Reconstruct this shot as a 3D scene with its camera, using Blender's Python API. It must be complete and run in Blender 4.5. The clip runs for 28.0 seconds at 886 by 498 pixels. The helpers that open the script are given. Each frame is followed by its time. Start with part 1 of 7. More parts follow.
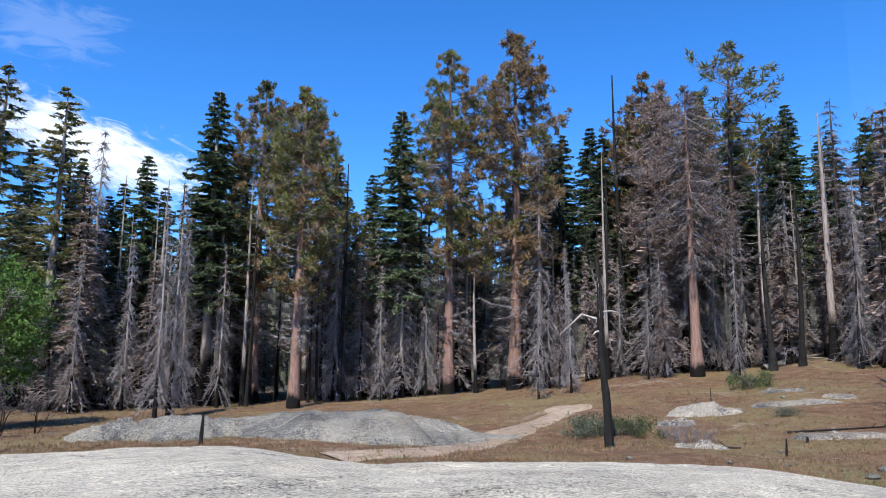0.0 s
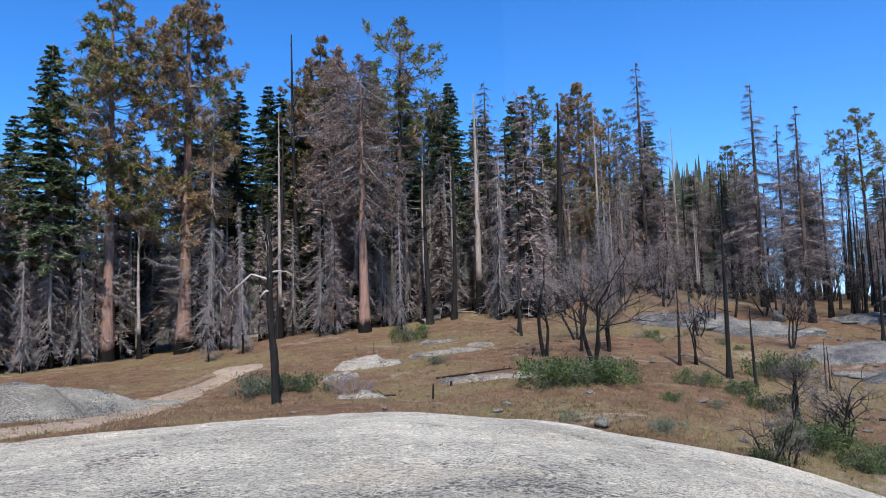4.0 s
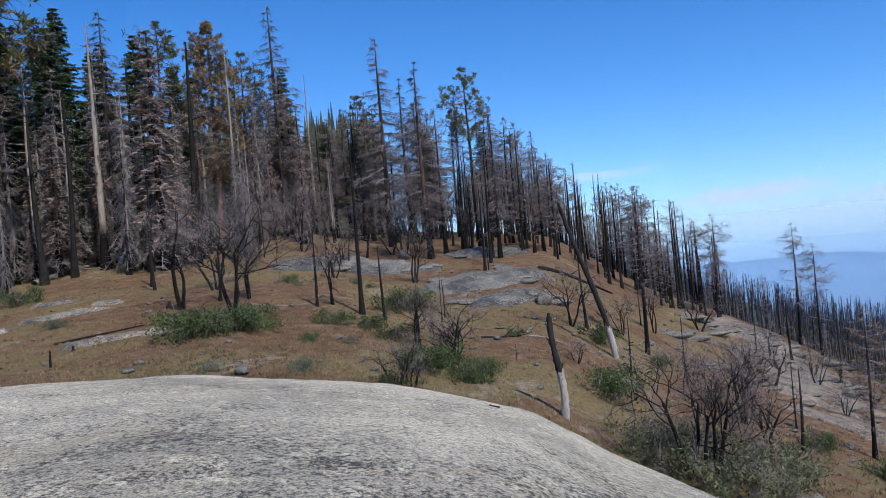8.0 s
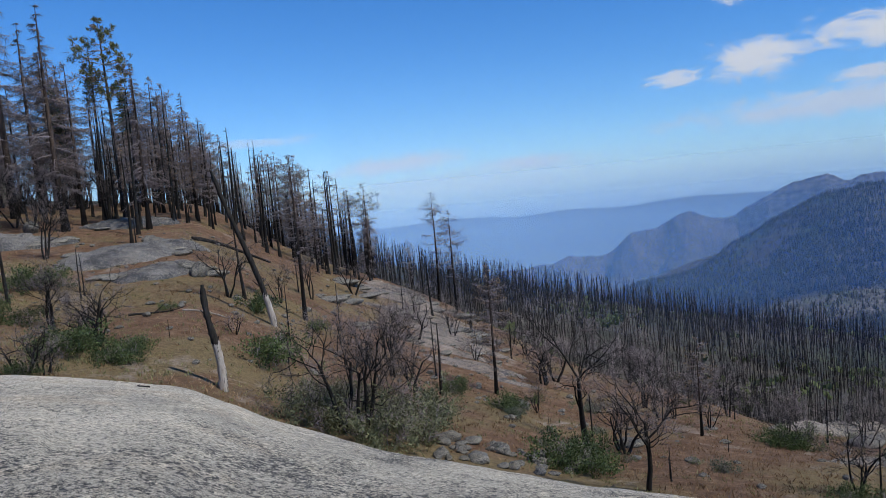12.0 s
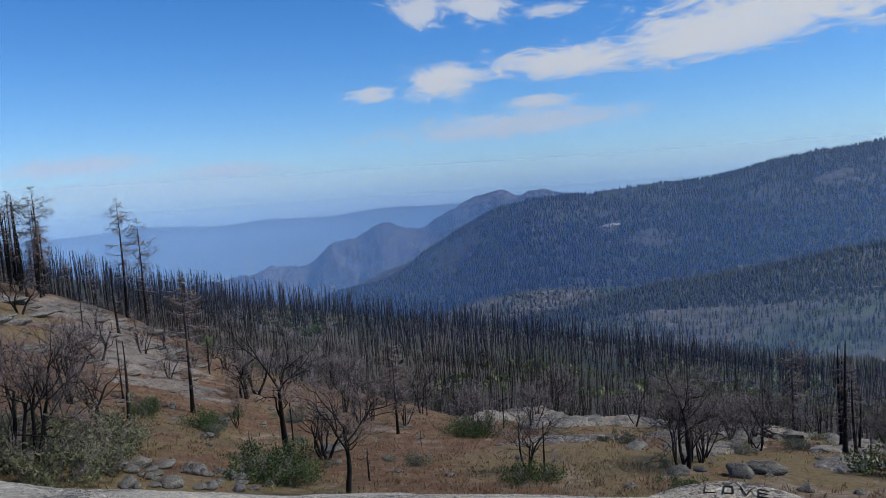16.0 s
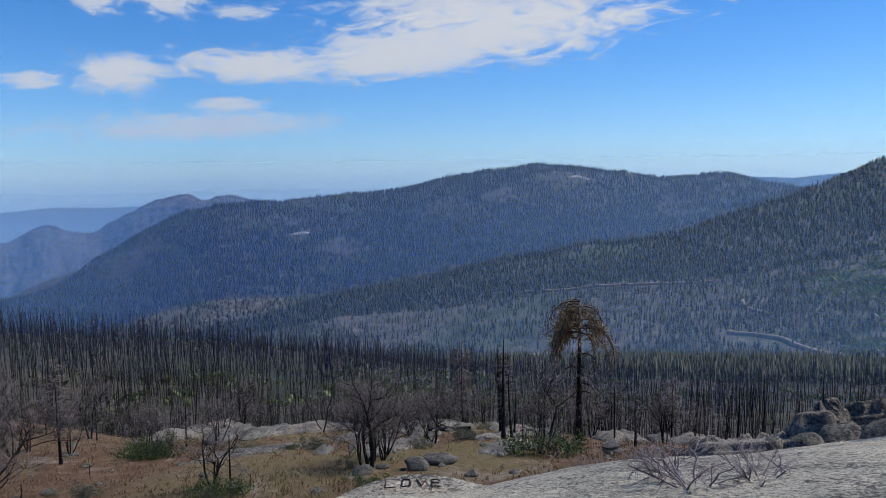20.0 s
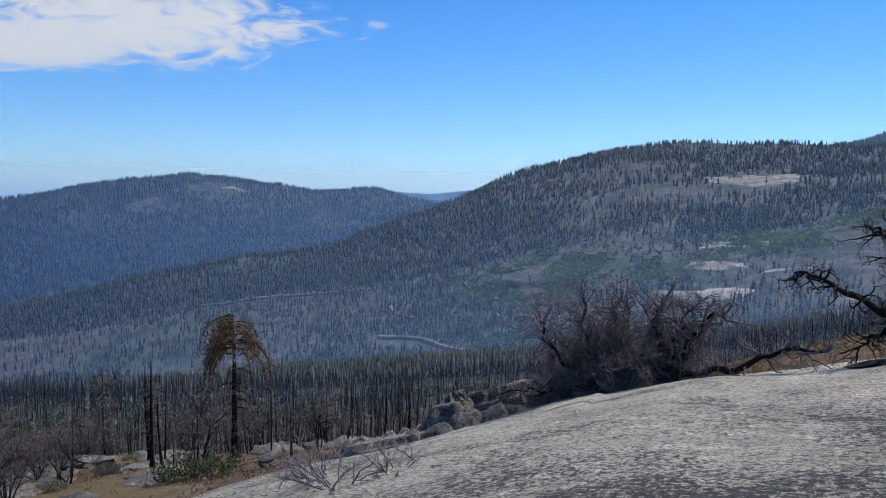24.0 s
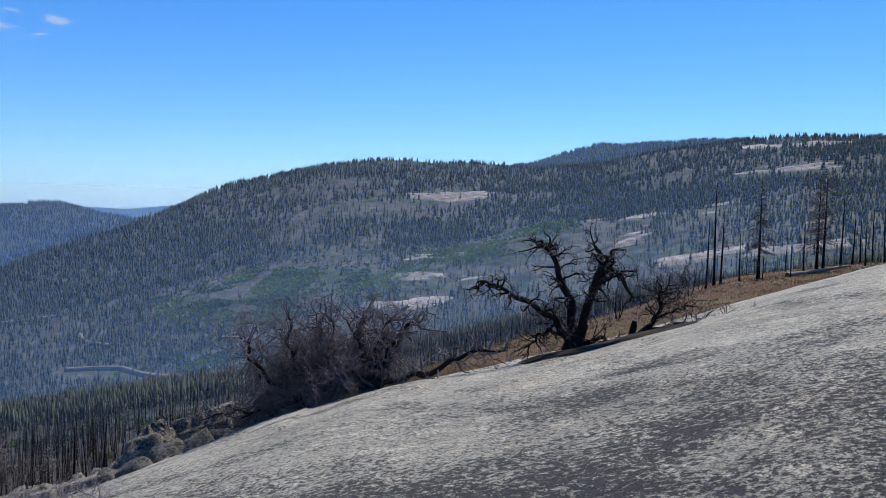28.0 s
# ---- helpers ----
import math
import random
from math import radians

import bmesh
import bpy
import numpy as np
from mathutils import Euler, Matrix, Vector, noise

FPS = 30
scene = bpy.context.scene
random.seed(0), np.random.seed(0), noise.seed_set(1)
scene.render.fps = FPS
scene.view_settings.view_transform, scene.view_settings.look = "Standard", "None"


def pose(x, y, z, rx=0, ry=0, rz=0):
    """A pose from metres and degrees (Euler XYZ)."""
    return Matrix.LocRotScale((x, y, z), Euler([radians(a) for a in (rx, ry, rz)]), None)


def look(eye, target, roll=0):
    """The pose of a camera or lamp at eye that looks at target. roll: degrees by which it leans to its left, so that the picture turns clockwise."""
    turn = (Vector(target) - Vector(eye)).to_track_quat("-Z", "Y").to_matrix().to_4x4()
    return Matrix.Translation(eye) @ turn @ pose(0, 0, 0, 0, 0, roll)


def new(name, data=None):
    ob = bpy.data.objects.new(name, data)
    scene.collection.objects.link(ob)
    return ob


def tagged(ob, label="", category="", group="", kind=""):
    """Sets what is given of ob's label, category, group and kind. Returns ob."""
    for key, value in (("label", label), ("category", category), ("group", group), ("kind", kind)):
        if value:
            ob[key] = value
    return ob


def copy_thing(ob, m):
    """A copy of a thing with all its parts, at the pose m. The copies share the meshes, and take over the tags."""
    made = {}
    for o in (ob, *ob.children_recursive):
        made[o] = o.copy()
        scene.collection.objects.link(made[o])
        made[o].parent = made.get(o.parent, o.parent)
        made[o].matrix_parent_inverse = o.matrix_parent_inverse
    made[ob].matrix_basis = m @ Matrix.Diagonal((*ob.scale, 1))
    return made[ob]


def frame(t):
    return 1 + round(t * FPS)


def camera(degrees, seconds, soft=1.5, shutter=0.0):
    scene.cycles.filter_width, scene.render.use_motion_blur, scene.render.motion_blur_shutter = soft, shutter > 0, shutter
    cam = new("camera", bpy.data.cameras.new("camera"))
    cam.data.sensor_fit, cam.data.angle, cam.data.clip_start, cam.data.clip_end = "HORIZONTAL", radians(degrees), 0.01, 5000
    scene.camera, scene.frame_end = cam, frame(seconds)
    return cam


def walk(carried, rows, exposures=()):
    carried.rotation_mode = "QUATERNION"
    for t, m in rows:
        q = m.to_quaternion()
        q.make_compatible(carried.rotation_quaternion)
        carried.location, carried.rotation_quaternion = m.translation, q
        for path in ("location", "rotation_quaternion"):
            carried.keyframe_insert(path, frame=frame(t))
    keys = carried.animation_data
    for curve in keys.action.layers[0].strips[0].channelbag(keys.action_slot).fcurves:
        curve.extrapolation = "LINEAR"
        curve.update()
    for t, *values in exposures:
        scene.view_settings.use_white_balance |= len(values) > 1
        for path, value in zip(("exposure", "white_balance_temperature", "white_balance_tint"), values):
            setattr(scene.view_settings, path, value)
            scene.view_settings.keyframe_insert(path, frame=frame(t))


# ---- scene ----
# ---------------------------------------------------------------- camera
cam = camera(62.40, 28.0, 0.75)
ROWS = [
    (0, 0, 0, 0, 0.17, 9.22, -0.57),
    (0.5, 0.081, -0.059, 0.005, -2.62, 9.18, -0.31),
    (1, 0.139, -0.116, -0.015, -6.06, 9.0, -0.07),
    (1.5, 0.197, -0.177, -0.029, -9.41, 8.6, 0.04),
    (2, 0.258, -0.231, -0.036, -12.62, 8.04, 0.29),
    (2.5, 0.268, -0.244, -0.035, -15.31, 7.39, 0.4),
    (4.5, 0.306, -0.288, -0.04, -28.07, 5.35, 1.95),
    (5, 0.314, -0.298, -0.035, -31.89, 4.82, 2.22),
    (5.5, 0.33, -0.311, -0.044, -35.46, 4.47, 2.63),
    (6, 0.335, -0.325, -0.047, -38.44, 3.82, 3.25),
    (6.5, 0.362, -0.351, -0.052, -41.05, 2.92, 3.7),
    (7, 0.39, -0.336, -0.069, -43.91, 2.09, 4.13),
    (7.5, 0.417, -0.358, -0.079, -47.72, 1.19, 4.69),
    (8, 0.416, -0.368, -0.08, -51.96, 0.17, 5.09),
    (8.5, 0.405, -0.384, -0.083, -56.01, -0.74, 5.24),
    (9, 0.401, -0.389, -0.08, -59.56, -1.47, 5.14),
    (9.5, 0.405, -0.394, -0.087, -62.76, -2.2, 5.03),
    (10, 0.398, -0.43, -0.077, -66.0, -2.84, 5.24),
    (10.5, 0.393, -0.456, -0.079, -69.31, -3.36, 5.55),
    (11, 0.394, -0.473, -0.082, -72.42, -3.86, 5.63),
    (11.5, 0.394, -0.48, -0.088, -75.45, -4.33, 5.46),
    (12, 0.359, -0.51, -0.09, -78.35, -4.7, 5.35),
    (12.5, 0.34, -0.51, -0.079, -81.19, -4.97, 5.36),
    (14.5, 0.297, -0.547, -0.092, -91.96, -4.85, 4.64),
    (15, 0.303, -0.537, -0.107, -95.16, -4.96, 4.77),
    (15.5, 0.328, -0.558, -0.104, -98.37, -5.19, 4.53),
    (16, 0.35, -0.585, -0.122, -101.4, -5.79, 3.76),
    (16.5, 0.401, -0.597, -0.158, -104.16, -6.96, 3.03),
    (17, 0.398, -0.587, -0.157, -106.61, -7.95, 2.54),
    (17.5, 0.399, -0.603, -0.162, -109.35, -8.32, 2.12),
    (18, 0.37, -0.588, -0.149, -112.28, -8.1, 1.6),
    (18.5, 0.364, -0.578, -0.133, -114.79, -7.49, 1.22),
    (19, 0.326, -0.575, -0.127, -117.6, -6.94, 0.91),
    (19.5, 0.287, -0.567, -0.107, -121.34, -6.45, 0.81),
    (20, 0.252, -0.554, -0.084, -125.18, -6.11, 0.75),
    (20.5, 0.203, -0.528, -0.061, -128.73, -5.84, 0.36),
    (21, 0.169, -0.513, -0.058, -132.66, -5.53, -0.3),
    (21.5, 0.121, -0.484, -0.035, -137.02, -5.2, -0.89),
    (22, 0.093, -0.458, -0.018, -140.96, -4.97, -1.0),
    (22.5, 0.088, -0.473, -0.02, -144.31, -5.1, -1.07),
    (24.5, -0.012, -0.462, 0.001, -153.85, -4.93, -0.8),
    (25, -0.05, -0.418, 0.017, -156.59, -4.67, -0.55),
    (25.5, -0.077, -0.393, 0.024, -160.03, -4.19, -0.47),
    (26, -0.113, -0.374, 0.038, -163.37, -3.6, -0.44),
    (26.5, -0.146, -0.364, 0.04, -166.39, -3.4, -0.43),
    (27, -0.163, -0.326, 0.05, -169.09, -3.54, -0.78),
    (27.5, -0.181, -0.301, 0.06, -171.63, -3.63, -1.13),
    (28, -0.192, -0.294, 0.066, -173.97, -3.5, -1.24),
]
walk(cam, [(t, pose(x, y, 1.6 + z, 90 + pitch, roll, yaw)) for t, x, y, z, yaw, pitch, roll in ROWS],
     [(0, 0.65), (5, 0.44), (9, -0.05), (12, -0.22), (14.5, -0.37), (17, -0.32), (20, -0.28), (24, -0.2), (28, -0.15)])

# ---------------------------------------------------------------- sky and sun
SUN_BEARING, SUN_HEIGHT = 198.0, 53.0
world = bpy.data.worlds.new("sky")
scene.world = world
world.use_nodes = True


def sky_nodes():
    nt = world.node_tree
    nt.nodes.clear()
    n, l = nt.nodes, nt.links
    sky = n.new("ShaderNodeTexSky")
    sky.sky_type, sky.sun_disc = "NISHITA", False
    sky.sun_elevation, sky.sun_rotation = radians(SUN_HEIGHT), radians(SUN_BEARING)
    sky.altitude, sky.air_density, sky.dust_density, sky.ozone_density = 1900, 1.0, 0.15, 3.0
    bg = n.new("ShaderNodeBackground")
    bg.inputs["Strength"].default_value = 0.15
    out = n.new("ShaderNodeOutputWorld")
    co = n.new("ShaderNodeTexCoord")
    hs = n.new("ShaderNodeHueSaturation")
    hs.inputs["Saturation"].default_value = 1.28
    l.new(sky.outputs[0], hs.inputs["Color"])
    deep = n.new("ShaderNodeMix")
    deep.data_type, deep.blend_type = "RGBA", "MULTIPLY"
    deep.inputs[0].default_value = 1.0
    deep.inputs[7].default_value = (0.73, 0.95, 1.17, 1)
    l.new(hs.outputs[0], deep.inputs[6])
    last = deep.outputs[2]
    # cloud banks: bearing, height above the horizon, half length and half height in degrees, tilt, thickness
    for bearing, up, long, high, tilt, thick in CLOUDS:
        b, e = radians(bearing), radians(up)
        d = Vector((math.sin(b) * math.cos(e), math.cos(b) * math.cos(e), math.sin(e)))
        right = Vector((math.cos(b), -math.sin(b), 0))
        over = right.cross(d)
        t = radians(tilt)
        right, over = right * math.cos(t) + over * math.sin(t), over * math.cos(t) - right * math.sin(t)
        u, v, w = (n.new("ShaderNodeVectorMath") for _ in range(3))
        for node, vec in ((u, right / radians(long)), (v, over / radians(high)), (w, d)):
            node.operation = "DOT_PRODUCT"
            l.new(co.outputs["Generated"], node.inputs[0])
            node.inputs[1].default_value = vec
        comb = n.new("ShaderNodeCombineXYZ")
        l.new(u.outputs["Value"], comb.inputs[0])
        l.new(v.outputs["Value"], comb.inputs[1])
        ln = n.new("ShaderNodeVectorMath")
        ln.operation = "LENGTH"
        l.new(comb.outputs[0], ln.inputs[0])
        ns = n.new("ShaderNodeTexNoise")
        ns.inputs["Scale"].default_value, ns.inputs["Detail"].default_value, ns.inputs["Roughness"].default_value = 2.6, 10, 0.66
        ns.inputs["Distortion"].default_value = 0.9
        mp = n.new("ShaderNodeMapping")
        mp.inputs["Location"].default_value = (bearing * 0.37, up * 0.21, 0)
        mp.inputs["Scale"].default_value = (max(long / 8, 0.5), max(high / 2.6, 0.4), 1)
        l.new(comb.outputs[0], mp.inputs[0])
        l.new(mp.outputs[0], ns.inputs["Vector"])
        a = n.new("ShaderNodeMath")
        a.operation = "MULTIPLY_ADD"
        l.new(ns.outputs[0], a.inputs[0])
        a.inputs[1].default_value = 2.9
        a.inputs[2].default_value = -0.14
        s = n.new("ShaderNodeMath")
        s.operation = "SUBTRACT"
        l.new(a.outputs[0], s.inputs[0])
        l.new(ln.outputs["Value"], s.inputs[1])
        ramp = n.new("ShaderNodeMapRange")
        ramp.interpolation_type = "SMOOTHSTEP"
        ramp.inputs["From Max"].default_value, ramp.inputs["To Max"].default_value = 0.95, thick
        l.new(s.outputs[0], ramp.inputs["Value"])
        front = n.new("ShaderNodeMath")
        front.operation = "GREATER_THAN"
        front.inputs[1].default_value = 0.5
        l.new(w.outputs["Value"], front.inputs[0])
        m2 = n.new("ShaderNodeMath")
        m2.operation = "MULTIPLY"
        l.new(ramp.outputs[0], m2.inputs[0])
        l.new(front.outputs[0], m2.inputs[1])
        mix = n.new("ShaderNodeMix")
        mix.data_type = "RGBA"
        l.new(m2.outputs[0], mix.inputs[0])
        l.new(last, mix.inputs[6])
        mix.inputs[7].default_value = (5.5, 5.7, 6.0, 1)
        last = mix.outputs[2]
    l.new(last, bg.inputs["Color"])
    l.new(bg.outputs[0], out.inputs["Surface"])


CLOUDS = [(96.3, 6.4, 1.9, 0.58, 0.5, 0.9), (101.7, 7.1, 3.0, 1.3, 2.5, 1.0), (111.4, 7.8, 6.8, 1.2, -2.1, 1.0), (120.8, 8.6, 5.4, 1.7, 1.6, 1.0),
          (128.5, 10.4, 11.1, 2.5, 4.2, 1.0), (127.5, 12.8, 10.5, 1.3, 1.3, 0.8), (106.7, 3.5, 9.2, 1.0, 2.2, 0.8), (109.2, 5.1, 2.6, 0.49, 2.1, 0.9),
          (100.2, 12.6, 2.3, 1.4, -12, 0.8), (105.2, 12.4, 2.3, 1.3, -10, 0.85), (110.4, 11.6, 2.0, 0.5, 0, 0.7), (64.3, 4.7, 4.2, 0.35, 1.7, 0.45)]
CLOUDS += [(74.9, 2.2, 5.4, 0.75, 1.3, 0.8), (85.3, 1.4, 3.3, 0.49, 1.0, 0.7), (80.9, 0.5, 10.6, 1.3, 1.0, 0.4), (-26.7, 15.2, 8, 2.0, -17, 0.8),
           (-30.2, 22.8, 4, 1.8, 2.2, 0.1), (146.3, 11.8, 0.8, 0.3, -6, 0.45)]
sky_nodes()
sun = new("sun", bpy.data.lights.new("sun", "SUN"))
sun.data.energy, sun.data.angle, sun.data.color = 4.6, radians(0.53), (1.0, 0.955, 0.89)
_b, _e = radians(SUN_BEARING), radians(SUN_HEIGHT)
sun.matrix_world = look((200 * math.sin(_b) * math.cos(_e), 200 * math.cos(_b) * math.cos(_e), 200 * math.sin(_e)), (0, 0, 0))


# ---------------------------------------------------------------- materials
def material(name, rough=0.9, spec=0.2):
    m = bpy.data.materials.new(name)
    m.use_nodes = True
    b = m.node_tree.nodes["Principled BSDF"]
    b.inputs["Roughness"].default_value = rough
    b.inputs["Specular IOR Level"].default_value = spec
    return m, m.node_tree, b


def tex(nt, scale, detail=5, rough=0.6, stretch=None, kind="Object", distort=0.0):
    """A noise texture's value, in metres of the object's or the world's space."""
    co = nt.nodes.new("ShaderNodeTexCoord") if kind == "Object" else nt.nodes.new("ShaderNodeNewGeometry")
    vec = co.outputs["Object" if kind == "Object" else "Position"]
    if stretch:
        mp = nt.nodes.new("ShaderNodeMapping")
        mp.inputs["Scale"].default_value = stretch
        nt.links.new(vec, mp.inputs[0])
        vec = mp.outputs[0]
    t = nt.nodes.new("ShaderNodeTexNoise")
    t.inputs["Scale"].default_value, t.inputs["Detail"].default_value = scale, detail
    t.inputs["Roughness"].default_value, t.inputs["Distortion"].default_value = rough, distort
    nt.links.new(vec, t.inputs["Vector"])
    return t.outputs[0]


def ramp(nt, value, stops):
    r = nt.nodes.new("ShaderNodeValToRGB")
    el = r.color_ramp.elements
    while len(el) < len(stops):
        el.new(0.5)
    for e, (p, c) in zip(el, stops):
        e.position, e.color = p, (*c, 1) if len(c) == 3 else c
    nt.links.new(value, r.inputs[0])
    return r.outputs[0]


def blend(nt, fac, a, b, mode="MIX"):
    m = nt.nodes.new("ShaderNodeMix")
    m.data_type, m.blend_type = "RGBA", mode
    for k, s in ((0, fac), (6, a), (7, b)):
        if isinstance(s, (int, float)):
            m.inputs[k].default_value = s
        elif isinstance(s, tuple):
            m.inputs[k].default_value = (*s, 1)
        else:
            nt.links.new(s, m.inputs[k])
    return m.outputs[2]


def grey(a):
    return (a, a, a)


def relief(nt, b, height, strength=0.5, distance=0.02):
    bu = nt.nodes.new("ShaderNodeBump")
    bu.inputs["Strength"].default_value, bu.inputs["Distance"].default_value = strength, distance
    nt.links.new(height, bu.inputs["Height"])
    nt.links.new(bu.outputs[0], b.inputs["Normal"])


def speckled(name, dark, light, scale, rough=0.9, bump=0.4, dist=0.02, stretch=None, shade=None):
    """A surface that wavers between two colours at two sizes, each object a little different."""
    m, nt, b = material(name, rough)
    c = ramp(nt, tex(nt, scale, 6, 0.65, stretch), [(0.3, dark), (0.7, light)])
    big = ramp(nt, tex(nt, scale * 0.13, 3, 0.5, stretch), [(0.35, grey(0.72)), (0.65, grey(1.0))])
    c = blend(nt, 1.0, c, big, "MULTIPLY")
    oi = nt.nodes.new("ShaderNodeObjectInfo")
    c = blend(nt, 1.0, c, ramp(nt, oi.outputs["Random"], [(0.0, grey(0.75)), (1.0, grey(1.15))]), "MULTIPLY")
    nt.links.new(c, b.inputs["Base Color"])
    relief(nt, b, tex(nt, scale * 1.6, 6, 0.7, stretch), bump, dist)
    return m


def charred_bark(name, low, high, char_top, scale=2.2):
    """Bark that the fire has blackened up to an uneven height."""
    m, nt, b = material(name, 0.95, 0.1)
    st = (scale * 2.5, scale * 2.5, scale * 0.35)
    c = ramp(nt, tex(nt, 1.6, 6, 0.7, st), [(0.3, low), (0.68, high)])
    co = nt.nodes.new("ShaderNodeTexCoord")
    sep = nt.nodes.new("ShaderNodeSeparateXYZ")
    nt.links.new(co.outputs["Object"], sep.inputs[0])
    mad = nt.nodes.new("ShaderNodeMath")
    mad.operation = "MULTIPLY_ADD"
    nt.links.new(tex(nt, 0.8, 4, 0.6, (1, 1, 0.5)), mad.inputs[0])
    mad.inputs[1].default_value = -char_top * 1.6
    nt.links.new(sep.outputs[2], mad.inputs[2])
    mr = nt.nodes.new("ShaderNodeMapRange")
    mr.inputs["From Min"].default_value, mr.inputs["From Max"].default_value = -0.15 * char_top, 0.25 * char_top
    nt.links.new(mad.outputs[0], mr.inputs["Value"])
    c = blend(nt, mr.outputs[0], (0.012, 0.011, 0.011), c)
    nt.links.new(c, b.inputs["Base Color"])
    relief(nt, b, tex(nt, 2.4, 5, 0.7, st), 0.8, 0.05)
    return m


def bleached_below(name, top):
    """Black char above, bare silvery wood below an uneven line."""
    m, nt, b = material(name, 0.9, 0.15)
    st = (3, 3, 0.5)
    wood = ramp(nt, tex(nt, 2.2, 7, 0.75, st), [(0.3, (0.22, 0.19, 0.16)), (0.7, (0.58, 0.54, 0.48))])
    wood = blend(nt, ramp(nt, tex(nt, 1.5, 5, 0.7, st), [(0.55, grey(0)), (0.6, grey(0.9))]), wood, (0.03, 0.028, 0.027))
    char = ramp(nt, tex(nt, 4.0, 6, 0.7, st), [(0.3, (0.008, 0.008, 0.008)), (0.75, (0.05, 0.046, 0.043))])
    co, sep = nt.nodes.new("ShaderNodeTexCoord"), nt.nodes.new("ShaderNodeSeparateXYZ")
    nt.links.new(co.outputs["Object"], sep.inputs[0])
    edge = mathnode(nt, "MULTIPLY_ADD", tex(nt, 3.0, 5, 0.7, (1.5, 1.5, 0.4)), top * 1.3, mathnode(nt, "SUBTRACT", sep.outputs[2], top * 1.65))
    c = blend(nt, ramp(nt, edge, [(0.0, grey(0)), (0.03, grey(1))]), wood, char)
    nt.links.new(c, b.inputs["Base Color"])
    relief(nt, b, tex(nt, 3.0, 7, 0.75, st), 1.0, 0.03)
    return m


def leaf(name, dark, light, scale=1.5):
    """Needles or leaves: colour changes from spray to spray, with some light let through."""
    m, nt, b = material(name, 0.65, 0.25)
    g = nt.nodes.new("ShaderNodeNewGeometry")
    c = ramp(nt, g.outputs["Random Per Island"], [(0.0, dark), (1.0, light)])
    c = blend(nt, 1.0, c, ramp(nt, tex(nt, scale, 3), [(0.35, grey(0.6)), (0.65, grey(1.2))]), "MULTIPLY")
    oi = nt.nodes.new("ShaderNodeObjectInfo")
    c = blend(nt, 1.0, c, ramp(nt, oi.outputs["Random"], [(0.0, grey(0.7)), (1.0, grey(1.2))]), "MULTIPLY")
    nt.links.new(c, b.inputs["Base Color"])
    tr = nt.nodes.new("ShaderNodeBsdfTranslucent")
    nt.links.new(c, tr.inputs["Color"])
    mx = nt.nodes.new("ShaderNodeMixShader")
    mx.inputs[0].default_value = 0.3
    nt.links.new(b.outputs[0], mx.inputs[1])
    nt.links.new(tr.outputs[0], mx.inputs[2])
    nt.links.new(mx.outputs[0], nt.nodes["Material Output"].inputs["Surface"])
    return m


def mathnode(nt, op, a, b, c=None):
    n = nt.nodes.new("ShaderNodeMath")
    n.operation = op
    for k, v in enumerate((a, b, c)):
        if v is None:
            continue
        if isinstance(v, (int, float)):
            n.inputs[k].default_value = v
        else:
            nt.links.new(v, n.inputs[k])
    return n.outputs[0]


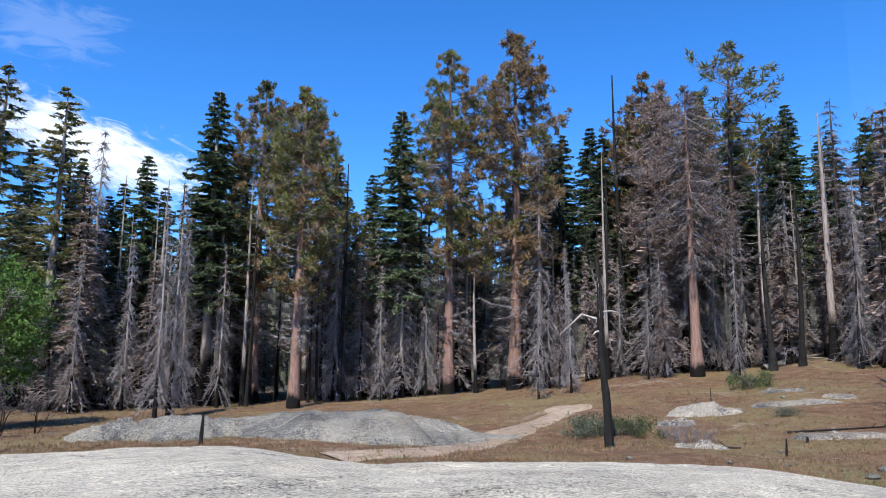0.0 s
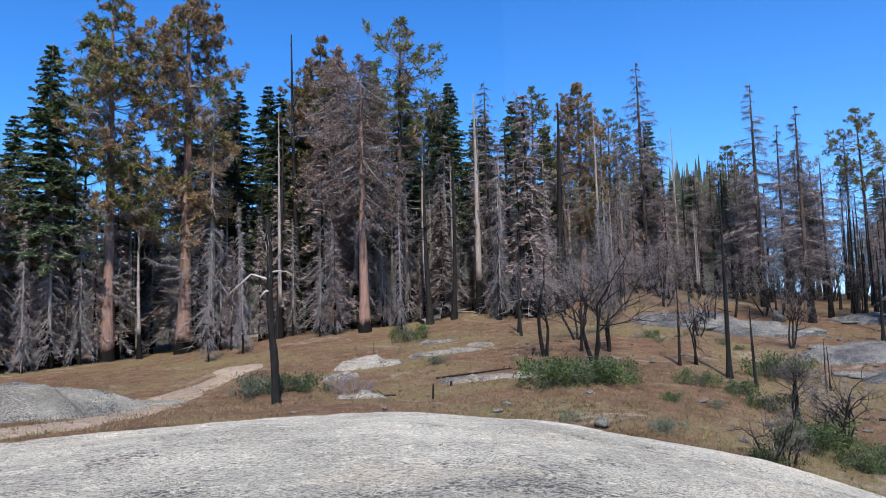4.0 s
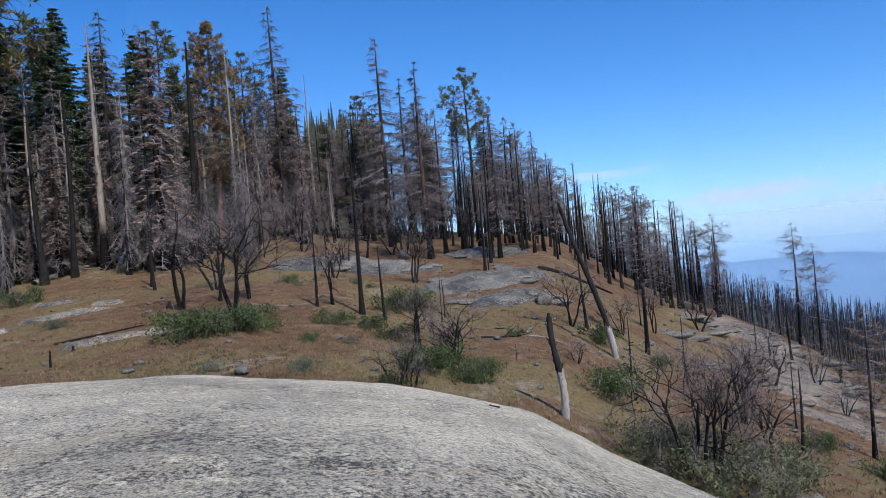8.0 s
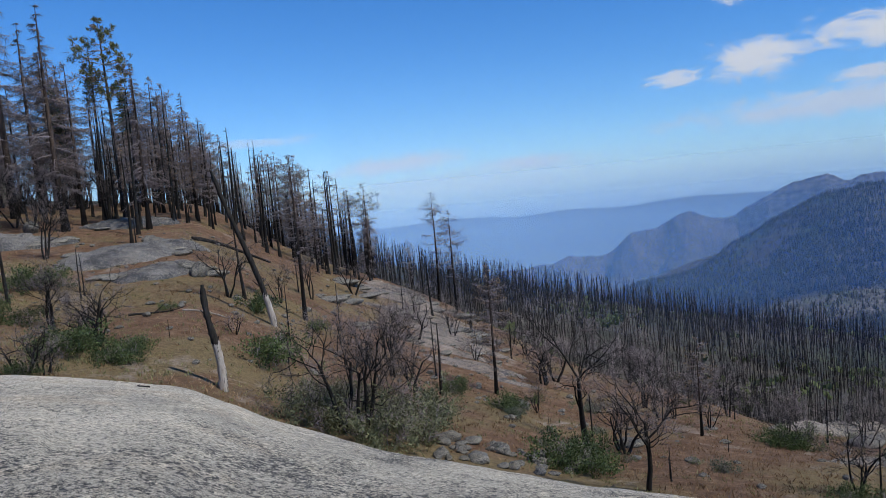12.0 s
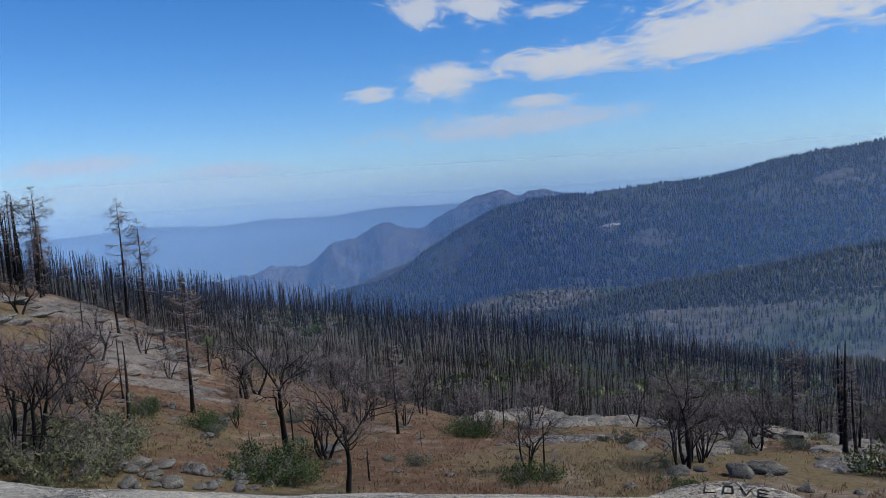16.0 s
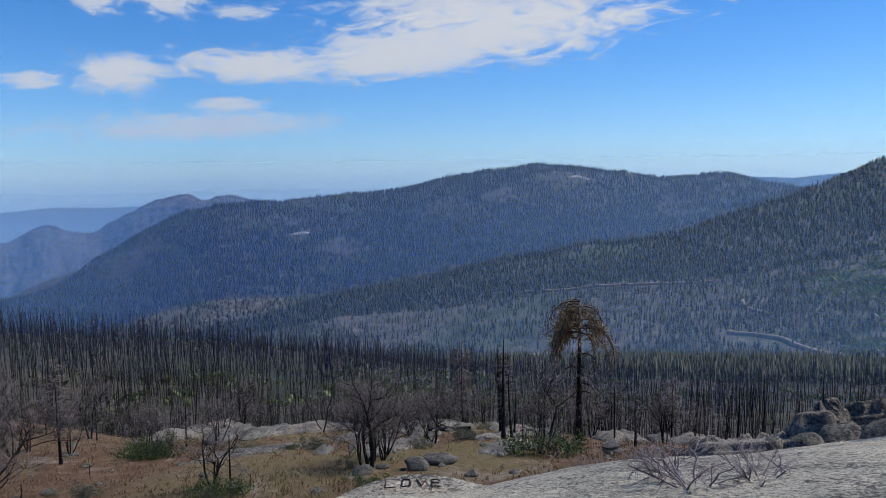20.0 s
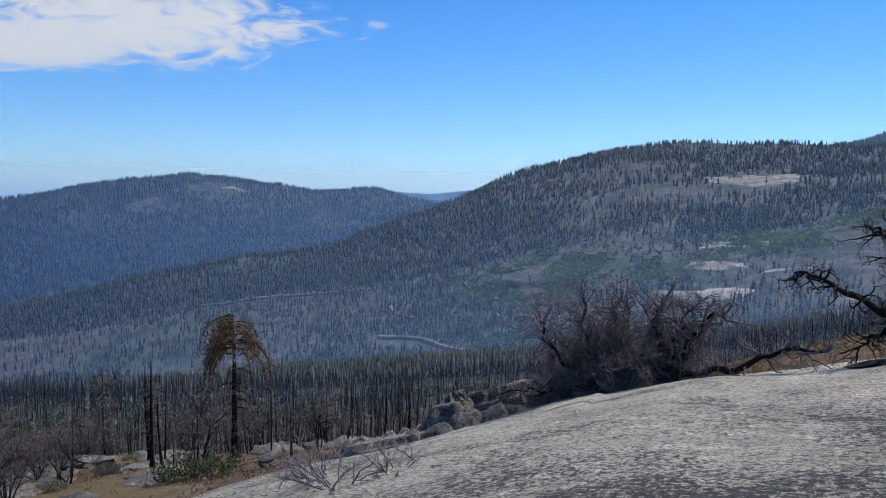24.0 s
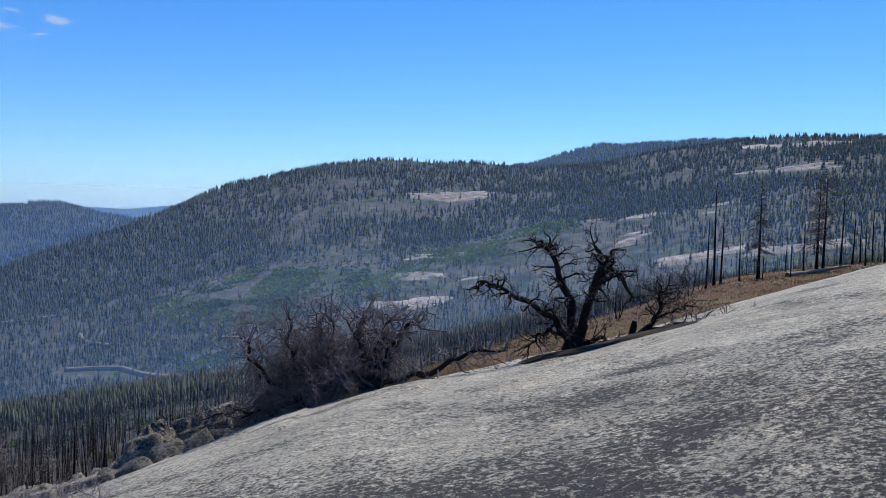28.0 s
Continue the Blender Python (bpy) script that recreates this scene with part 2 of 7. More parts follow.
def granite(name, lichen=0.0, light=1.0, south=0.0, tint=(1, 1, 1)):
    """Weathered pale granite: salt-and-pepper crystals, crusts of black lichen in drifts, paler flakes, faint rusty stains."""
    m, nt, b = material(name, 0.92, 0.15)

    def stone(v):
        return tuple(q * light * w for q, w in zip(v, tint))
    base = ramp(nt, tex(nt, 0.3, 5, 0.6), [(0.3, stone((0.29, 0.27, 0.225))), (0.7, stone((0.51, 0.475, 0.39)))])
    rust = ramp(nt, tex(nt, 0.45, 4, 0.6, None, "Object", 0.8), [(0.55, grey(0)), (0.72, grey(0.5))])
    base = blend(nt, rust, base, stone((0.43, 0.34, 0.235)))
    base = blend(nt, ramp(nt, tex(nt, 2.6, 9, 0.72), [(0.54, grey(0)), (0.58, grey(0.6))]), base, stone((0.62, 0.575, 0.455)))
    drift = mathnode(nt, "MULTIPLY_ADD", tex(nt, 0.17, 5, 0.6, None, "Object", 1.4), 0.85, -0.425 + lichen)
    drift = mathnode(nt, "MULTIPLY_ADD", tex(nt, 0.8, 6, 0.65, None, "Object", 0.6), 0.85, mathnode(nt, "ADD", drift, -0.425))
    if south:
        co, sep = nt.nodes.new("ShaderNodeTexCoord"), nt.nodes.new("ShaderNodeSeparateXYZ")
        nt.links.new(co.outputs["Object"], sep.inputs[0])
        side = nt.nodes.new("ShaderNodeMapRange")
        nt.links.new(sep.outputs[1], side.inputs["Value"])
        for k, v in (("From Min", 8.0), ("From Max", -4.0), ("To Min", -0.06), ("To Max", south)):
            side.inputs[k].default_value = v
        drift = mathnode(nt, "ADD", drift, side.outputs[0])
        flat, rim = nt.nodes.new("ShaderNodeVectorMath"), nt.nodes.new("ShaderNodeMapRange")
        flat.operation = "LENGTH"
        nt.links.new(co.outputs["Object"], flat.inputs[0])
        nt.links.new(mathnode(nt, "MULTIPLY_ADD", tex(nt, 0.3, 4, 0.6), 9.0, flat.outputs["Value"]), rim.inputs["Value"])
        for k, v in (("From Min", 8.0), ("From Max", 22.0), ("To Min", 0.05), ("To Max", -0.15)):
            rim.inputs[k].default_value = v
        drift = mathnode(nt, "ADD", drift, rim.outputs[0])
    crust = mathnode(nt, "ADD", mathnode(nt, "MULTIPLY_ADD", tex(nt, 15.0, 8, 0.82), 2.5, -0.75), drift)
    c = blend(nt, ramp(nt, crust, [(0.53, grey(0)), (0.59, grey(0.93))]), base, (0.043, 0.045, 0.048))
    c = blend(nt, ramp(nt, tex(nt, 20.0, 5, 0.85), [(0.42, grey(0.85)), (0.49, grey(0))]), c, (0.07, 0.071, 0.072))
    c = blend(nt, 1.0, c, ramp(nt, tex(nt, 55.0, 3, 0.8), [(0.40, grey(0.5)), (0.5, grey(0.95)), (0.6, grey(1.3))]), "MULTIPLY")
    nt.links.new(c, b.inputs["Base Color"])
    relief(nt, b, tex(nt, 14.0, 10, 0.85), 0.9, 0.035)
    return m


def ground_near(name):
    """Dry reddish-brown grass and litter over grit, greener in drifts, with bare sandy patches."""
    m, nt, b = material(name, 0.95, 0.1)
    c = ramp(nt, tex(nt, 1.4, 8, 0.75), [(0.3, (0.08, 0.044, 0.027)), (0.5, (0.168, 0.1, 0.06)), (0.72, (0.29, 0.2, 0.128))])
    c = blend(nt, ramp(nt, tex(nt, 0.12, 5, 0.65), [(0.48, grey(0)), (0.58, grey(0.75))]), c, (0.205, 0.165, 0.08))
    c = blend(nt, ramp(nt, tex(nt, 0.25, 6, 0.75, None, "Object", 1.0), [(0.58, grey(0)), (0.67, grey(0.8))]), c, (0.34, 0.285, 0.23))
    c = blend(nt, ramp(nt, tex(nt, 7.0, 6, 0.8), [(0.38, grey(0.6)), (0.6, grey(0))]), c, (0.05, 0.034, 0.024))
    nt.links.new(c, b.inputs["Base Color"])
    relief(nt, b, tex(nt, 5.0, 8, 0.8), 0.9, 0.08)
    return m


def ground_far(name, ash=0.0):
    """Burnt hillsides: ash-grey and brown soil, green regrowth and pale slabs in patches."""
    m, nt, b = material(name, 0.95, 0.05)
    k = 1.0 - 0.92 * ash
    c = ramp(nt, tex(nt, 0.09, 9, 0.78), [(0.3, (0.05 * k, 0.05 * k, 0.045 * k)), (0.52, (0.13 * k, 0.125 * k, 0.105 * k)), (0.7, (0.27 * k, 0.24 * k, 0.195 * k))])
    c = blend(nt, ramp(nt, tex(nt, 0.0075, 9, 0.7), [(0.5, grey(0)), (0.6, grey(0.7 - 0.3 * ash))]), c, (0.085 * k, 0.125 * k, 0.06 * k))
    c = blend(nt, ramp(nt, tex(nt, 0.010, 10, 0.78, None, "Object", 0.6), [(0.6, grey(0)), (0.7, grey(0.7 * k))]), c, (0.25, 0.215, 0.18))
    c = blend(nt, ramp(nt, tex(nt, 0.03, 6, 0.7, None, "Object", 0.3), [(0.5, grey(0)), (0.62, grey(0.75))]), c, (0.035, 0.04, 0.038))
    nt.links.new(c, b.inputs["Base Color"])
    relief(nt, b, tex(nt, 0.08, 6, 0.7), 0.6, 3.0)
    return m


M_GRANITE = granite("granite", 0.0, 1.26, 0.04, (1.02, 1.0, 0.96))
M_NEAR = ground_near("dry_grass_ground")
M_FAR = ground_far("burnt_hillside")
M_ASH = ground_far("burnt_gully_floor", 0.5)
M_MOUNTAIN = speckled("bare_mountainside", (0.03, 0.035, 0.03), (0.34, 0.3, 0.25), 0.05, 0.95, 1.0, 20.0)
M_CHAR = speckled("charcoal_bark", (0.008, 0.008, 0.008), (0.035, 0.032, 0.03), 7, 0.9, 0.9, 0.03, (1, 1, 0.3))
M_RED = charred_bark("red_pine_bark", (0.15, 0.09, 0.07), (0.34, 0.215, 0.17), 1.2)
M_GREYBARK = charred_bark("grey_dead_bark", (0.17, 0.14, 0.12), (0.42, 0.36, 0.32), 3.5)
M_DARKBARK = charred_bark("scorched_bark", (0.03, 0.025, 0.022), (0.12, 0.09, 0.075), 6.0)
M_TWIG = speckled("grey_dead_twigs", (0.24, 0.21, 0.2), (0.5, 0.45, 0.43), 3, 0.9, 0.2, 0.01)
M_BURNTWIG = speckled("scorched_twigs", (0.13, 0.11, 0.108), (0.4, 0.34, 0.335), 3, 0.9, 0.2, 0.01)
M_CHARTWIG = speckled("charred_twigs", (0.03, 0.026, 0.029), (0.115, 0.098, 0.108), 3, 0.9, 0.2, 0.01)
M_HAZETWIG = speckled("grey_purple_twigs", (0.13, 0.112, 0.117), (0.36, 0.31, 0.32), 3, 0.9, 0.2, 0.01)
M_WHITEWOOD = speckled("bleached_wood", (0.32, 0.28, 0.24), (0.6, 0.56, 0.5), 4, 0.85, 0.5, 0.02, (1, 1, 0.25))
M_GREEN = leaf("fir_needles", (0.04, 0.066, 0.032), (0.125, 0.165, 0.075))
M_OLIVE = leaf("pine_needles", (0.08, 0.10, 0.036), (0.29, 0.26, 0.095))
M_BROWN = leaf("dead_needles", (0.19, 0.125, 0.065), (0.42, 0.29, 0.15))
M_FADED = leaf("faded_needles", (0.17, 0.122, 0.1), (0.4, 0.3, 0.25))
M_BUSH = leaf("bush_leaves", (0.032, 0.054, 0.02), (0.125, 0.165, 0.06))
M_THICKET = leaf("thicket_leaves", (0.07, 0.08, 0.04), (0.25, 0.26, 0.14))
M_SAGE = leaf("grey_green_leaves", (0.09, 0.11, 0.07), (0.2, 0.22, 0.15))
M_GRASS = leaf("dry_grass", (0.185, 0.108, 0.057), (0.42, 0.28, 0.158), 0.2)
M_GRASSG = leaf("green_grass", (0.17, 0.18, 0.07), (0.34, 0.31, 0.15), 0.2)

M_DARKNEEDLE = leaf("dull_needles", (0.03, 0.042, 0.03), (0.105, 0.118, 0.082))
M_REGROWTH = leaf("regrowth_leaves", (0.1, 0.14, 0.05), (0.28, 0.33, 0.14), 0.02)
M_PALE = granite("pale_granite", 0.0, 0.78, 0.0, (1.0, 0.95, 0.93))
M_ROCK = granite("outcrop_granite", 0.05, 0.6)
M_HUMP = granite("whaleback_granite", 0.02, 0.62)
M_LEDGE = granite("ledge_granite", 0.1, 0.56, 0.0, (0.97, 0.98, 1.06))
M_SHEET = granite("sheet_granite", -0.02, 0.62, 0.0, (1.02, 0.92, 0.92))
M_SOIL = speckled("shaded_soil", (0.03, 0.022, 0.018), (0.1, 0.07, 0.05), 3.0, 0.95, 0.6, 0.03)
M_SAND = speckled("sandy_grit", (0.23, 0.17, 0.12), (0.4, 0.315, 0.235), 3.0, 0.95, 0.6, 0.03)
M_FARTRUNK = speckled("far_burnt_trunks", (0.07, 0.064, 0.066), (0.27, 0.24, 0.235), 0.05, 0.9, 0.1, 0.1)
M_PALEWOOD = speckled("fallen_log_wood", (0.2, 0.17, 0.14), (0.42, 0.37, 0.31), 4, 0.9, 0.5, 0.02, (1, 1, 1))

M_LEAF = leaf("oak_leaves", (0.05, 0.11, 0.02), (0.14, 0.24, 0.05))
M_TAN = speckled("tan_granite", (0.16, 0.13, 0.105), (0.66, 0.56, 0.45), 0.1, 0.95, 0.9, 2.0)

# ---------------------------------------------------------------- terrain
# The land round the summit rock: rings of (bearing, metres out, degrees above the eye), bearing clockwise from ahead.
EYE = 1.6
RIM = [(-110, 24, -4), (-60, 24, -6), (-30, 24, -5.9), (-15, 22, -5.9), (-6, 20, -7.2), (10, 20, -6.9), (22, 20, -6.85),
       (32, 19, -7.5), (41, 18, -8.9), (50, 17, -10.5), (60, 16, -13.1), (66, 15.5, -16.6), (75, 14, -20), (90, 12.5, -23.2),
       (105, 11.5, -24), (128, 11.5, -23.9), (138, 12.5, -21.6), (148, 13.5, -20), (158, 16, -17.3), (168, 18, -14.4),
       (178, 20, -12.4), (187, 22, -10), (195, 25, -7), (206, 29, -3), (225, 30, 0)]
FOOT = [(-110, 27, -4.2), (-60, 27, -6), (-30, 27, -5.8), (-15, 24, -6.1), (0, 22, -7.1), (20, 21.5, -7), (32, 20.5, -7.7),
        (41, 19.5, -9.1), (50, 19, -10.7), (60, 18.5, -13.2), (66, 18.5, -16.8), (75, 17.5, -20), (90, 17, -23.2),
        (105, 16.5, -24.2), (120, 16, -24.5), (132, 16, -24), (140, 16.5, -21.8), (150, 17, -19.9), (160, 18.5, -17.3),
        (170, 20, -14.4), (180, 21.5, -12.5), (190, 24, -9.9), (206, 31, -3.3), (225, 34, -0.5)]
MEADOW = [(-110, 45, -3), (-60, 45, -4), (-30, 40, -4.8), (-12, 38, -4.2), (3, 34, -5), (12, 30, -5.7), (25, 32, -4.6),
          (36, 36, -2.7), (45, 33, -4.5), (50, 30, -6.8), (61, 32, -6.1), (66, 30, -9.8), (74, 30, -14.3), (81, 32, -15.8),
          (88, 26, -19.8), (96, 28, -19.3), (105, 26, -20.5), (118, 25, -21), (128, 27, -20.1), (136, 26, -20.6),
          (148, 25, -19.8), (158, 25, -17.3), (168, 25, -14.5), (178, 26, -11.4), (188, 30, -8.7), (196, 38, -5.3),
          (206, 45, -3.2), (225, 45, -1)]
CREST = [(-110, 60, -2), (-60, 56, -3), (-30, 55, -3.4), (-12, 55, -3), (-2, 56, -2.3), (4, 56, -1.9), (14, 58, -0.45),
         (22, 60, 0), (26, 64, 1.1), (34, 64, 1), (40, 66, 2.3), (49, 66, 0.9), (60, 70, 1), (64.4, 68, -1.9), (68.6, 65, -4.5),
         (73, 62, -6.2), (77, 60, -8), (80, 57, -9.9), (85, 54, -12.7), (89, 50, -14.7), (96, 46, -16.8), (102, 42, -18.7),
         (109, 40, -18.9), (118, 40, -19.3), (128, 40, -19.6), (138, 40, -20.2), (148, 36, -19.6), (158, 36, -17.3),
         (168, 36, -14.6)] 
CREST += [(178, 40, -10.9), (188, 46, -7.7), (195, 55, -4.9), (204, 60, -3.2), (225, 70, -1.5)]
DIP = [(-110, 110, -1), (-60, 110, -1.5), (-30, 105, -2), (0, 105, -0.8), (20, 105, 1), (40, 110, 2.8), (55, 110, 1.2), (62, 105, -1),
       (70, 95, -8), (80, 90, -12.5), (90, 85, -17), (100, 80, -21), (115, 75, -22), (138, 75, -22), (158, 80, -19),
       (170, 85, -16), (180, 90, -12.5), (190, 95, -9), (200, 100, -5.5), (225, 120, -3)]
BURNT = [(-110, 240, 0), (-30, 240, -1), (20, 240, 1), (50, 240, 0.5), (62, 240, -2.8), (71, 240, -4.4), (79, 240, -7),
         (88, 240, -8.9), (97, 240, -10.9), (105, 240, -12), (113, 240, -13.4), (123, 240, -15), (132, 240, -16.2),
         (145, 240, -16.8), (160, 240, -15.2), (175, 240, -12), (190, 240, -7.5), (205, 240, -4), (225, 240, -2)]
HOLLOW = [(-110, 480, -1), (0, 480, -1), (45, 480, -1), (62, 480, -6), (71, 480, -10), (88, 480, -14), (105, 480, -15.5),
          (120, 480, -15.5), (140, 460, -14.3), (160, 440, -12.8), (175, 440, -10.3), (190, 440, -6.5), (205, 440, -3.5), (225, 440, -2)]
SPUR = [(-110, 900, 0), (45, 900, -3), (62, 900, -9), (80, 900, -14), (95, 800, -14.2), (105, 800, -12.2), (115, 850, -10),
        (121.6, 900, -8.7), (129.6, 950, -6.9), (137, 1000, -5.5), (143, 1080, -4.6), (151, 1200, -2.3), (156.5, 1300, 0.4),
        (164, 1350, 2.6), (170, 1400, 3.1), (179, 1400, 3.2), (186, 1350, 3.6), (195, 1300, 4.9), (206, 1250, 5.5), (225, 1250, 5)]
VALE = [(-110, 1500, -1), (45, 1500, -6), (70, 1500, -14), (95, 1250, -13), (105, 1250, -12.5), (115, 1350, -11.5),
        (129, 1400, -8.5), (143, 1500, -6.5), (151, 1550, -4), (157, 1650, -1), (164, 1700, 0), (180, 1700, 0.5), (190, 1650, 2),
        (206, 1600, 3.5), (225, 1600, 3)]
HILL = [(-110, 2300, -2), (45, 2300, -7), (70, 2300, -13), (88, 2300, -11), (96.4, 2300, -7.4), (101, 2300, -5.4),
        (105, 2300, -3.2), (110.3, 2300, -1.8), (116.6, 2300, -1.2), (120, 2300, -1.1), (125.8, 2300, 0), (130.8, 2300, 0.7),
        (134.5, 2300, 0.3), (138, 2300, 0.2), (143.3, 2300, -0.3), (149, 2300, -1.2), (153, 2300, -1.6), (160, 2300, 0),
        (170, 2300, 1), (180, 2300, 2.8), (186, 2300, 4.9), (195, 2300, 5.4), (206, 2300, 5), (225, 2300, 4)]
BEYOND = [(-110, 3600, -4), (45, 3600, -8), (90, 3600, -9), (120, 3600, -4), (150, 3600, -2.2), (180, 3600, 1), (225, 3600, 1)]
PLAIN = [(-110, 4900, -4), (45, 4900, -5), (90, 4900, -5.5), (120, 4900, -3), (150, 4900, -1.6), (180, 4900, 0), (225, 4900, 0)]

NA, NR = 900, 300
BEAR = np.linspace(-180, 180, NA, endpoint=False)
RAD = np.concatenate([[0.0], np.geomspace(1.2, 4900, NR - 1)])


def around(ring, col):
    """A ring's value at every bearing, rounded a little where its stretches meet."""
    a = np.array([q[0] for q in ring], float)
    v = np.array([q[col] for q in ring], float)
    a2, v2 = np.concatenate([a, [a[0] + 360]]), np.concatenate([v, [v[0]]])
    fine = np.interp((BEAR - a[0]) % 360 + a[0], a2, v2)
    k = np.exp(-0.5 * (np.arange(-12, 13) / 3.2) ** 2)
    return np.convolve(np.concatenate([fine[-12:], fine, fine[:12]]), k / k.sum(), "valid")


def lattice(x, y, seed):
    """Smooth value noise, -1 to 1, at unit spacing."""
    xi, yi = np.floor(x).astype(np.int64), np.floor(y).astype(np.int64)
    fx, fy = x - xi, y - yi
    fx, fy = fx * fx * (3 - 2 * fx), fy * fy * (3 - 2 * fy)

    def h(i, j):
        n = (i * 374761393 + j * 668265263 + seed * 1442695041) & 0xFFFFFFFF
        n = ((n ^ (n >> 13)) * 1274126177) & 0xFFFFFFFF
        return ((n ^ (n >> 16)) & 0xFFFF) / 32767.5 - 1
    return ((h(xi, yi) * (1 - fx) + h(xi + 1, yi) * fx) * (1 - fy) + (h(xi, yi + 1) * (1 - fx) + h(xi + 1, yi + 1) * fx) * fy)


def fbm(x, y, size, octaves=4, seed=1):
    out, amp = 0, 1.0
    for k in range(octaves):
        out = out + amp * lattice(x / size + 17.3 * k, y / size - 9.1 * k, seed + k)
        size, amp = size * 0.47, amp * 0.5
    return out


RIM_R, RIM_E = around(RIM, 1), np.tan(np.radians(around(RIM, 2)))


def build_land():
    rings = (FOOT, MEADOW, CREST, DIP, BURNT, HOLLOW, SPUR, VALE, HILL, BEYOND, PLAIN)
    rk = np.stack([0 * RIM_R, RIM_R * 0.8] + [around(q, 1) for q in rings])
    zk = [0 * RIM_R - 1.2, EYE + RIM_R * 0.8 * RIM_E - 1.6]
    zk += [EYE + around(q, 1) * np.tan(np.radians(around(q, 2))) for q in rings]
    zk = np.stack(zk)
    z = np.stack([np.interp(RAD, rk[:, i], zk[:, i]) for i in range(NA)])
    k = np.array([1, 4, 6, 4, 1]) / 16.0
    pad = np.concatenate([z[:, :1], z[:, :1], z, z[:, -1:], z[:, -1:]], 1)
    z = sum(k[j] * pad[:, j:j + NR] for j in range(5))
    a = np.radians(BEAR)[:, None]
    x, y = RAD[None] * np.sin(a), RAD[None] * np.cos(a)
    far = np.clip((RAD - 180) / 500, 0, 1)[None]
    z = z + 0.10 * fbm(x, y, 5.0, 3, 3) * np.clip((RAD - 14) / 12, 0, 1)[None] * (1 - far)
    z = z + far * np.clip(RAD / 2300, 0, 1)[None] * 24 * fbm(x, y, 300.0, 5, 7)
    return x, y, z


LAND_X, LAND_Y, LAND_Z = build_land()


def land(x, y):
    """The ground's height at a place."""
    a, r = (math.degrees(math.atan2(x, y)) + 180) / 360 * NA, math.hypot(x, y)
    i = int(a)
    j = int(min(max(np.searchsorted(RAD, r) - 1, 0), NR - 2))
    u, v = a - i, min((r - RAD[j]) / (RAD[j + 1] - RAD[j]), 1.0)
    i, i2 = i % NA, (i + 1) % NA
    return float((LAND_Z[i, j] * (1 - u) + LAND_Z[i2, j] * u) * (1 - v) + (LAND_Z[i, j + 1] * (1 - u) + LAND_Z[i2, j + 1] * u) * v)


def dome(x, y):
    """The summit rock's height at a place: a shallow curve that steepens towards its rim."""
    a, r = (math.degrees(math.atan2(x, y)) + 180) / 360 * NA, math.hypot(x, y)
    i, u = int(a) % NA, a - int(a)
    re = RIM_R[i] * (1 - u) + RIM_R[(i + 1) % NA] * u
    s = RIM_E[i] * (1 - u) + RIM_E[(i + 1) % NA] * u
    q = r / re
    z = (s + 2 * EYE / re) * r - EYE * q * q
    return z - (2.2 * (q - 1) ** 2 * re * 0.9 if q > 1 else 0)


def stand(x, y):
    """The height of whatever surface lies on top at a place."""
    return max(land(x, y), dome(x, y))


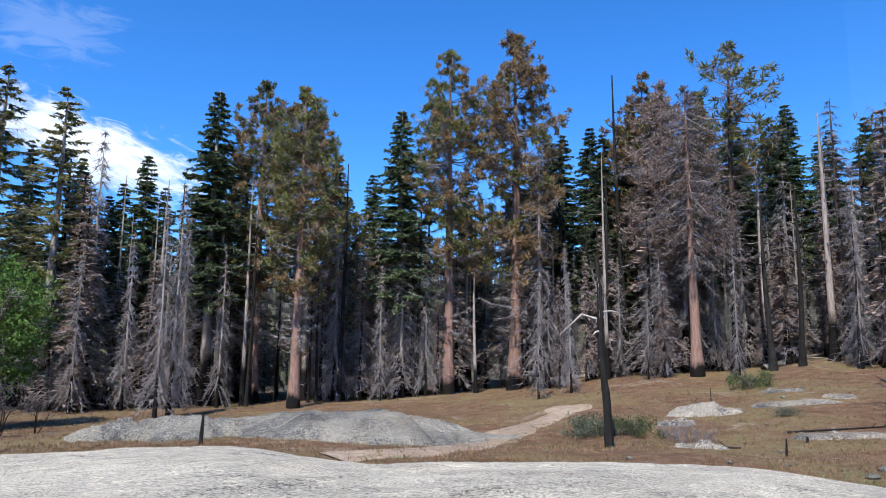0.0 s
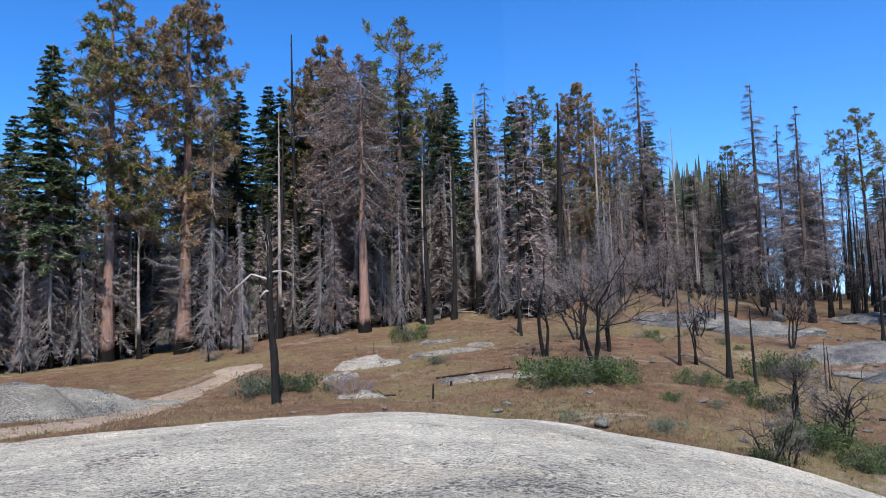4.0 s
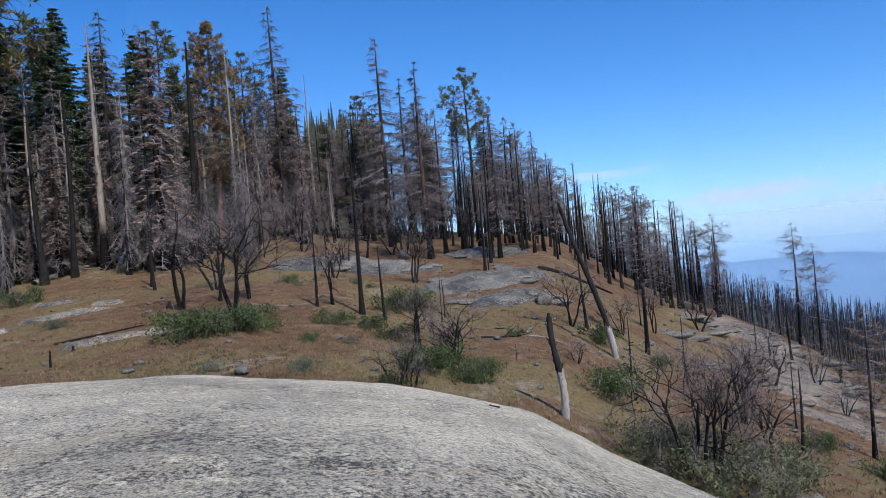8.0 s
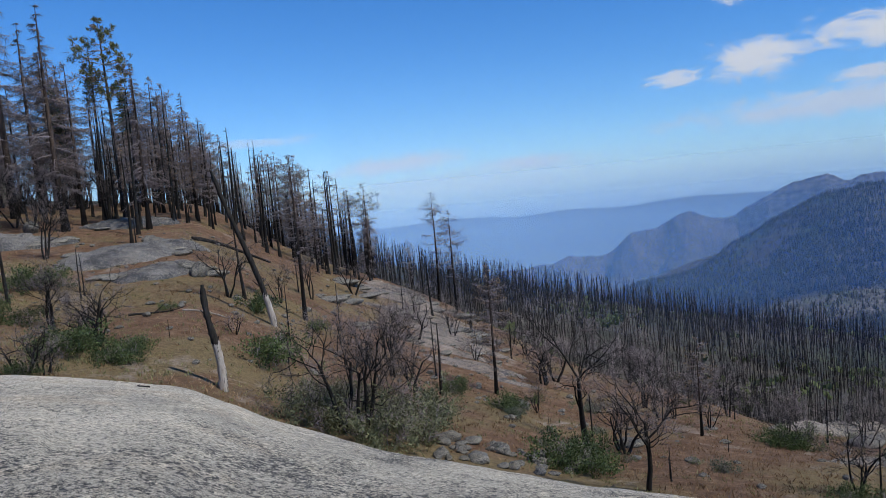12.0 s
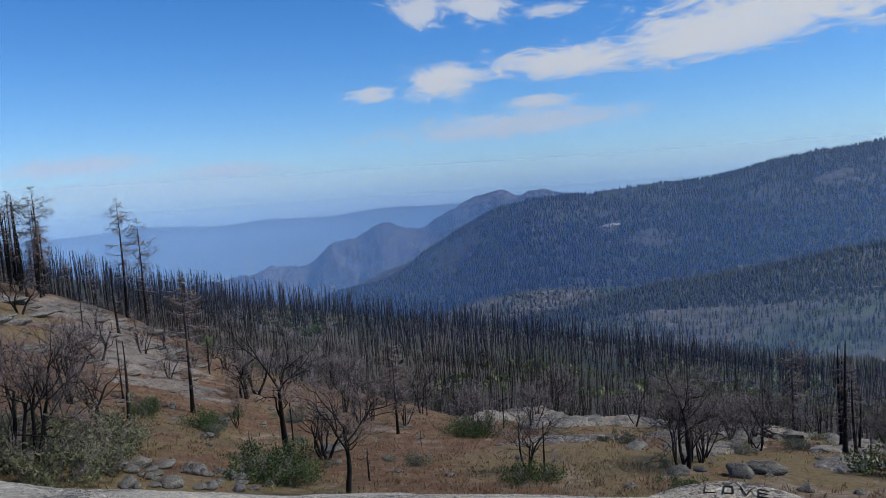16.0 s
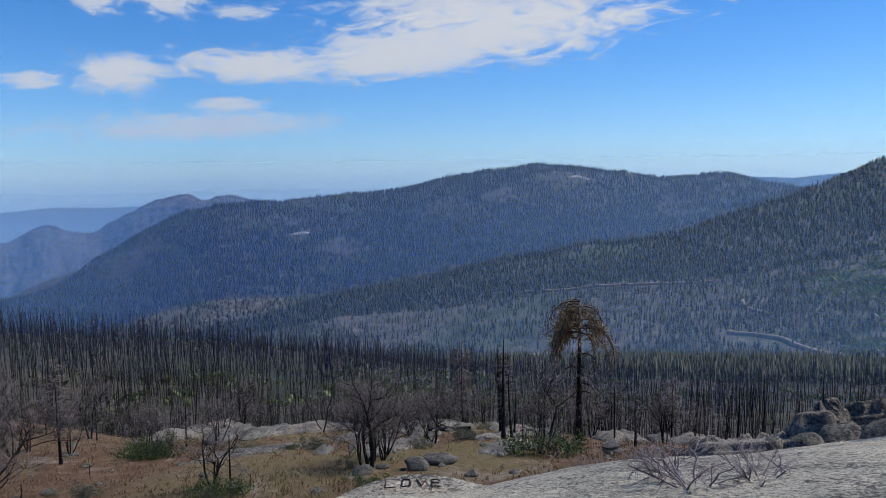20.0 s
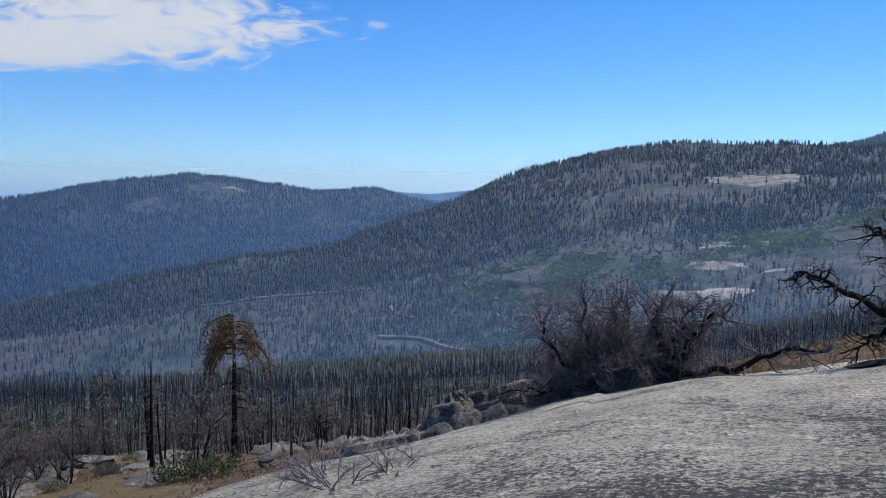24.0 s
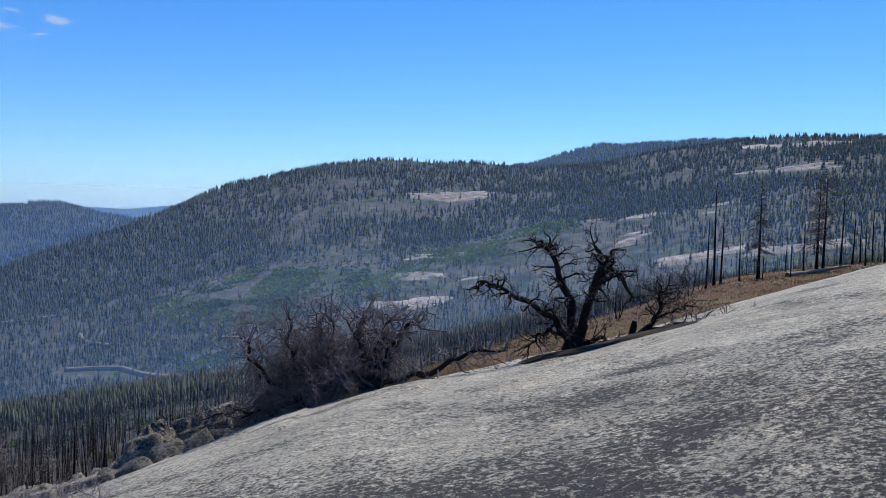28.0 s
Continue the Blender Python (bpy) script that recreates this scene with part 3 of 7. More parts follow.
# ---------------------------------------------------------------- mesh tools
class Geo:
    """Gathers vertices and faces with numpy and makes one mesh of them."""

    def __init__(self):
        self.v, self.f, self.n = [], {3: [], 4: []}, 0

    def add(self, verts, faces):
        faces = np.asarray(faces)
        self.v.append(np.asarray(verts, float))
        self.f[faces.shape[1]].append(faces + self.n)
        self.n += len(verts)

    def tube(self, pts, radii, sides=6, cap=True, rough=0.0, seed=1):
        pts, radii = np.asarray(pts, float), np.asarray(radii, float)
        t = np.gradient(pts, axis=0)
        t /= np.linalg.norm(t, axis=1)[:, None] + 1e-9
        ref = np.array([0.0, 0, 1]) if abs(t[0, 2]) < 0.8 else np.array([1.0, 0, 0])
        u = np.cross(t, ref)
        u /= np.linalg.norm(u, axis=1)[:, None] + 1e-9
        w = np.cross(t, u)
        a = np.arange(sides) * 2 * np.pi / sides
        ring = (u[:, None] * np.cos(a)[None, :, None] + w[:, None] * np.sin(a)[None, :, None]) * radii[:, None, None]
        if rough:
            ring = ring * (1 + rough * np.random.default_rng(seed).normal(size=ring.shape[:2]))[..., None]
        v = (pts[:, None] + ring).reshape(-1, 3)
        k, s = np.meshgrid(np.arange(len(pts) - 1), np.arange(sides), indexing="ij")
        a0, a1 = k * sides + s, k * sides + (s + 1) % sides
        self.add(v, np.stack([a0, a1, a1 + sides, a0 + sides], -1).reshape(-1, 4))
        if cap:
            b = (len(pts) - 1) * sides
            self.add(np.concatenate([v[b:], pts[-1:] + t[-1:] * radii[-1] * 0.3]), [[i, (i + 1) % sides, sides] for i in range(sides)])

    def spikes(self, base, tip, width, rng):
        """Thin three-sided twigs from base to tip, all at once."""
        base, tip = np.asarray(base), np.asarray(tip)
        d = tip - base
        ref = rng.normal(size=d.shape)
        u = np.cross(d, ref)
        u /= np.linalg.norm(u, axis=1)[:, None] + 1e-9
        w = np.cross(d, u)
        w /= np.linalg.norm(w, axis=1)[:, None] + 1e-9
        width = np.broadcast_to(np.asarray(width, float), len(d))[:, None]
        v = np.stack([base + u * width, base - 0.5 * u * width + 0.87 * w * width, base - 0.5 * u * width - 0.87 * w * width, tip], 1)
        i = np.arange(len(d))[:, None, None] * 4
        self.add(v.reshape(-1, 3), (np.array([[0, 1, 3], [1, 2, 3], [2, 0, 3]])[None] + i).reshape(-1, 3))

    def stakes(self, base, tip, width, rng, taper=0.4):
        """Three-sided tapering trunks from base to tip, all at once."""
        base, tip = np.asarray(base), np.asarray(tip)
        a = rng.uniform(0, 6.28, len(base))[:, None] + np.array([[0, 2.094, 4.189]])
        off = np.stack([np.cos(a), np.sin(a), 0 * a], -1) * np.asarray(width)[:, None, None]
        v = np.concatenate([base[:, None] + off, tip[:, None] + off * taper], 1)
        i = np.arange(len(base))[:, None, None] * 6
        self.add(v.reshape(-1, 3), (np.array([[0, 1, 4, 3], [1, 2, 5, 4], [2, 0, 3, 5]])[None] + i).reshape(-1, 4))

    def blades(self, base, tip, width, rng):
        """Single leaf blades: a kite of two triangles from base to tip."""
        base, tip = np.asarray(base), np.asarray(tip)
        d = tip - base
        u = np.cross(d, rng.normal(size=d.shape))
        u /= np.linalg.norm(u, axis=1)[:, None] + 1e-9
        width = np.broadcast_to(np.asarray(width, float), len(d))[:, None]
        mid = base + d * 0.5
        v = np.stack([base, mid + u * width, tip, mid - u * width], 1)
        i = np.arange(len(d))[:, None] * 4
        self.add(v.reshape(-1, 3), (np.array([[0, 1, 2, 3]]) + i))

    def mesh(self, name, mat, smooth=False):
        me = bpy.data.meshes.new(name)
        v = np.concatenate(self.v) if self.v else np.zeros((0, 3))
        f3 = np.concatenate(self.f[3]) if self.f[3] else np.zeros((0, 3), int)
        f4 = np.concatenate(self.f[4]) if self.f[4] else np.zeros((0, 4), int)
        me.vertices.add(len(v))
        me.vertices.foreach_set("co", v.astype(np.float32).ravel())
        me.loops.add(f3.size + f4.size)
        me.loops.foreach_set("vertex_index", np.concatenate([f3.ravel(), f4.ravel()]).astype(np.int32))
        me.polygons.add(len(f3) + len(f4))
        starts = np.concatenate([np.arange(len(f3)) * 3, f3.size + np.arange(len(f4)) * 4])
        me.polygons.foreach_set("loop_start", starts.astype(np.int32))
        if smooth:
            me.polygons.foreach_set("use_smooth", np.ones(len(f3) + len(f4), bool))
        for q in (mat if isinstance(mat, (list, tuple)) else [mat]):
            me.materials.append(q)
        me.update(calc_edges=True)
        me.validate()
        return me


def part(name, geo, mat, parent, label="", smooth=False):
    ob = new(name, geo if isinstance(geo, bpy.types.Mesh) else geo.mesh(name, mat, smooth))
    ob.parent = parent
    if label:
        tagged(ob, label)
    return ob


def thing(name, label, category, group=""):
    ob = new(name)
    ob.empty_display_size = 0.3
    return tagged(ob, label, category, group)


# ---------------------------------------------------------------- ground and summit rock
def build_ground():
    g = Geo()
    v = np.stack([LAND_X, LAND_Y, LAND_Z], -1).reshape(-1, 3)
    i, j = np.meshgrid(np.arange(NA), np.arange(1, NR - 1), indexing="ij")
    a, b = i * NR + j, ((i + 1) % NA) * NR + j
    g.add(v, np.stack([a, a + 1, b + 1, b], -1).reshape(-1, 4))
    me = g.mesh("ground", [M_NEAR, M_FAR, M_ASH], True)
    x, y = LAND_X[:, 1:NR - 1], LAND_Y[:, 1:NR - 1]
    out = RAD[None, 1:NR - 1] * (1 + 0.16 * fbm(x, y, 40.0, 4, 19))
    edge = np.interp(BEAR, [-180, 60, 84, 104, 165, 180], [78, 78, 60, 46, 46, 78])[:, None]
    ring = ((out > edge) * 1 + ((out > edge) & (out < 345)) * 1).ravel()
    me.polygons.foreach_set("material_index", ring.astype(np.int32))
    tagged(new("ground", me), "dry reddish-brown grassy slope falling to burnt forested hills", "ground", kind="structure")


def build_dome():
    """The broad bare granite summit, in rings that are closer towards its rim."""
    g = Geo()
    na, nr = 720, 130
    q = np.concatenate([np.linspace(0.0004, 0.8, 80), np.linspace(0.805, 1.16, nr - 80)])
    ang = np.linspace(-180, 180, na, endpoint=False)
    re = np.interp(ang, np.append(BEAR, 180), np.append(RIM_R, RIM_R[0]))
    s = np.interp(ang, np.append(BEAR, 180), np.append(RIM_E, RIM_E[0]))
    r = re[:, None] * q[None]
    x, y = r * np.sin(np.radians(ang))[:, None], r * np.cos(np.radians(ang))[:, None]
    z = (s + 2 * EYE / re)[:, None] * r - EYE * q[None] ** 2
    z = z - np.where(q > 1, 2.2 * (q - 1) ** 2 * 0.9, 0)[None] * re[:, None]
    away = np.clip(r / 5 - 0.5, 0, 1)
    z += away * (0.035 * fbm(x, y, 2.6, 4, 11) + 0.012 * fbm(x, y, 0.5, 3, 23))
    # low exfoliation steps that follow the rim
    step = fbm(x, y, 7.0, 2, 31) + 0.15 * r
    z += away * 0.03 * np.tanh(6 * (step % 1.0 - 0.5))
    i, j = np.meshgrid(np.arange(na), np.arange(nr - 1), indexing="ij")
    a, b = i * nr + j, ((i + 1) % na) * nr + j
    g.add(np.stack([x, y, z], -1).reshape(-1, 3), np.stack([a, a + 1, b + 1, b], -1).reshape(-1, 4))
    ob = new("granite_dome", g.mesh("granite_dome", M_GRANITE, True))
    tagged(ob, "broad bare grey granite dome with dark lichen streaks", "rock", kind="structure")


build_ground()
build_dome()

# ---------------------------------------------------------------- trees: one of each build, then copies
def bole(h, r0, rng, lean=0.0, sides=9, steps=10, tip=0.12):
    t = np.linspace(0, 1, steps)
    bend = rng.normal(size=2) * 0.006 * h
    pts = np.stack([bend[0] * np.sin(t * 2.6) + lean * h * t, bend[1] * np.sin(t * 2.1), h * t - 0.25 * (t == 0)], -1)
    rad = r0 * ((1 - t) ** 0.85 * (1 - tip) + tip * 0.5)
    rad[0] = r0 * 1.3
    return pts, rad


def along(pts, t):
    s = np.linspace(0, 1, len(pts))
    return np.array([np.interp(t, s, pts[:, k]) for k in range(3)])


def conifer(name, label, h, seed, mats, base=0.35, spread=0.16, per=7, rows=26, foliage=0.6, tuft=False, droop=0.1,
            twigs=0, bare_below=0.0, r0=None, lean=0.0, top_round=False, gap=0.15, mixed=None):
    """A conifer: bole, limbs in uneven whorls, needles in sprays (fir) or tufts at the limb ends (pine), dead twigs below."""
    rng = np.random.default_rng(seed)
    root = thing(name, label, "tree", "conifers of the forest edge")
    bark, needle, twigmat = mats
    pts, rad = bole(h, r0 or h * 0.019, rng, lean)
    g = Geo()
    g.tube(pts, rad, 9)
    part("trunk", g, bark, root, "", True)
    limbs, crown, dead, other = Geo(), Geo(), Geo(), Geo()
    for k in range(rows):
        f = base * (1 - bare_below) + (1 - base * (1 - bare_below) - 0.01) * (k + rng.uniform(-0.3, 0.3)) / (rows - 1)
        f = min(max(f, 0.06), 0.995)
        c = (1 - f) / (1 - base)
        if top_round:
            prof = math.sqrt(max(0.0, 1 - abs(2 * (1 - min(c, 1.0)) - 0.75) ** 2 * 0.75)) if f < 0.97 else 0.4
            prof *= min(1.0, (1 - f) * 9 + 0.25)
        else:
            prof = min(c, 1.0) ** 0.8 + 0.05
        for m in range(per):
            if rng.random() < gap:
                continue
            az = rng.uniform(0, 2 * math.pi)
            ln = h * spread * prof * rng.uniform(0.55, 1.15)
            if f < base:
                ln *= rng.uniform(0.3, 0.9)
            p0 = along(pts, f)
            d = np.array([math.cos(az), math.sin(az), 0.0])
            rise = (rng.uniform(-0.35, 0.45) if tuft else rng.uniform(-0.15, 0.28)) - droop * (0.4 + c)
            n = 4
            s = np.linspace(0, 1, n)[:, None]
            line = p0 + d * ln * s + np.array([0, 0, 1.0]) * ln * (rise * s - droop * 0.7 * s ** 2 + (0.25 if tuft else 0.05) * s ** 3)
            limbs.tube(line, np.linspace(max(0.014, ln * 0.018), 0.006, n), 3, False)
            alive = f >= base and rng.random() > 0.05
            if alive and foliage > 0:
                cnt = int(foliage * (44 if tuft else 36) * (0.4 + ln))
                if tuft:
                    cl = max(2, int(ln * 2.6))
                    cs = rng.uniform(0.35, 1.0, cl) ** 0.7
                    ctr = np.stack([along(line, q) for q in cs]) + rng.normal(size=(cl, 3)) * ln * 0.12
                    pick = rng.integers(0, cl, cnt)
                    b0 = ctr[pick] + rng.normal(size=(cnt, 3)) * 0.05
                    out = rng.normal(size=(cnt, 3)) + np.array([0, 0, 0.55]) + d * 0.4
                    out /= np.linalg.norm(out, axis=1)[:, None]
                    b1 = b0 + out * rng.uniform(0.2, 0.42, cnt)[:, None]
                    wd = rng.uniform(0.022, 0.045, cnt)
                else:
                    q = rng.uniform(0.12, 1.0, cnt)
                    side = np.cross(d, [0, 0, 1.0])
                    b0 = np.stack([along(line, u) for u in q])
                    sgn = rng.choice([-1.0, 1.0], cnt)[:, None]
                    out = d * 0.55 + side * sgn * rng.uniform(0.2, 1, (cnt, 1)) + np.array([0, 0, -0.28]) + rng.normal(size=(cnt, 3)) * 0.22
                    b1 = b0 + out * (rng.uniform(0.2, 0.5, cnt) * (1.15 - 0.5 * q) * min(1.0, 0.45 + ln * 0.4))[:, None]
                    wd = rng.uniform(0.025, 0.06, cnt)
                tgt = other if mixed and rng.random() < mixed[1] * (1.6 - f) else crown
                tgt.blades(b0, b1, wd, rng)
            if twigs and (not alive or foliage < 0.3 or rng.random() < 0.3):
                cnt = int(twigs * (2 + 5 * ln))
                q = rng.uniform(0.15, 1.0, cnt)
                b0 = np.stack([along(line, u) for u in q])
                out = d * 0.5 + rng.normal(size=(cnt, 3)) * 0.55 + np.array([0, 0, -0.45])
                dead.spikes(b0, b0 + out * (rng.uniform(0.25, 0.75, cnt) * (0.4 + 0.3 * ln))[:, None], rng.uniform(0.008, 0.018, cnt), rng)
    tagged(part("branchwork", limbs, twigmat, root), kind="stuff")
    if crown.n:
        tagged(part("crown", crown, needle, root), kind="stuff")
    if other.n:
        tagged(part("dead_crown", other, mixed[0], root, "rust-brown dead needles among the limbs"), kind="stuff")
    if dead.n:
        tagged(part("dead_twig_spray", dead, twigmat, root), kind="stuff")
    return root


def charred_pole(name, label, h, seed, mat, r0, stubs=10, lean=0.0, broken=0.5):
    """What the fire left of a young conifer: a black pole with a few stubs of limbs."""
    rng = np.random.default_rng(seed)
    root = thing(name, label, "dead tree", "charred poles")
    pts, rad = bole(h, r0, rng, lean, tip=broken)
    g = Geo()
    g.tube(pts, rad * rng.uniform(0.9, 1.1, len(rad)), 8)
    part("trunk", g, mat, root, "", True)
    s = Geo()
    for k in range(stubs):
        f, az = rng.uniform(0.3, 0.97), rng.uniform(0, 6.28)
        p0 = along(pts, f)
        ln = rng.uniform(0.15, 0.9) * (1.2 - f) * min(1.5, h * 0.12)
        d = np.array([math.cos(az), math.sin(az), rng.uniform(-0.3, 0.5)])
        s.tube([p0, p0 + d * ln * 0.5, p0 + d * ln + np.array([0, 0, ln * rng.uniform(-0.3, 0.3)])], [0.035, 0.022, 0.008], 4)
    tagged(part("branchwork", s, mat, root), kind="stuff")
    return root


def branching(geo, fine, p, d, ln, r, depth, rng, curl=0.5, rise=0.25, kids=3):
    """A crooked limb that forks; the last forks end in fine twigs."""
    n = 4
    pts = [p]
    for k in range(n - 1):
        d = d + rng.normal(size=3) * curl * 0.4 + np.array([0, 0, rise * 0.25])
        d = d / np.linalg.norm(d)
        pts.append(pts[-1] + d * ln / (n - 1))
    geo.tube(np.array(pts), np.linspace(r, r * 0.55, n), 5 if depth > 1 else 3, depth == 0)
    if depth == 0:
        cnt = 11
        q = rng.uniform(0.2, 1, cnt)
        b0 = np.stack([along(np.array(pts), u) for u in q])
        out = d + rng.normal(size=(cnt, 3)) * 0.75
        fine.spikes(b0, b0 + out * (ln * rng.uniform(0.3, 0.75, cnt))[:, None], r * 0.42, rng)
        return
    for k in range(kids):
        f = rng.uniform(0.4, 1.0) if k else 1.0
        nd = d + rng.normal(size=3) * (0.55 + curl * 0.4)
        branching(geo, fine, along(np.array(pts), f), nd / np.linalg.norm(nd), ln * rng.uniform(0.55, 0.85), r * 0.55, depth - 1, rng, curl, rise, kids)


def burnt_oak(name, label, h, seed, stems=3, depth=3, r0=0.09, curl=0.4, spread=0.16, mats=None, kids=3, rise=0.3):
    """A scorched oak: several crooked black stems from one stool, bare forking limbs and a haze of twigs."""
    rng = np.random.default_rng(seed)
    root = thing(name, label, "dead tree", "burnt oaks on the slope")
    fine = Geo()
    for k in range(stems):
        g, limbs = Geo(), Geo()
        az = k * 2 * math.pi / max(stems, 1) + rng.uniform(-0.5, 0.5)
        d = np.array([math.cos(az) * spread, math.sin(az) * spread, 1.0])
        d /= np.linalg.norm(d)
        n, pts = 6, [np.array([math.cos(az), math.sin(az), 0]) * r0 * 1.1 * (stems > 1) - np.array([0, 0, 0.15])]
        hh = h * rng.uniform(0.42, 0.6)
        for q in range(n - 1):
            d = d + rng.normal(size=3) * curl * 0.28 + np.array([0, 0, 0.08])
            d /= np.linalg.norm(d)
            pts.append(pts[-1] + d * hh / (n - 1))
        pts = np.array(pts)
        g.tube(pts, np.linspace(r0 * 1.25, r0 * 0.6, n) * rng.uniform(0.8, 1.1), 7)
        part("stem", g, (mats or (M_CHAR, M_BURNTWIG))[0], root, "", True)
        for q in range(kids + 1):
            f = 1.0 if q == 0 else rng.uniform(0.45, 1)
            nd = d + rng.normal(size=3) * 0.6
            branching(limbs, fine, along(pts, f), nd / np.linalg.norm(nd), h * rng.uniform(0.16, 0.3), r0 * 0.42, depth - 1, rng, curl, rise, kids)
        tagged(part("branchwork", limbs, (mats or (M_CHAR, M_BURNTWIG))[0], root), kind="stuff")
    tagged(part("dead_twig_spray", fine, (mats or (M_CHAR, M_BURNTWIG))[1], root), kind="stuff")
    return root


def shrub(name, label, w, h, seed, mat, count=1500, leafsize=0.06, bare=False):
    """A low bush: forking stems and a ragged crown of small leaves."""
    rng = np.random.default_rng(seed)
    root = thing(name, label, "bush", "low bushes")
    stems, fine, leaves = Geo(), Geo(), Geo()
    for k in range(9):
        az, tilt = rng.uniform(0, 6.28), rng.uniform(0.3, 1.2)
        d = np.array([math.cos(az) * tilt, math.sin(az) * tilt, 1.0])
        branching(stems, fine, np.array([math.cos(az), math.sin(az), 0]) * w * 0.06 - np.array([0, 0, 0.05]), d / np.linalg.norm(d), h * 0.55, 0.018, 1, rng, 0.5, 0.3)
    tagged(part("branchwork", stems, M_BURNTWIG if not bare else M_HAZETWIG, root), kind="stuff")
    tagged(part("dead_twig_spray", fine, M_BURNTWIG if not bare else M_HAZETWIG, root), kind="stuff")
    if not bare:
        cl = 34
        c = rng.normal(size=(cl, 3)) * np.array([w * 0.26, w * 0.26, h * 0.2]) + np.array([0, 0, h * 0.45])
        c[:, 2] = np.clip(c[:, 2], 0.06, h)
        b0 = c[rng.integers(0, cl, count)] + rng.normal(size=(count, 3)) * w * 0.055
        b0[:, 2] = np.clip(b0[:, 2], 0.02, h * 1.1)
        out = rng.normal(size=(count, 3)) + np.array([0, 0, 0.5])
        leaves.blades(b0, b0 + out * leafsize * rng.uniform(0.6, 1.2, (count, 1)), leafsize * 0.42, rng)
        tagged(part("crown", leaves, mat, root), kind="stuff")
    return root


PATTERNS = {}


def plant(kind, x, y, h, turn=None, tilt=0.0, z=None, wide=1.0):
    """A copy of one of the pattern trees at a place, to a height."""
    fam = PATTERNS[kind]
    k = PLANTED.get(kind, 0)
    PLANTED[kind] = k + 1
    src, h0 = fam[k % len(fam)]
    s = h / h0
    if kind in ("pole", "post"):
        wide *= min(max((h0 / h) ** 0.6, 1.0), 2.2)
    turn = (k * 137.5 + x * 31) % 360 if turn is None else turn
    m = Matrix.LocRotScale((x, y, (stand(x, y) if z is None else z) - 0.03), Euler((0, radians(tilt), radians(turn))), (s * wide, s * wide, s))
    if k < len(fam):
        src.matrix_basis = m
        return src
    return copy_thing(src, m @ Matrix.Diagonal((1 / src.scale[0], 1 / src.scale[1], 1 / src.scale[2], 1)))


PLANTED = {}
PATTERNS["fir"] = [(conifer("fir", "tall dark green fir with a pointed crown in the forest", 18, 10 + k, (M_GREYBARK, M_GREEN, M_TWIG), 0.3, 0.155, 10, 46, 1.5, False, 0.16, 0.8, 0.25), 18) for k in range(3)]
PATTERNS["thin_fir"] = [(conifer("fir", "tall open-crowned fir with dull green needles", 20, 20 + k, (M_GREYBARK, M_OLIVE, M_TWIG), 0.2, 0.2, 7, 34, 1.1, False, 0.06, 2), 20) for k in range(2)]
PATTERNS["pine"] = [(conifer("pine", "tall pine with green and rust-brown needle tufts", 24, 30 + k, (M_RED, M_OLIVE, M_TWIG), 0.33, 0.125, 8, 36, 2.1, True, 0.06, 4, 0.5, 0.42, 0, True, 0.2, (M_BROWN, 0.35)), 24) for k in range(3)]
PATTERNS["brown_pine"] = [(conifer("pine", "tall scorched pine with rust-brown dead needles and a reddish trunk", 24, 40 + k, (M_RED, M_BROWN, M_TWIG), 0.3, 0.135, 8, 38, 1.8, True, 0.1, 5, 0.5, 0.45, 0, True, 0.15, (M_OLIVE, 0.25)), 24) for k in range(2)]
PATTERNS["bare_pine"] = [(conifer("pine", "dead pine with reddish trunk and drooping bare limbs", 24, 50 + k, (M_RED, M_FADED, M_TWIG), 0.42, 0.14, 9, 32, 0.6, True, 0.5, 4, 0.15, 0.48, 0, True, 0.1), 24) for k in range(2)]
PATTERNS["grey"] = [(conifer("dead_conifer", "dead conifer with silver-grey bare drooping twigs", 12, 60 + k, (M_GREYBARK, M_BROWN, M_TWIG), 0.14, 0.085, 6, 30, 0.0, False, 0.85, 4.2, 0.2, 0.12, 0, False, 0.2), 12) for k in range(3)]
PATTERNS["rusty"] = [(conifer("dead_conifer", "dead young conifer with faded pinkish-brown needles", 11, 70 + k, (M_DARKBARK, M_FADED, M_TWIG), 0.15, 0.095, 7, 34, 0.4, False, 0.7, 4.5, 0.2, 0.14, 0, False, 0.2), 11) for k in range(2)]
PATTERNS["dead_tall"] = [(conifer("dead_conifer", "tall dead conifer with short curved bare limbs against the sky", 18, 80 + k, (M_DARKBARK, M_BROWN, M_BURNTWIG), 0.3, 0.16, 5, 34, 0.0, False, 0.2, 5, 0.3, 0.3, 0, False, 0.3), 18) for k in range(3)]
PATTERNS["sparse_dead"] = [(conifer("dead_conifer", "dead conifer with a sparse bare top over a black trunk", 12, 85 + k, (M_DARKBARK, M_BROWN, M_BURNTWIG), 0.5, 0.15, 4, 20, 0.0, True, 0.16, 4, 0.3, 0.17, 0, True, 0.35), 12) for k in range(3)]
PATTERNS["scorched"] = [(conifer("dead_conifer", "scorched conifer with thin brown needles on dark limbs", 14, 90 + k, (M_DARKBARK, M_BROWN, M_BURNTWIG), 0.36, 0.17, 4, 22, 0.12, True, 0.16, 5, 0.4, 0.22, 0, True, 0.35), 14) for k in range(3)]
PATTERNS["tuft_pine"] = [(conifer("pine", "scorched pine with a dark bushy top above a bare trunk", 17, 95 + k, (M_DARKBARK, M_OLIVE, M_BURNTWIG), 0.55, 0.15, 7, 20, 0.9, True, 0.0, 4, 0.5, 0.26, 0.02, True, 0.2, (M_BROWN, 0.2)), 17) for k in range(2)]
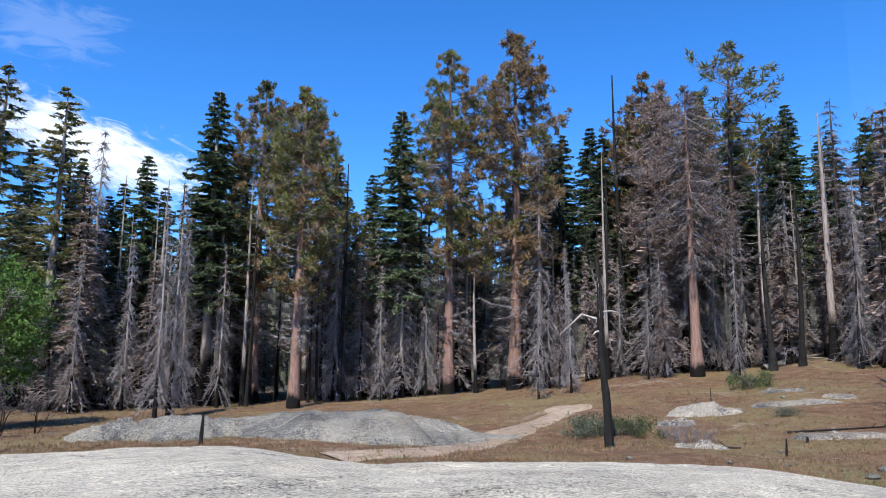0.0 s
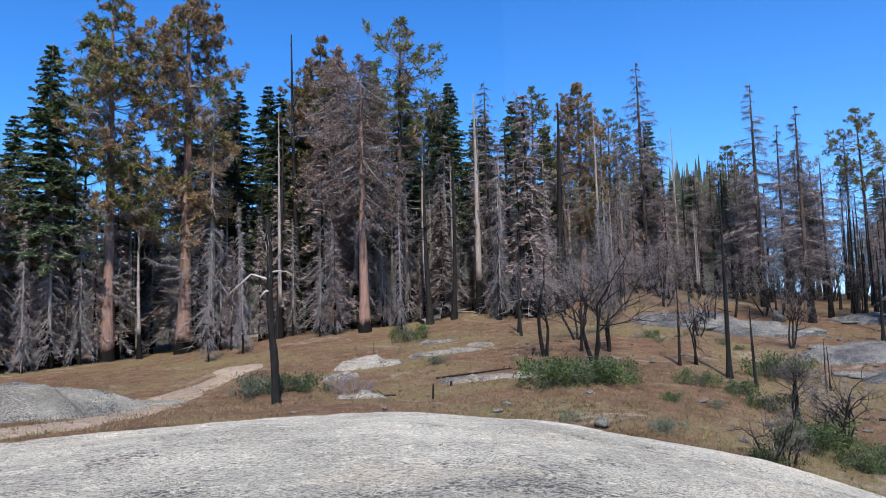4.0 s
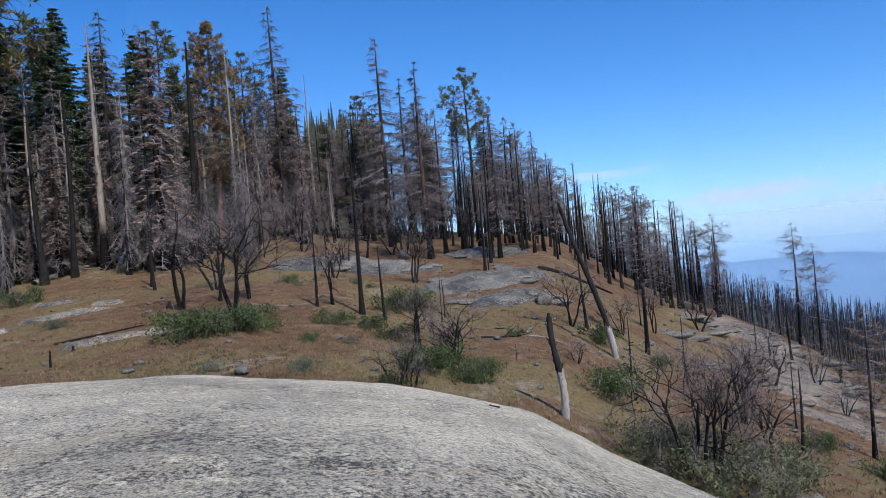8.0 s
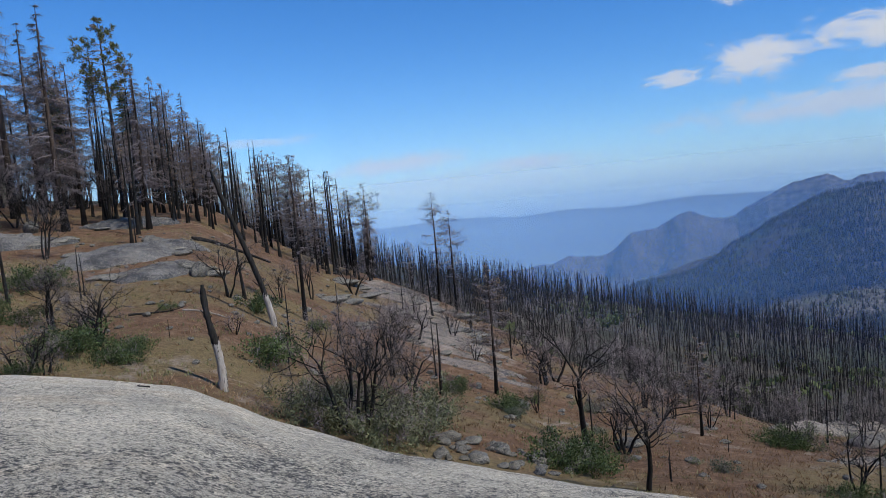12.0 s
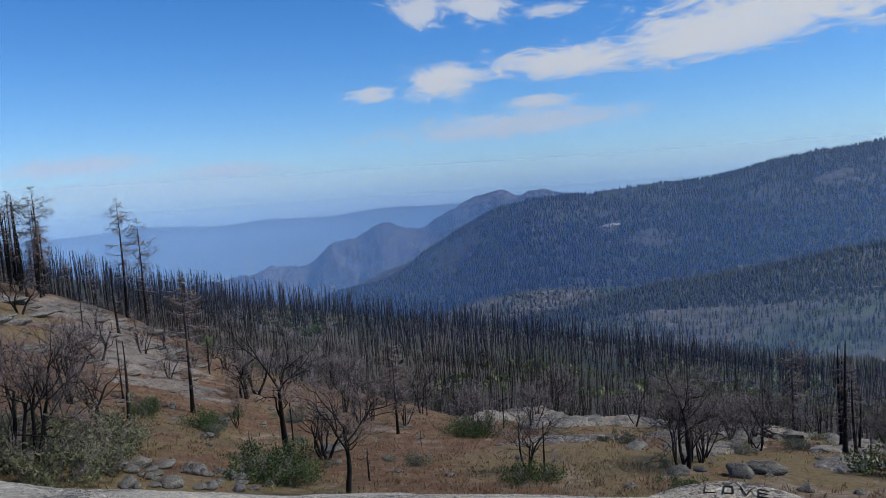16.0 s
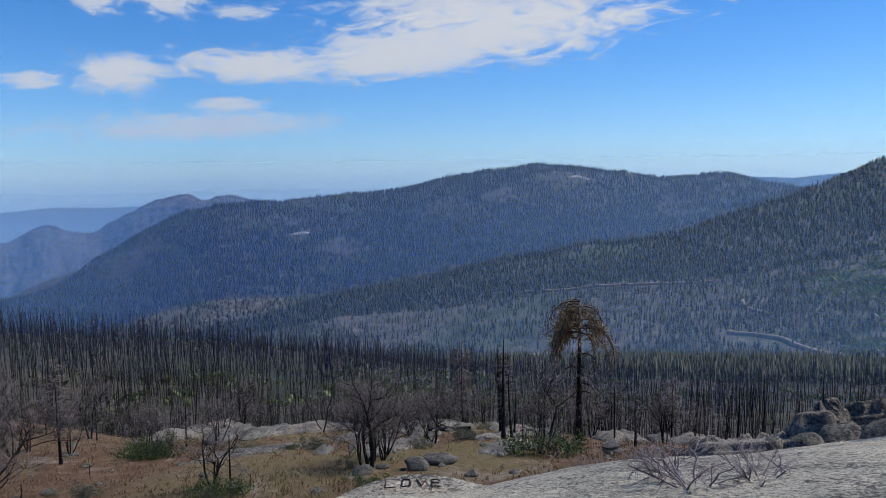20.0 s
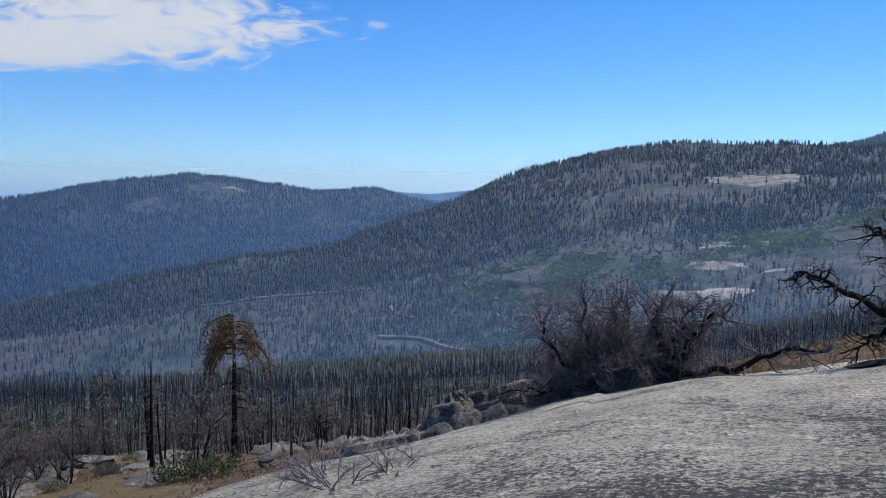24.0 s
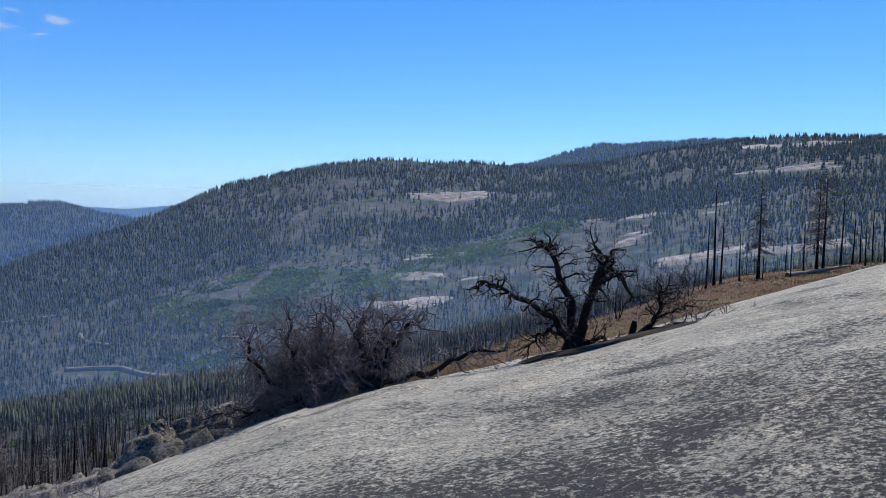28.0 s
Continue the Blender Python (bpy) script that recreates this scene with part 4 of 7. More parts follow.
PATTERNS["pole"] = [(charred_pole("charred_pole", "branchless charred tree trunk standing upright", 12, 100 + k, M_CHAR, 0.15, 14, 0.01 * (k - 1), 0.3), 12) for k in range(4)]
PATTERNS["grey_pole"] = [(charred_pole("dead_tree", "bare pale-grey dead tree in the forest", 16, 110 + k, M_GREYBARK, 0.17, 26, 0, 0.25), 16) for k in range(3)]
PATTERNS["post"] = [(charred_pole("charred_sapling", "thin charred sapling stem on the slope", 4, 120 + k, M_CHAR, 0.06, 6, 0.02 * (k - 1), 0.5), 4) for k in range(3)]
PATTERNS["oak"] = [(burnt_oak("burnt_oak", "burnt oak with several crooked black stems and bare twigs", 6, 130 + k, 2 + k % 3, 4, 0.085), 5) for k in range(6)]
PATTERNS["one_stem"] = [(burnt_oak("burnt_oak", "burnt single-stemmed oak with bare crooked limbs", 6, 180 + k, 1, 4, 0.13, 0.35, 0.1), 6) for k in range(2)]
PATTERNS["twiggy"] = [(burnt_oak("burnt_oak", "small burnt oak with a dense haze of grey twigs", 5, 140 + k, 4, 4, 0.05, 0.5, 0.3, (M_CHAR, M_BURNTWIG)), 5) for k in range(2)]
PATTERNS["crook"] = [(burnt_oak("burnt_shrub", "charred crooked shrub stems without twigs", 2.6, 150 + k, 3, 3, 0.055, 0.6, 0.4), 2.1) for k in range(3)]
PATTERNS["bush"] = [(shrub("bush", "low green bush resprouting in the dry grass", 2.4, 0.9, 160 + k, M_BUSH, 2600), 0.9) for k in range(3)]
PATTERNS["thicket"] = [(shrub("bush", "olive bush with scorched stems in the thicket", 2.0, 1.0, 172 + k, M_THICKET, 1500), 1.0) for k in range(3)]
PATTERNS["sage"] = [(shrub("bush", "low grey-green bush on the slope", 2.2, 0.8, 165 + k, M_SAGE, 1800), 0.8) for k in range(2)]
PATTERNS["dry_bush"] = [(shrub("dead_bush", "leafless grey dead bush", 2.0, 0.8, 168 + k, M_SAGE, 0, 0.05, True), 0.8) for k in range(2)]

# places (x, y) and heights, in metres
AT_THIN_FIR = [(-32, 50.8, 25.2), (-27.9, 50.9, 23.5)]
for _x, _y, _h in AT_THIN_FIR:
    plant("thin_fir", _x, _y, _h)
AT_FIR = [(-25.6, 60.8, 21.1), (-29, 63.7, 19.4), (-21, 64.7, 21.2), (-3.6, 57.9, 23.5), (-24.7, 70.8, 20.3), (14.4, 70.6, 24.5), (32.1, 66.7, 23.7), (38.8, 65.3, 21.7), (32.8, 73, 23.1), (14.8, 64.3, 16.2), (59.6, 64.8, 12.4), (62.5, 64.7, 13.3), (48.1, 71.3, 17.1), (9.8, 67.3, 22.4), (7.9, 65.5, 18.9), (-18.2, 63.4, 21.8), (22.2, 66.4, 22.5), (29.2, 70.2, 22.4), (38.9, 74.4, 21.9), (-33, 57.2, 16.1), (-37.9, 54.1, 19.8), (1.8, 70, 20.6), (-35.8, 53.1, 22.8), (-35.6, 60.3, 22.1), (-30.3, 58.6, 20.3), (-26.3, 67, 19.6), (-36.4, 50.2, 23.4), (-26.4, 56.1, 16.4), (13.7, 62.5, 21.2), (16.6, 63.9, 24.2)]
for _x, _y, _h in AT_FIR:
    plant("fir", _x, _y, _h)
AT_FIR_MORE = [(-18.2, 56.2, 25.0), (-3.0, 60.5, 15.5), (19.1, 65.3, 23.4), (22.1, 62.2, 24.5), (26.2, 64.9, 24.2), (10.7, 65.1, 22.3), (29.5, 63.5, 21), (35.3, 65, 20.2), (-10.1, 65.2, 21.5), (-7.3, 69.6, 21.1), (42.7, 65.3, 18.9)]
for _x, _y, _h in AT_FIR_MORE:
    plant("fir", _x, _y, _h)
AT_PINE = [(-15.2, 58.6, 26.5), (-10.4, 51.2, 23.2), (-12.0, 59.5, 25.5), (0.2, 58, 28.3), (-8, 58.5, 16.2)]
for _x, _y, _h in AT_PINE:
    plant("pine", _x, _y, _h)
AT_BROWN_PINE = [(5.4, 57.8, 29.4), (17.2, 61.6, 26), (38.7, 53.5, 19.8)]
for _x, _y, _h in AT_BROWN_PINE:
    plant("brown_pine", _x, _y, _h)
AT_BARE_PINE = [(18.1, 53.2, 21.8), (17.5, 57.4, 23.8)]
for _x, _y, _h in AT_BARE_PINE:
    plant("bare_pine", _x, _y, _h)
AT_TUFT_PINE = [(22, 55.8, 25.6), (39.3, 62.7, 22), (54.3, 37.5, 15.2), (44.4, 56.7, 17.8), (52.3, 49.5, 13.9)]
for _x, _y, _h in AT_TUFT_PINE:
    plant("tuft_pine", _x, _y, _h)
AT_GREY = [(-24.9, 51.3, 20.1), (-24.3, 48.2, 11.2), (-16.6, 44.8, 14.6), (-16.7, 43, 12.4), (-18.7, 52.8, 13.9), (-16.4, 53.6, 11.9), (-8.5, 56.4, 14.7), (6, 47.9, 7.8), (8.5, 50, 8.3), (7.8, 55.5, 9.3), (25.8, 58, 14.6), (27, 58, 10.4), (30.5, 58.5, 11.6), (27.2, 48.4, 12.2), (13.3, 56.4, 9.3), (16.5, 56.7, 9.6), (20.7, 56.3, 11.2), (-4.9, 55.8, 10.3), (-1.5, 57, 12.2), (-21.5, 49.5, 12.1)]
for _x, _y, _h in AT_GREY:
    plant("grey", _x, _y, _h)
AT_RUSTY = [(-6.5, 56.6, 12.1), (-4.7, 57.8, 13.2), (-2.6, 57.9, 14.1), (-0.6, 58, 11.3), (10.9, 57, 10.1), (8.4, 54.4, 8.2), (32.2, 53, 7.8), (32.5, 50.4, 6.2), (23.6, 55.1, 7.6), (-9.6, 57.2, 12.9)]
for _x, _y, _h in AT_RUSTY:
    plant("rusty", _x, _y, _h)
AT_DEAD_TALL = [(44.3, 51.9, 21), (46.6, 41.1, 17.9), (42, 33.3, 14.5), (43.7, 28.4, 10.5), (31.7, 57.9, 21.2), (50.7, 42.2, 14.9), (58.6, 38.3, 12.6), (64.1, 37, 10.7), (49.9, 49.1, 12.3)]
for _x, _y, _h in AT_DEAD_TALL:
    plant("dead_tall", _x, _y, _h)
AT_SPARSE_DEAD = [(32.2, 13.2, 7.8), (56.2, 12.1, 8.7), (54.8, 10.5, 7.8), (48.0, 26.2, 5.6), (59.5, 26.2, 8.2), (64.7, 35.9, 8.8), (61.3, 37.7, 10.2), (60.2, 20.5, 7.2), (-16.8, -42.3, 5.6), (-23.5, -44.5, 5.2)]
for _x, _y, _h in AT_SPARSE_DEAD:
    plant("sparse_dead", _x, _y, _h)
AT_SCORCHED = [(31.1, 4.3, 5.7), (35.1, 50.9, 14.2), (41.3, 54, 15.7), (49.9, 46.2, 12.4), (44.6, 33.9, 11.2), (53, 54.5, 12), (59.7, 24.6, 8.7), (60.2, 27.2, 7.8), (50.3, 54.3, 8.4), (54.9, 40.1, 10.3), (27.1, -3.6, 3.7), (22.0, -18.6, 3.4)]
for _x, _y, _h in AT_SCORCHED:
    plant("scorched", _x, _y, _h)
AT_POLE = [(23.5, 39.1, 5.1), (22.0, 30.7, 3.5), (36.9, 24.8, 2.0), (41.6, 27.8, 8.1), (23.7, 25.6, 3.7), (24.4, 23.4, 8.5), (24.5, 22.1, 3.4), (30.4, 15.2, 3.6), (27.0, 5.8, 2.8), (47.4, 10.7, 4.1), (46.5, 3.5, 2.4), (43.8, 5.2, 1.9), (24.8, -21.0, 3.7), (23.6, -20.6, 2.2), (16.3, -19.8, 1.9), (20.0, -17.0, 3.8), (60.2, -72.2, 8.8), (15.7, -24.8, 2.3), (21.6, -20.5, 2.2), (14.3, 58, 24.8), (15.4, 58, 14.2), (29.3, 59.1, 12.9), (27.1, 48.5, 9.6), (24.5, 41.1, 6.5), (42.9, 45.1, 10), (50.6, 44, 10), (55.4, 39.5, 8.5), (61.6, 37.3, 7.3), (43.5, 28.9, 9.5), (38.1, 25.9, 5.2)]
for _x, _y, _h in AT_POLE:
    plant("pole", _x, _y, _h)
AT_POST = [(13.0, 36.4, 1.2), (21.2, 17.4, 1.8), (26.2, 20.2, 2.1), (31.1, 45.5, 4.3), (20.5, 12.7, 0.6), (26.8, 20.5, 1.8), (26.3, 11.4, 2.2), (25.4, 1.6, 0.5), (46.8, 3.4, 2.8), (42.4, 5.0, 2.5), (50.6, 4.4, 3.2), (21.4, 0.1, 2.0), (24.8, 1.6, 0.6), (18.3, -1.8, 0.9), (18.2, -6.4, 1.4), (17.6, -6.7, 0.4), (24.0, -4.0, 0.6), (18.7, -1.8, 0.6), (17.6, -15.8, 1.1)]
for _x, _y, _h in AT_POST:
    plant("post", _x, _y, _h)
AT_OAK = [(20.2, 31.2, 4.9), (19.6, 26.3, 4.9), (22.9, 29.6, 2.6), (24.6, 25.5, 2.9), (33.9, 28.2, 2.9), (21.2, 17.4, 2.0), (18.8, 13.9, 2.2), (29.1, 15.3, 2.6), (28.6, 8.1, 2.9), (17.6, 6.1, 3.1), (17.8, 5.7, 2.9), (18.3, -6.0, 1.6), (17.7, -10.2, 2.7), (23.4, -0.7, 2.1), (20.3, -26.6, 1.8), (21.9, -14.9, 1.5)]
for _x, _y, _h in AT_OAK:
    plant("oak", _x, _y, _h, wide=1.1)
AT_ONE_STEM = [(24.4, 0.4, 4.6), (17.1, -1.2, 3.3)]
for _x, _y, _h in AT_ONE_STEM:
    plant("one_stem", _x, _y, _h)
AT_TWIGGY = [(28.9, -6.6, 1.7), (37.6, -10.4, 1.9), (27.0, -6.9, 1.7), (19.3, -11.7, 2.1), (20.8, -14.5, 2.3), (25.9, -16.7, 2.0), (17.9, -10.1, 2.6), (18.5, -11.1, 2.1), (20.8, -14.3, 1.6), (16.3, -15.4, 2.2), (23.6, -14.2, 2.1), (53.6, -75.4, 4.2), (24.1, 34.1, 6.2), (33.2, 33.2, 4.1), (40.9, 34.9, 4.7), (36.7, -14.1, 1.8), (-8.8, -38.2, 2.3), (-4.7, -33.7, 2.3), (-7.2, -37.6, 2.4), (-8.6, -39.4, 1.7), (-9.6, -39.2, 1.1)]
for _x, _y, _h in AT_TWIGGY:
    plant("twiggy", _x, _y, _h)
AT_BUSH = [(18.0, 14.3, 0.8), (17.2, 12.2, 0.5), (21.1, 21.6, 0.6), (22.2, 20.7, 0.6), (16.8, 22.3, 0.9), (22.1, 10.2, 1.0), (28.8, 13.9, 0.8), (21.4, 18.7, 0.6), (27.5, 23.4, 0.8), (27.3, 3.2, 0.6), (20.2, 0.5, 0.7), (30.7, 12.1, 0.5), (8.0, 31.6, 0.8), (15.1, 22.9, 1.0), (16.0, 22.4, 0.9), (17.4, 22.9, 0.9), (27.0, 23.0, 1.0), (17.1, 13.9, 0.7), (18.3, 14.0, 0.5), (17.3, 12.4, 0.4), (18.3, 45.0, 1.0), (14.7, 12.9, 0.4), (19.5, 0.8, 0.8), (19.7, 0.1, 0.6), (27.0, -6.4, 0.6), (16.9, -5.4, 0.4), (17.1, -6.1, 0.4), (26.8, -6.7, 0.7), (26.9, -6.3, 0.6), (18.5, -5.7, 0.2)]
for _x, _y, _h in AT_BUSH:
    plant("bush", _x, _y, _h)
AT_BUSH_MORE = [(26.9, 3.4, 0.6), (15.9, -15.3, 0.8), (18.8, 0.3, 0.6), (14.7, -8.5, 0.4)]
for _x, _y, _h in AT_BUSH_MORE:
    plant("bush", _x, _y, _h)
AT_CROOK = [(18.9, 14.2, 1.8), (19.9, 14.7, 1.4), (14.8, 12.8, 1.4), (15.1, 12.5, 0.9), (30.2, 31.1, 1.8), (23.5, 12.1, 0.9), (26.1, 6.6, 2.0), (22.6, -0.8, 1.8)]
for _x, _y, _h in AT_CROOK:
    plant("crook", _x, _y, _h)
AT_SAGE = [(6.2, 32.5, 0.9), (6.9, 32.2, 0.6), (31.1, 56.2, 0.6)]
for _x, _y, _h in AT_SAGE:
    plant("sage", _x, _y, _h)
AT_DRY_BUSH = [(9.4, 29.1, 1.0), (9.1, 30.5, 0.7), (10.0, 29.0, 0.7), (9.5, -10.9, 0.8), (5.8, -16.2, 0.8), (5.4, -16.5, 0.7), (9.0, -11.3, 0.7)]
for _x, _y, _h in AT_DRY_BUSH:
    plant("dry_bush", _x, _y, _h)
AT_POLE_FOREST = [(16.2, 58.8, 11), (6.3, 59.7, 9.9), (-10.3, 56.1, 10.7), (-9.7, 56.2, 9.7), (-16.3, 55.7, 9.1), (-14.9, 56, 8)]
for _x, _y, _h in AT_POLE_FOREST:
    plant("pole", _x, _y, _h)
# dead trees on the rise beyond the gnarled tree
AT_POLE_RISE = [(-10.8, -43.0, 4.0), (-11.7, -44.8, 6.1), (-11.8, -43.8, 4.3), (-12.5, -42.6, 2.7), (-13.0, -40.3, 1.6), (-14.6, -40.8, 1.8), (-16.9, -45.3, 2.9), (-20.2, -48.3, 4.3), (-20.0, -46.2, 3.3), (-21.6, -48.8, 2.8), (-22.6, -49.4, 3.5), (-21.5, -45.5, 3.5), (-17.3, -49.4, 2.2), (-19.0, -42.3, 2.2)]
for _x, _y, _h in AT_POLE_RISE:
    plant("pole", _x, _y, _h, wide=0.8)
AT_DROOPING = [(-13.4, -42.3, 5.5), (-16.8, -43.2, 5.5)]
for _x, _y, _h in AT_DROOPING:
    plant("dead_tall", _x, _y, _h)

# the group round the umbrella pine
AT_SHELF = [("one_stem", 17.2, -16.6, 2.93), ("scorched", 29.6, -22.3, 4.58), ("pole", 22.9, -19.3, 3.91), ("pole", 20.7, -18.0, 2.56), ("sparse_dead", 16.1, -19.5, 2.0), ("oak", 17.2, -22.5, 1.89), ("oak", 19.6, -27.8, 1.27), ("oak", 18.7, -10.9, 2.16)]
for _kind, _x, _y, _h in AT_SHELF:
    plant(_kind, _x, _y, _h)
for _x, _y, _h in [(4.7, -6.8, 0.5), (5.2, -7.1, 0.42), (4.3, -7.3, 0.4)]:
    plant("dry_bush", _x, _y, _h, wide=1.5)


def thicket():
    """The tangle of olive bushes and scorched stems below the dome's rim."""
    rng = random.Random(21)
    for x, y in ((17.6, 7.2), (17.4, 6.4), (17.5, 5.6), (17.2, 4.9), (18.4, 4.4), (19.3, 4.6), (21.2, 5.2), (20.2, 5.6), (19.4, 6.6), (20.6, 7.2), (22.6, 5.0), (18.4, 5.6), (18.8, 7.6)):
        plant("thicket", x, y, rng.uniform(0.7, 1.15))
    for x, y, h in ((17.6, 6.9, 1.3), (18.6, 6.3, 2.2), (19.0, 5.3, 1.4), (20.3, 6.2, 1.8)):
        plant("twiggy", x, y, h)


thicket()

# ---------------------------------------------------------------- distant mountains
PEAKS = [(74, -8), (84, -6.8), (88.9, -5.9), (91, -5.55), (92.4, -4.75), (94.2, -4.2), (95.6, -3.35), (96.6, -2.85), (97.8, -3.45), (99.1, -3.95), (100, -3.6), (101.4, -2.6),
         (102.8, -1.8), (104.5, -1.28), (106.1, -0.8), (107.1, -1.25), (108.2, -0.9), (109.2, -1.05), (110.4, -1.6), (114, -2.4), (122, -5), (130, -7)]
RANGE = [(40, -2.6), (60, -2.4), (70, -2.3), (79.5, -2.0), (84, -2.3), (88, -2.0), (92.6, -2.2), (97, -1.7), (100.6, -1.8), (108, -2), (120, -2.3), (138, -1.0),
         (143.8, -0.35), (147.4, -0.05), (150.4, -0.3), (153.9, 0.1), (160, -0.6), (180, -1)]


def mountain(name, label, crest, r, deep, mat, rough, seed):
    """A mountain chain at a distance: a crest with gullied flanks on both sides."""
    n, m = 500, 26
    b = np.linspace(crest[0][0], crest[-1][0], n)
    el = np.interp(b, [q[0] for q in crest], [q[1] for q in crest])
    k = np.exp(-0.5 * (np.arange(-4, 5) / 0.9) ** 2)
    el = np.convolve(np.pad(el, 4, "edge"), k / k.sum(), "valid")
    top = EYE + r * np.tan(np.radians(el))
    low = EYE + r * math.tan(radians(-9))
    s = np.linspace(-1, 1, m)
    rr = r + s[None] * deep
    x, y = rr * np.sin(np.radians(b))[:, None], rr * np.cos(np.radians(b))[:, None]
    z = top[:, None] - (top - low)[:, None] * np.abs(s)[None] ** 0.85
    z = z + rough * fbm(x, y, 170.0, 5, seed) * (0.25 + np.minimum(1, np.abs(s) * 3))[None]
    g = Geo()
    i, j = np.meshgrid(np.arange(n - 1), np.arange(m - 1), indexing="ij")
    a = i * m + j
    g.add(np.stack([x, y, z], -1).reshape(-1, 3), np.stack([a, a + m, a + m + 1, a + 1], -1).reshape(-1, 4))
    tagged(new(name, g.mesh(name, mat, True)), label, "mountain", kind="structure")


mountain("mountain_peaks", "hazy blue rocky mountain ridge with two summits", PEAKS, 3900, 480, M_MOUNTAIN, 62, 61)
mountain("mountain_range", "faint blue far mountain range at the horizon", RANGE, 4500, 110, M_MOUNTAIN, 12, 67)


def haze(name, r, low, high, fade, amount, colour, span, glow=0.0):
    """A curved sheet added to imitate distant haze: mostly clear, scattering daylight, thinning out with height above
    fade[0] by fade[1]; glow makes it emit light.
    """
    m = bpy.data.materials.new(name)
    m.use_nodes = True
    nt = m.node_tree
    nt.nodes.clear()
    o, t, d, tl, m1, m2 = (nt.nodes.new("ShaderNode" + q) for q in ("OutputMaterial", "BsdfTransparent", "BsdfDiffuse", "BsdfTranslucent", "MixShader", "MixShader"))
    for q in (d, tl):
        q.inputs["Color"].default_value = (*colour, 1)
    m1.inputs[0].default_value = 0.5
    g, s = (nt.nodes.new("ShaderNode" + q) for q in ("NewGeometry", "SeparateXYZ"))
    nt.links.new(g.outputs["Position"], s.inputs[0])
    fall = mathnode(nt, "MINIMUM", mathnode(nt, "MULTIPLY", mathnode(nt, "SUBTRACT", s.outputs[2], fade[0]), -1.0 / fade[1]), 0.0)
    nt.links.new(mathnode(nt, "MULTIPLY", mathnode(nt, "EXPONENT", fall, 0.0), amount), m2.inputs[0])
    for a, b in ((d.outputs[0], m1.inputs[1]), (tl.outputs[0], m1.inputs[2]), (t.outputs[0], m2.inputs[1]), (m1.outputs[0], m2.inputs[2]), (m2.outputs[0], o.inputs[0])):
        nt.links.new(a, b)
    # emission imitates the brightness of sunlit air; nothing out there is a lamp
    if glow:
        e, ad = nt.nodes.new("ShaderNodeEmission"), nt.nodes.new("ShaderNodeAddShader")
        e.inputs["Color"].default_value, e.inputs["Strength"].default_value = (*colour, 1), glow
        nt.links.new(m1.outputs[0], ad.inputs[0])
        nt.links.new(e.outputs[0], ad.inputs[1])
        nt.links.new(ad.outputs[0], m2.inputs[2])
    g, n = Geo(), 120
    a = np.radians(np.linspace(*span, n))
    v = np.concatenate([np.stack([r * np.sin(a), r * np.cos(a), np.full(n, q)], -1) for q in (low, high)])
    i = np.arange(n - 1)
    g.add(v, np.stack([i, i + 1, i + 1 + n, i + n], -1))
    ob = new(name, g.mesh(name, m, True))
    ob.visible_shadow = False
    tagged(ob, "see-through bluish sheet standing in for distant haze", "haze", kind="structure")


# sheets added in place of hazy air; the last three glow by themselves
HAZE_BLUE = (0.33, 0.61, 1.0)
haze("haze_sheet_near", 150, -120, 160, (-8, 30), 0.05, HAZE_BLUE, (70, 200))
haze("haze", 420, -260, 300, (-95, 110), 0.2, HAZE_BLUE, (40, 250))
haze("haze_sheet_valley", 1480, -600, 1000, (-120, 330), 0.27, HAZE_BLUE, (30, 250))
haze("haze_glow_sheet", 2900, -900, 2000, (-150, 170), 0.32, HAZE_BLUE, (10, 250), 0.3)
haze("haze_glow_sheet_far", 4180, -1300, 2600, (-250, 200), 0.68, (0.5, 0.74, 1.0), (0, 250), 0.5)
haze("haze_glow_sheet_horizon", 4640, -1400, 3000, (-230, 330), 0.72, (0.6, 0.8, 1.0), (0, 250), 0.52)

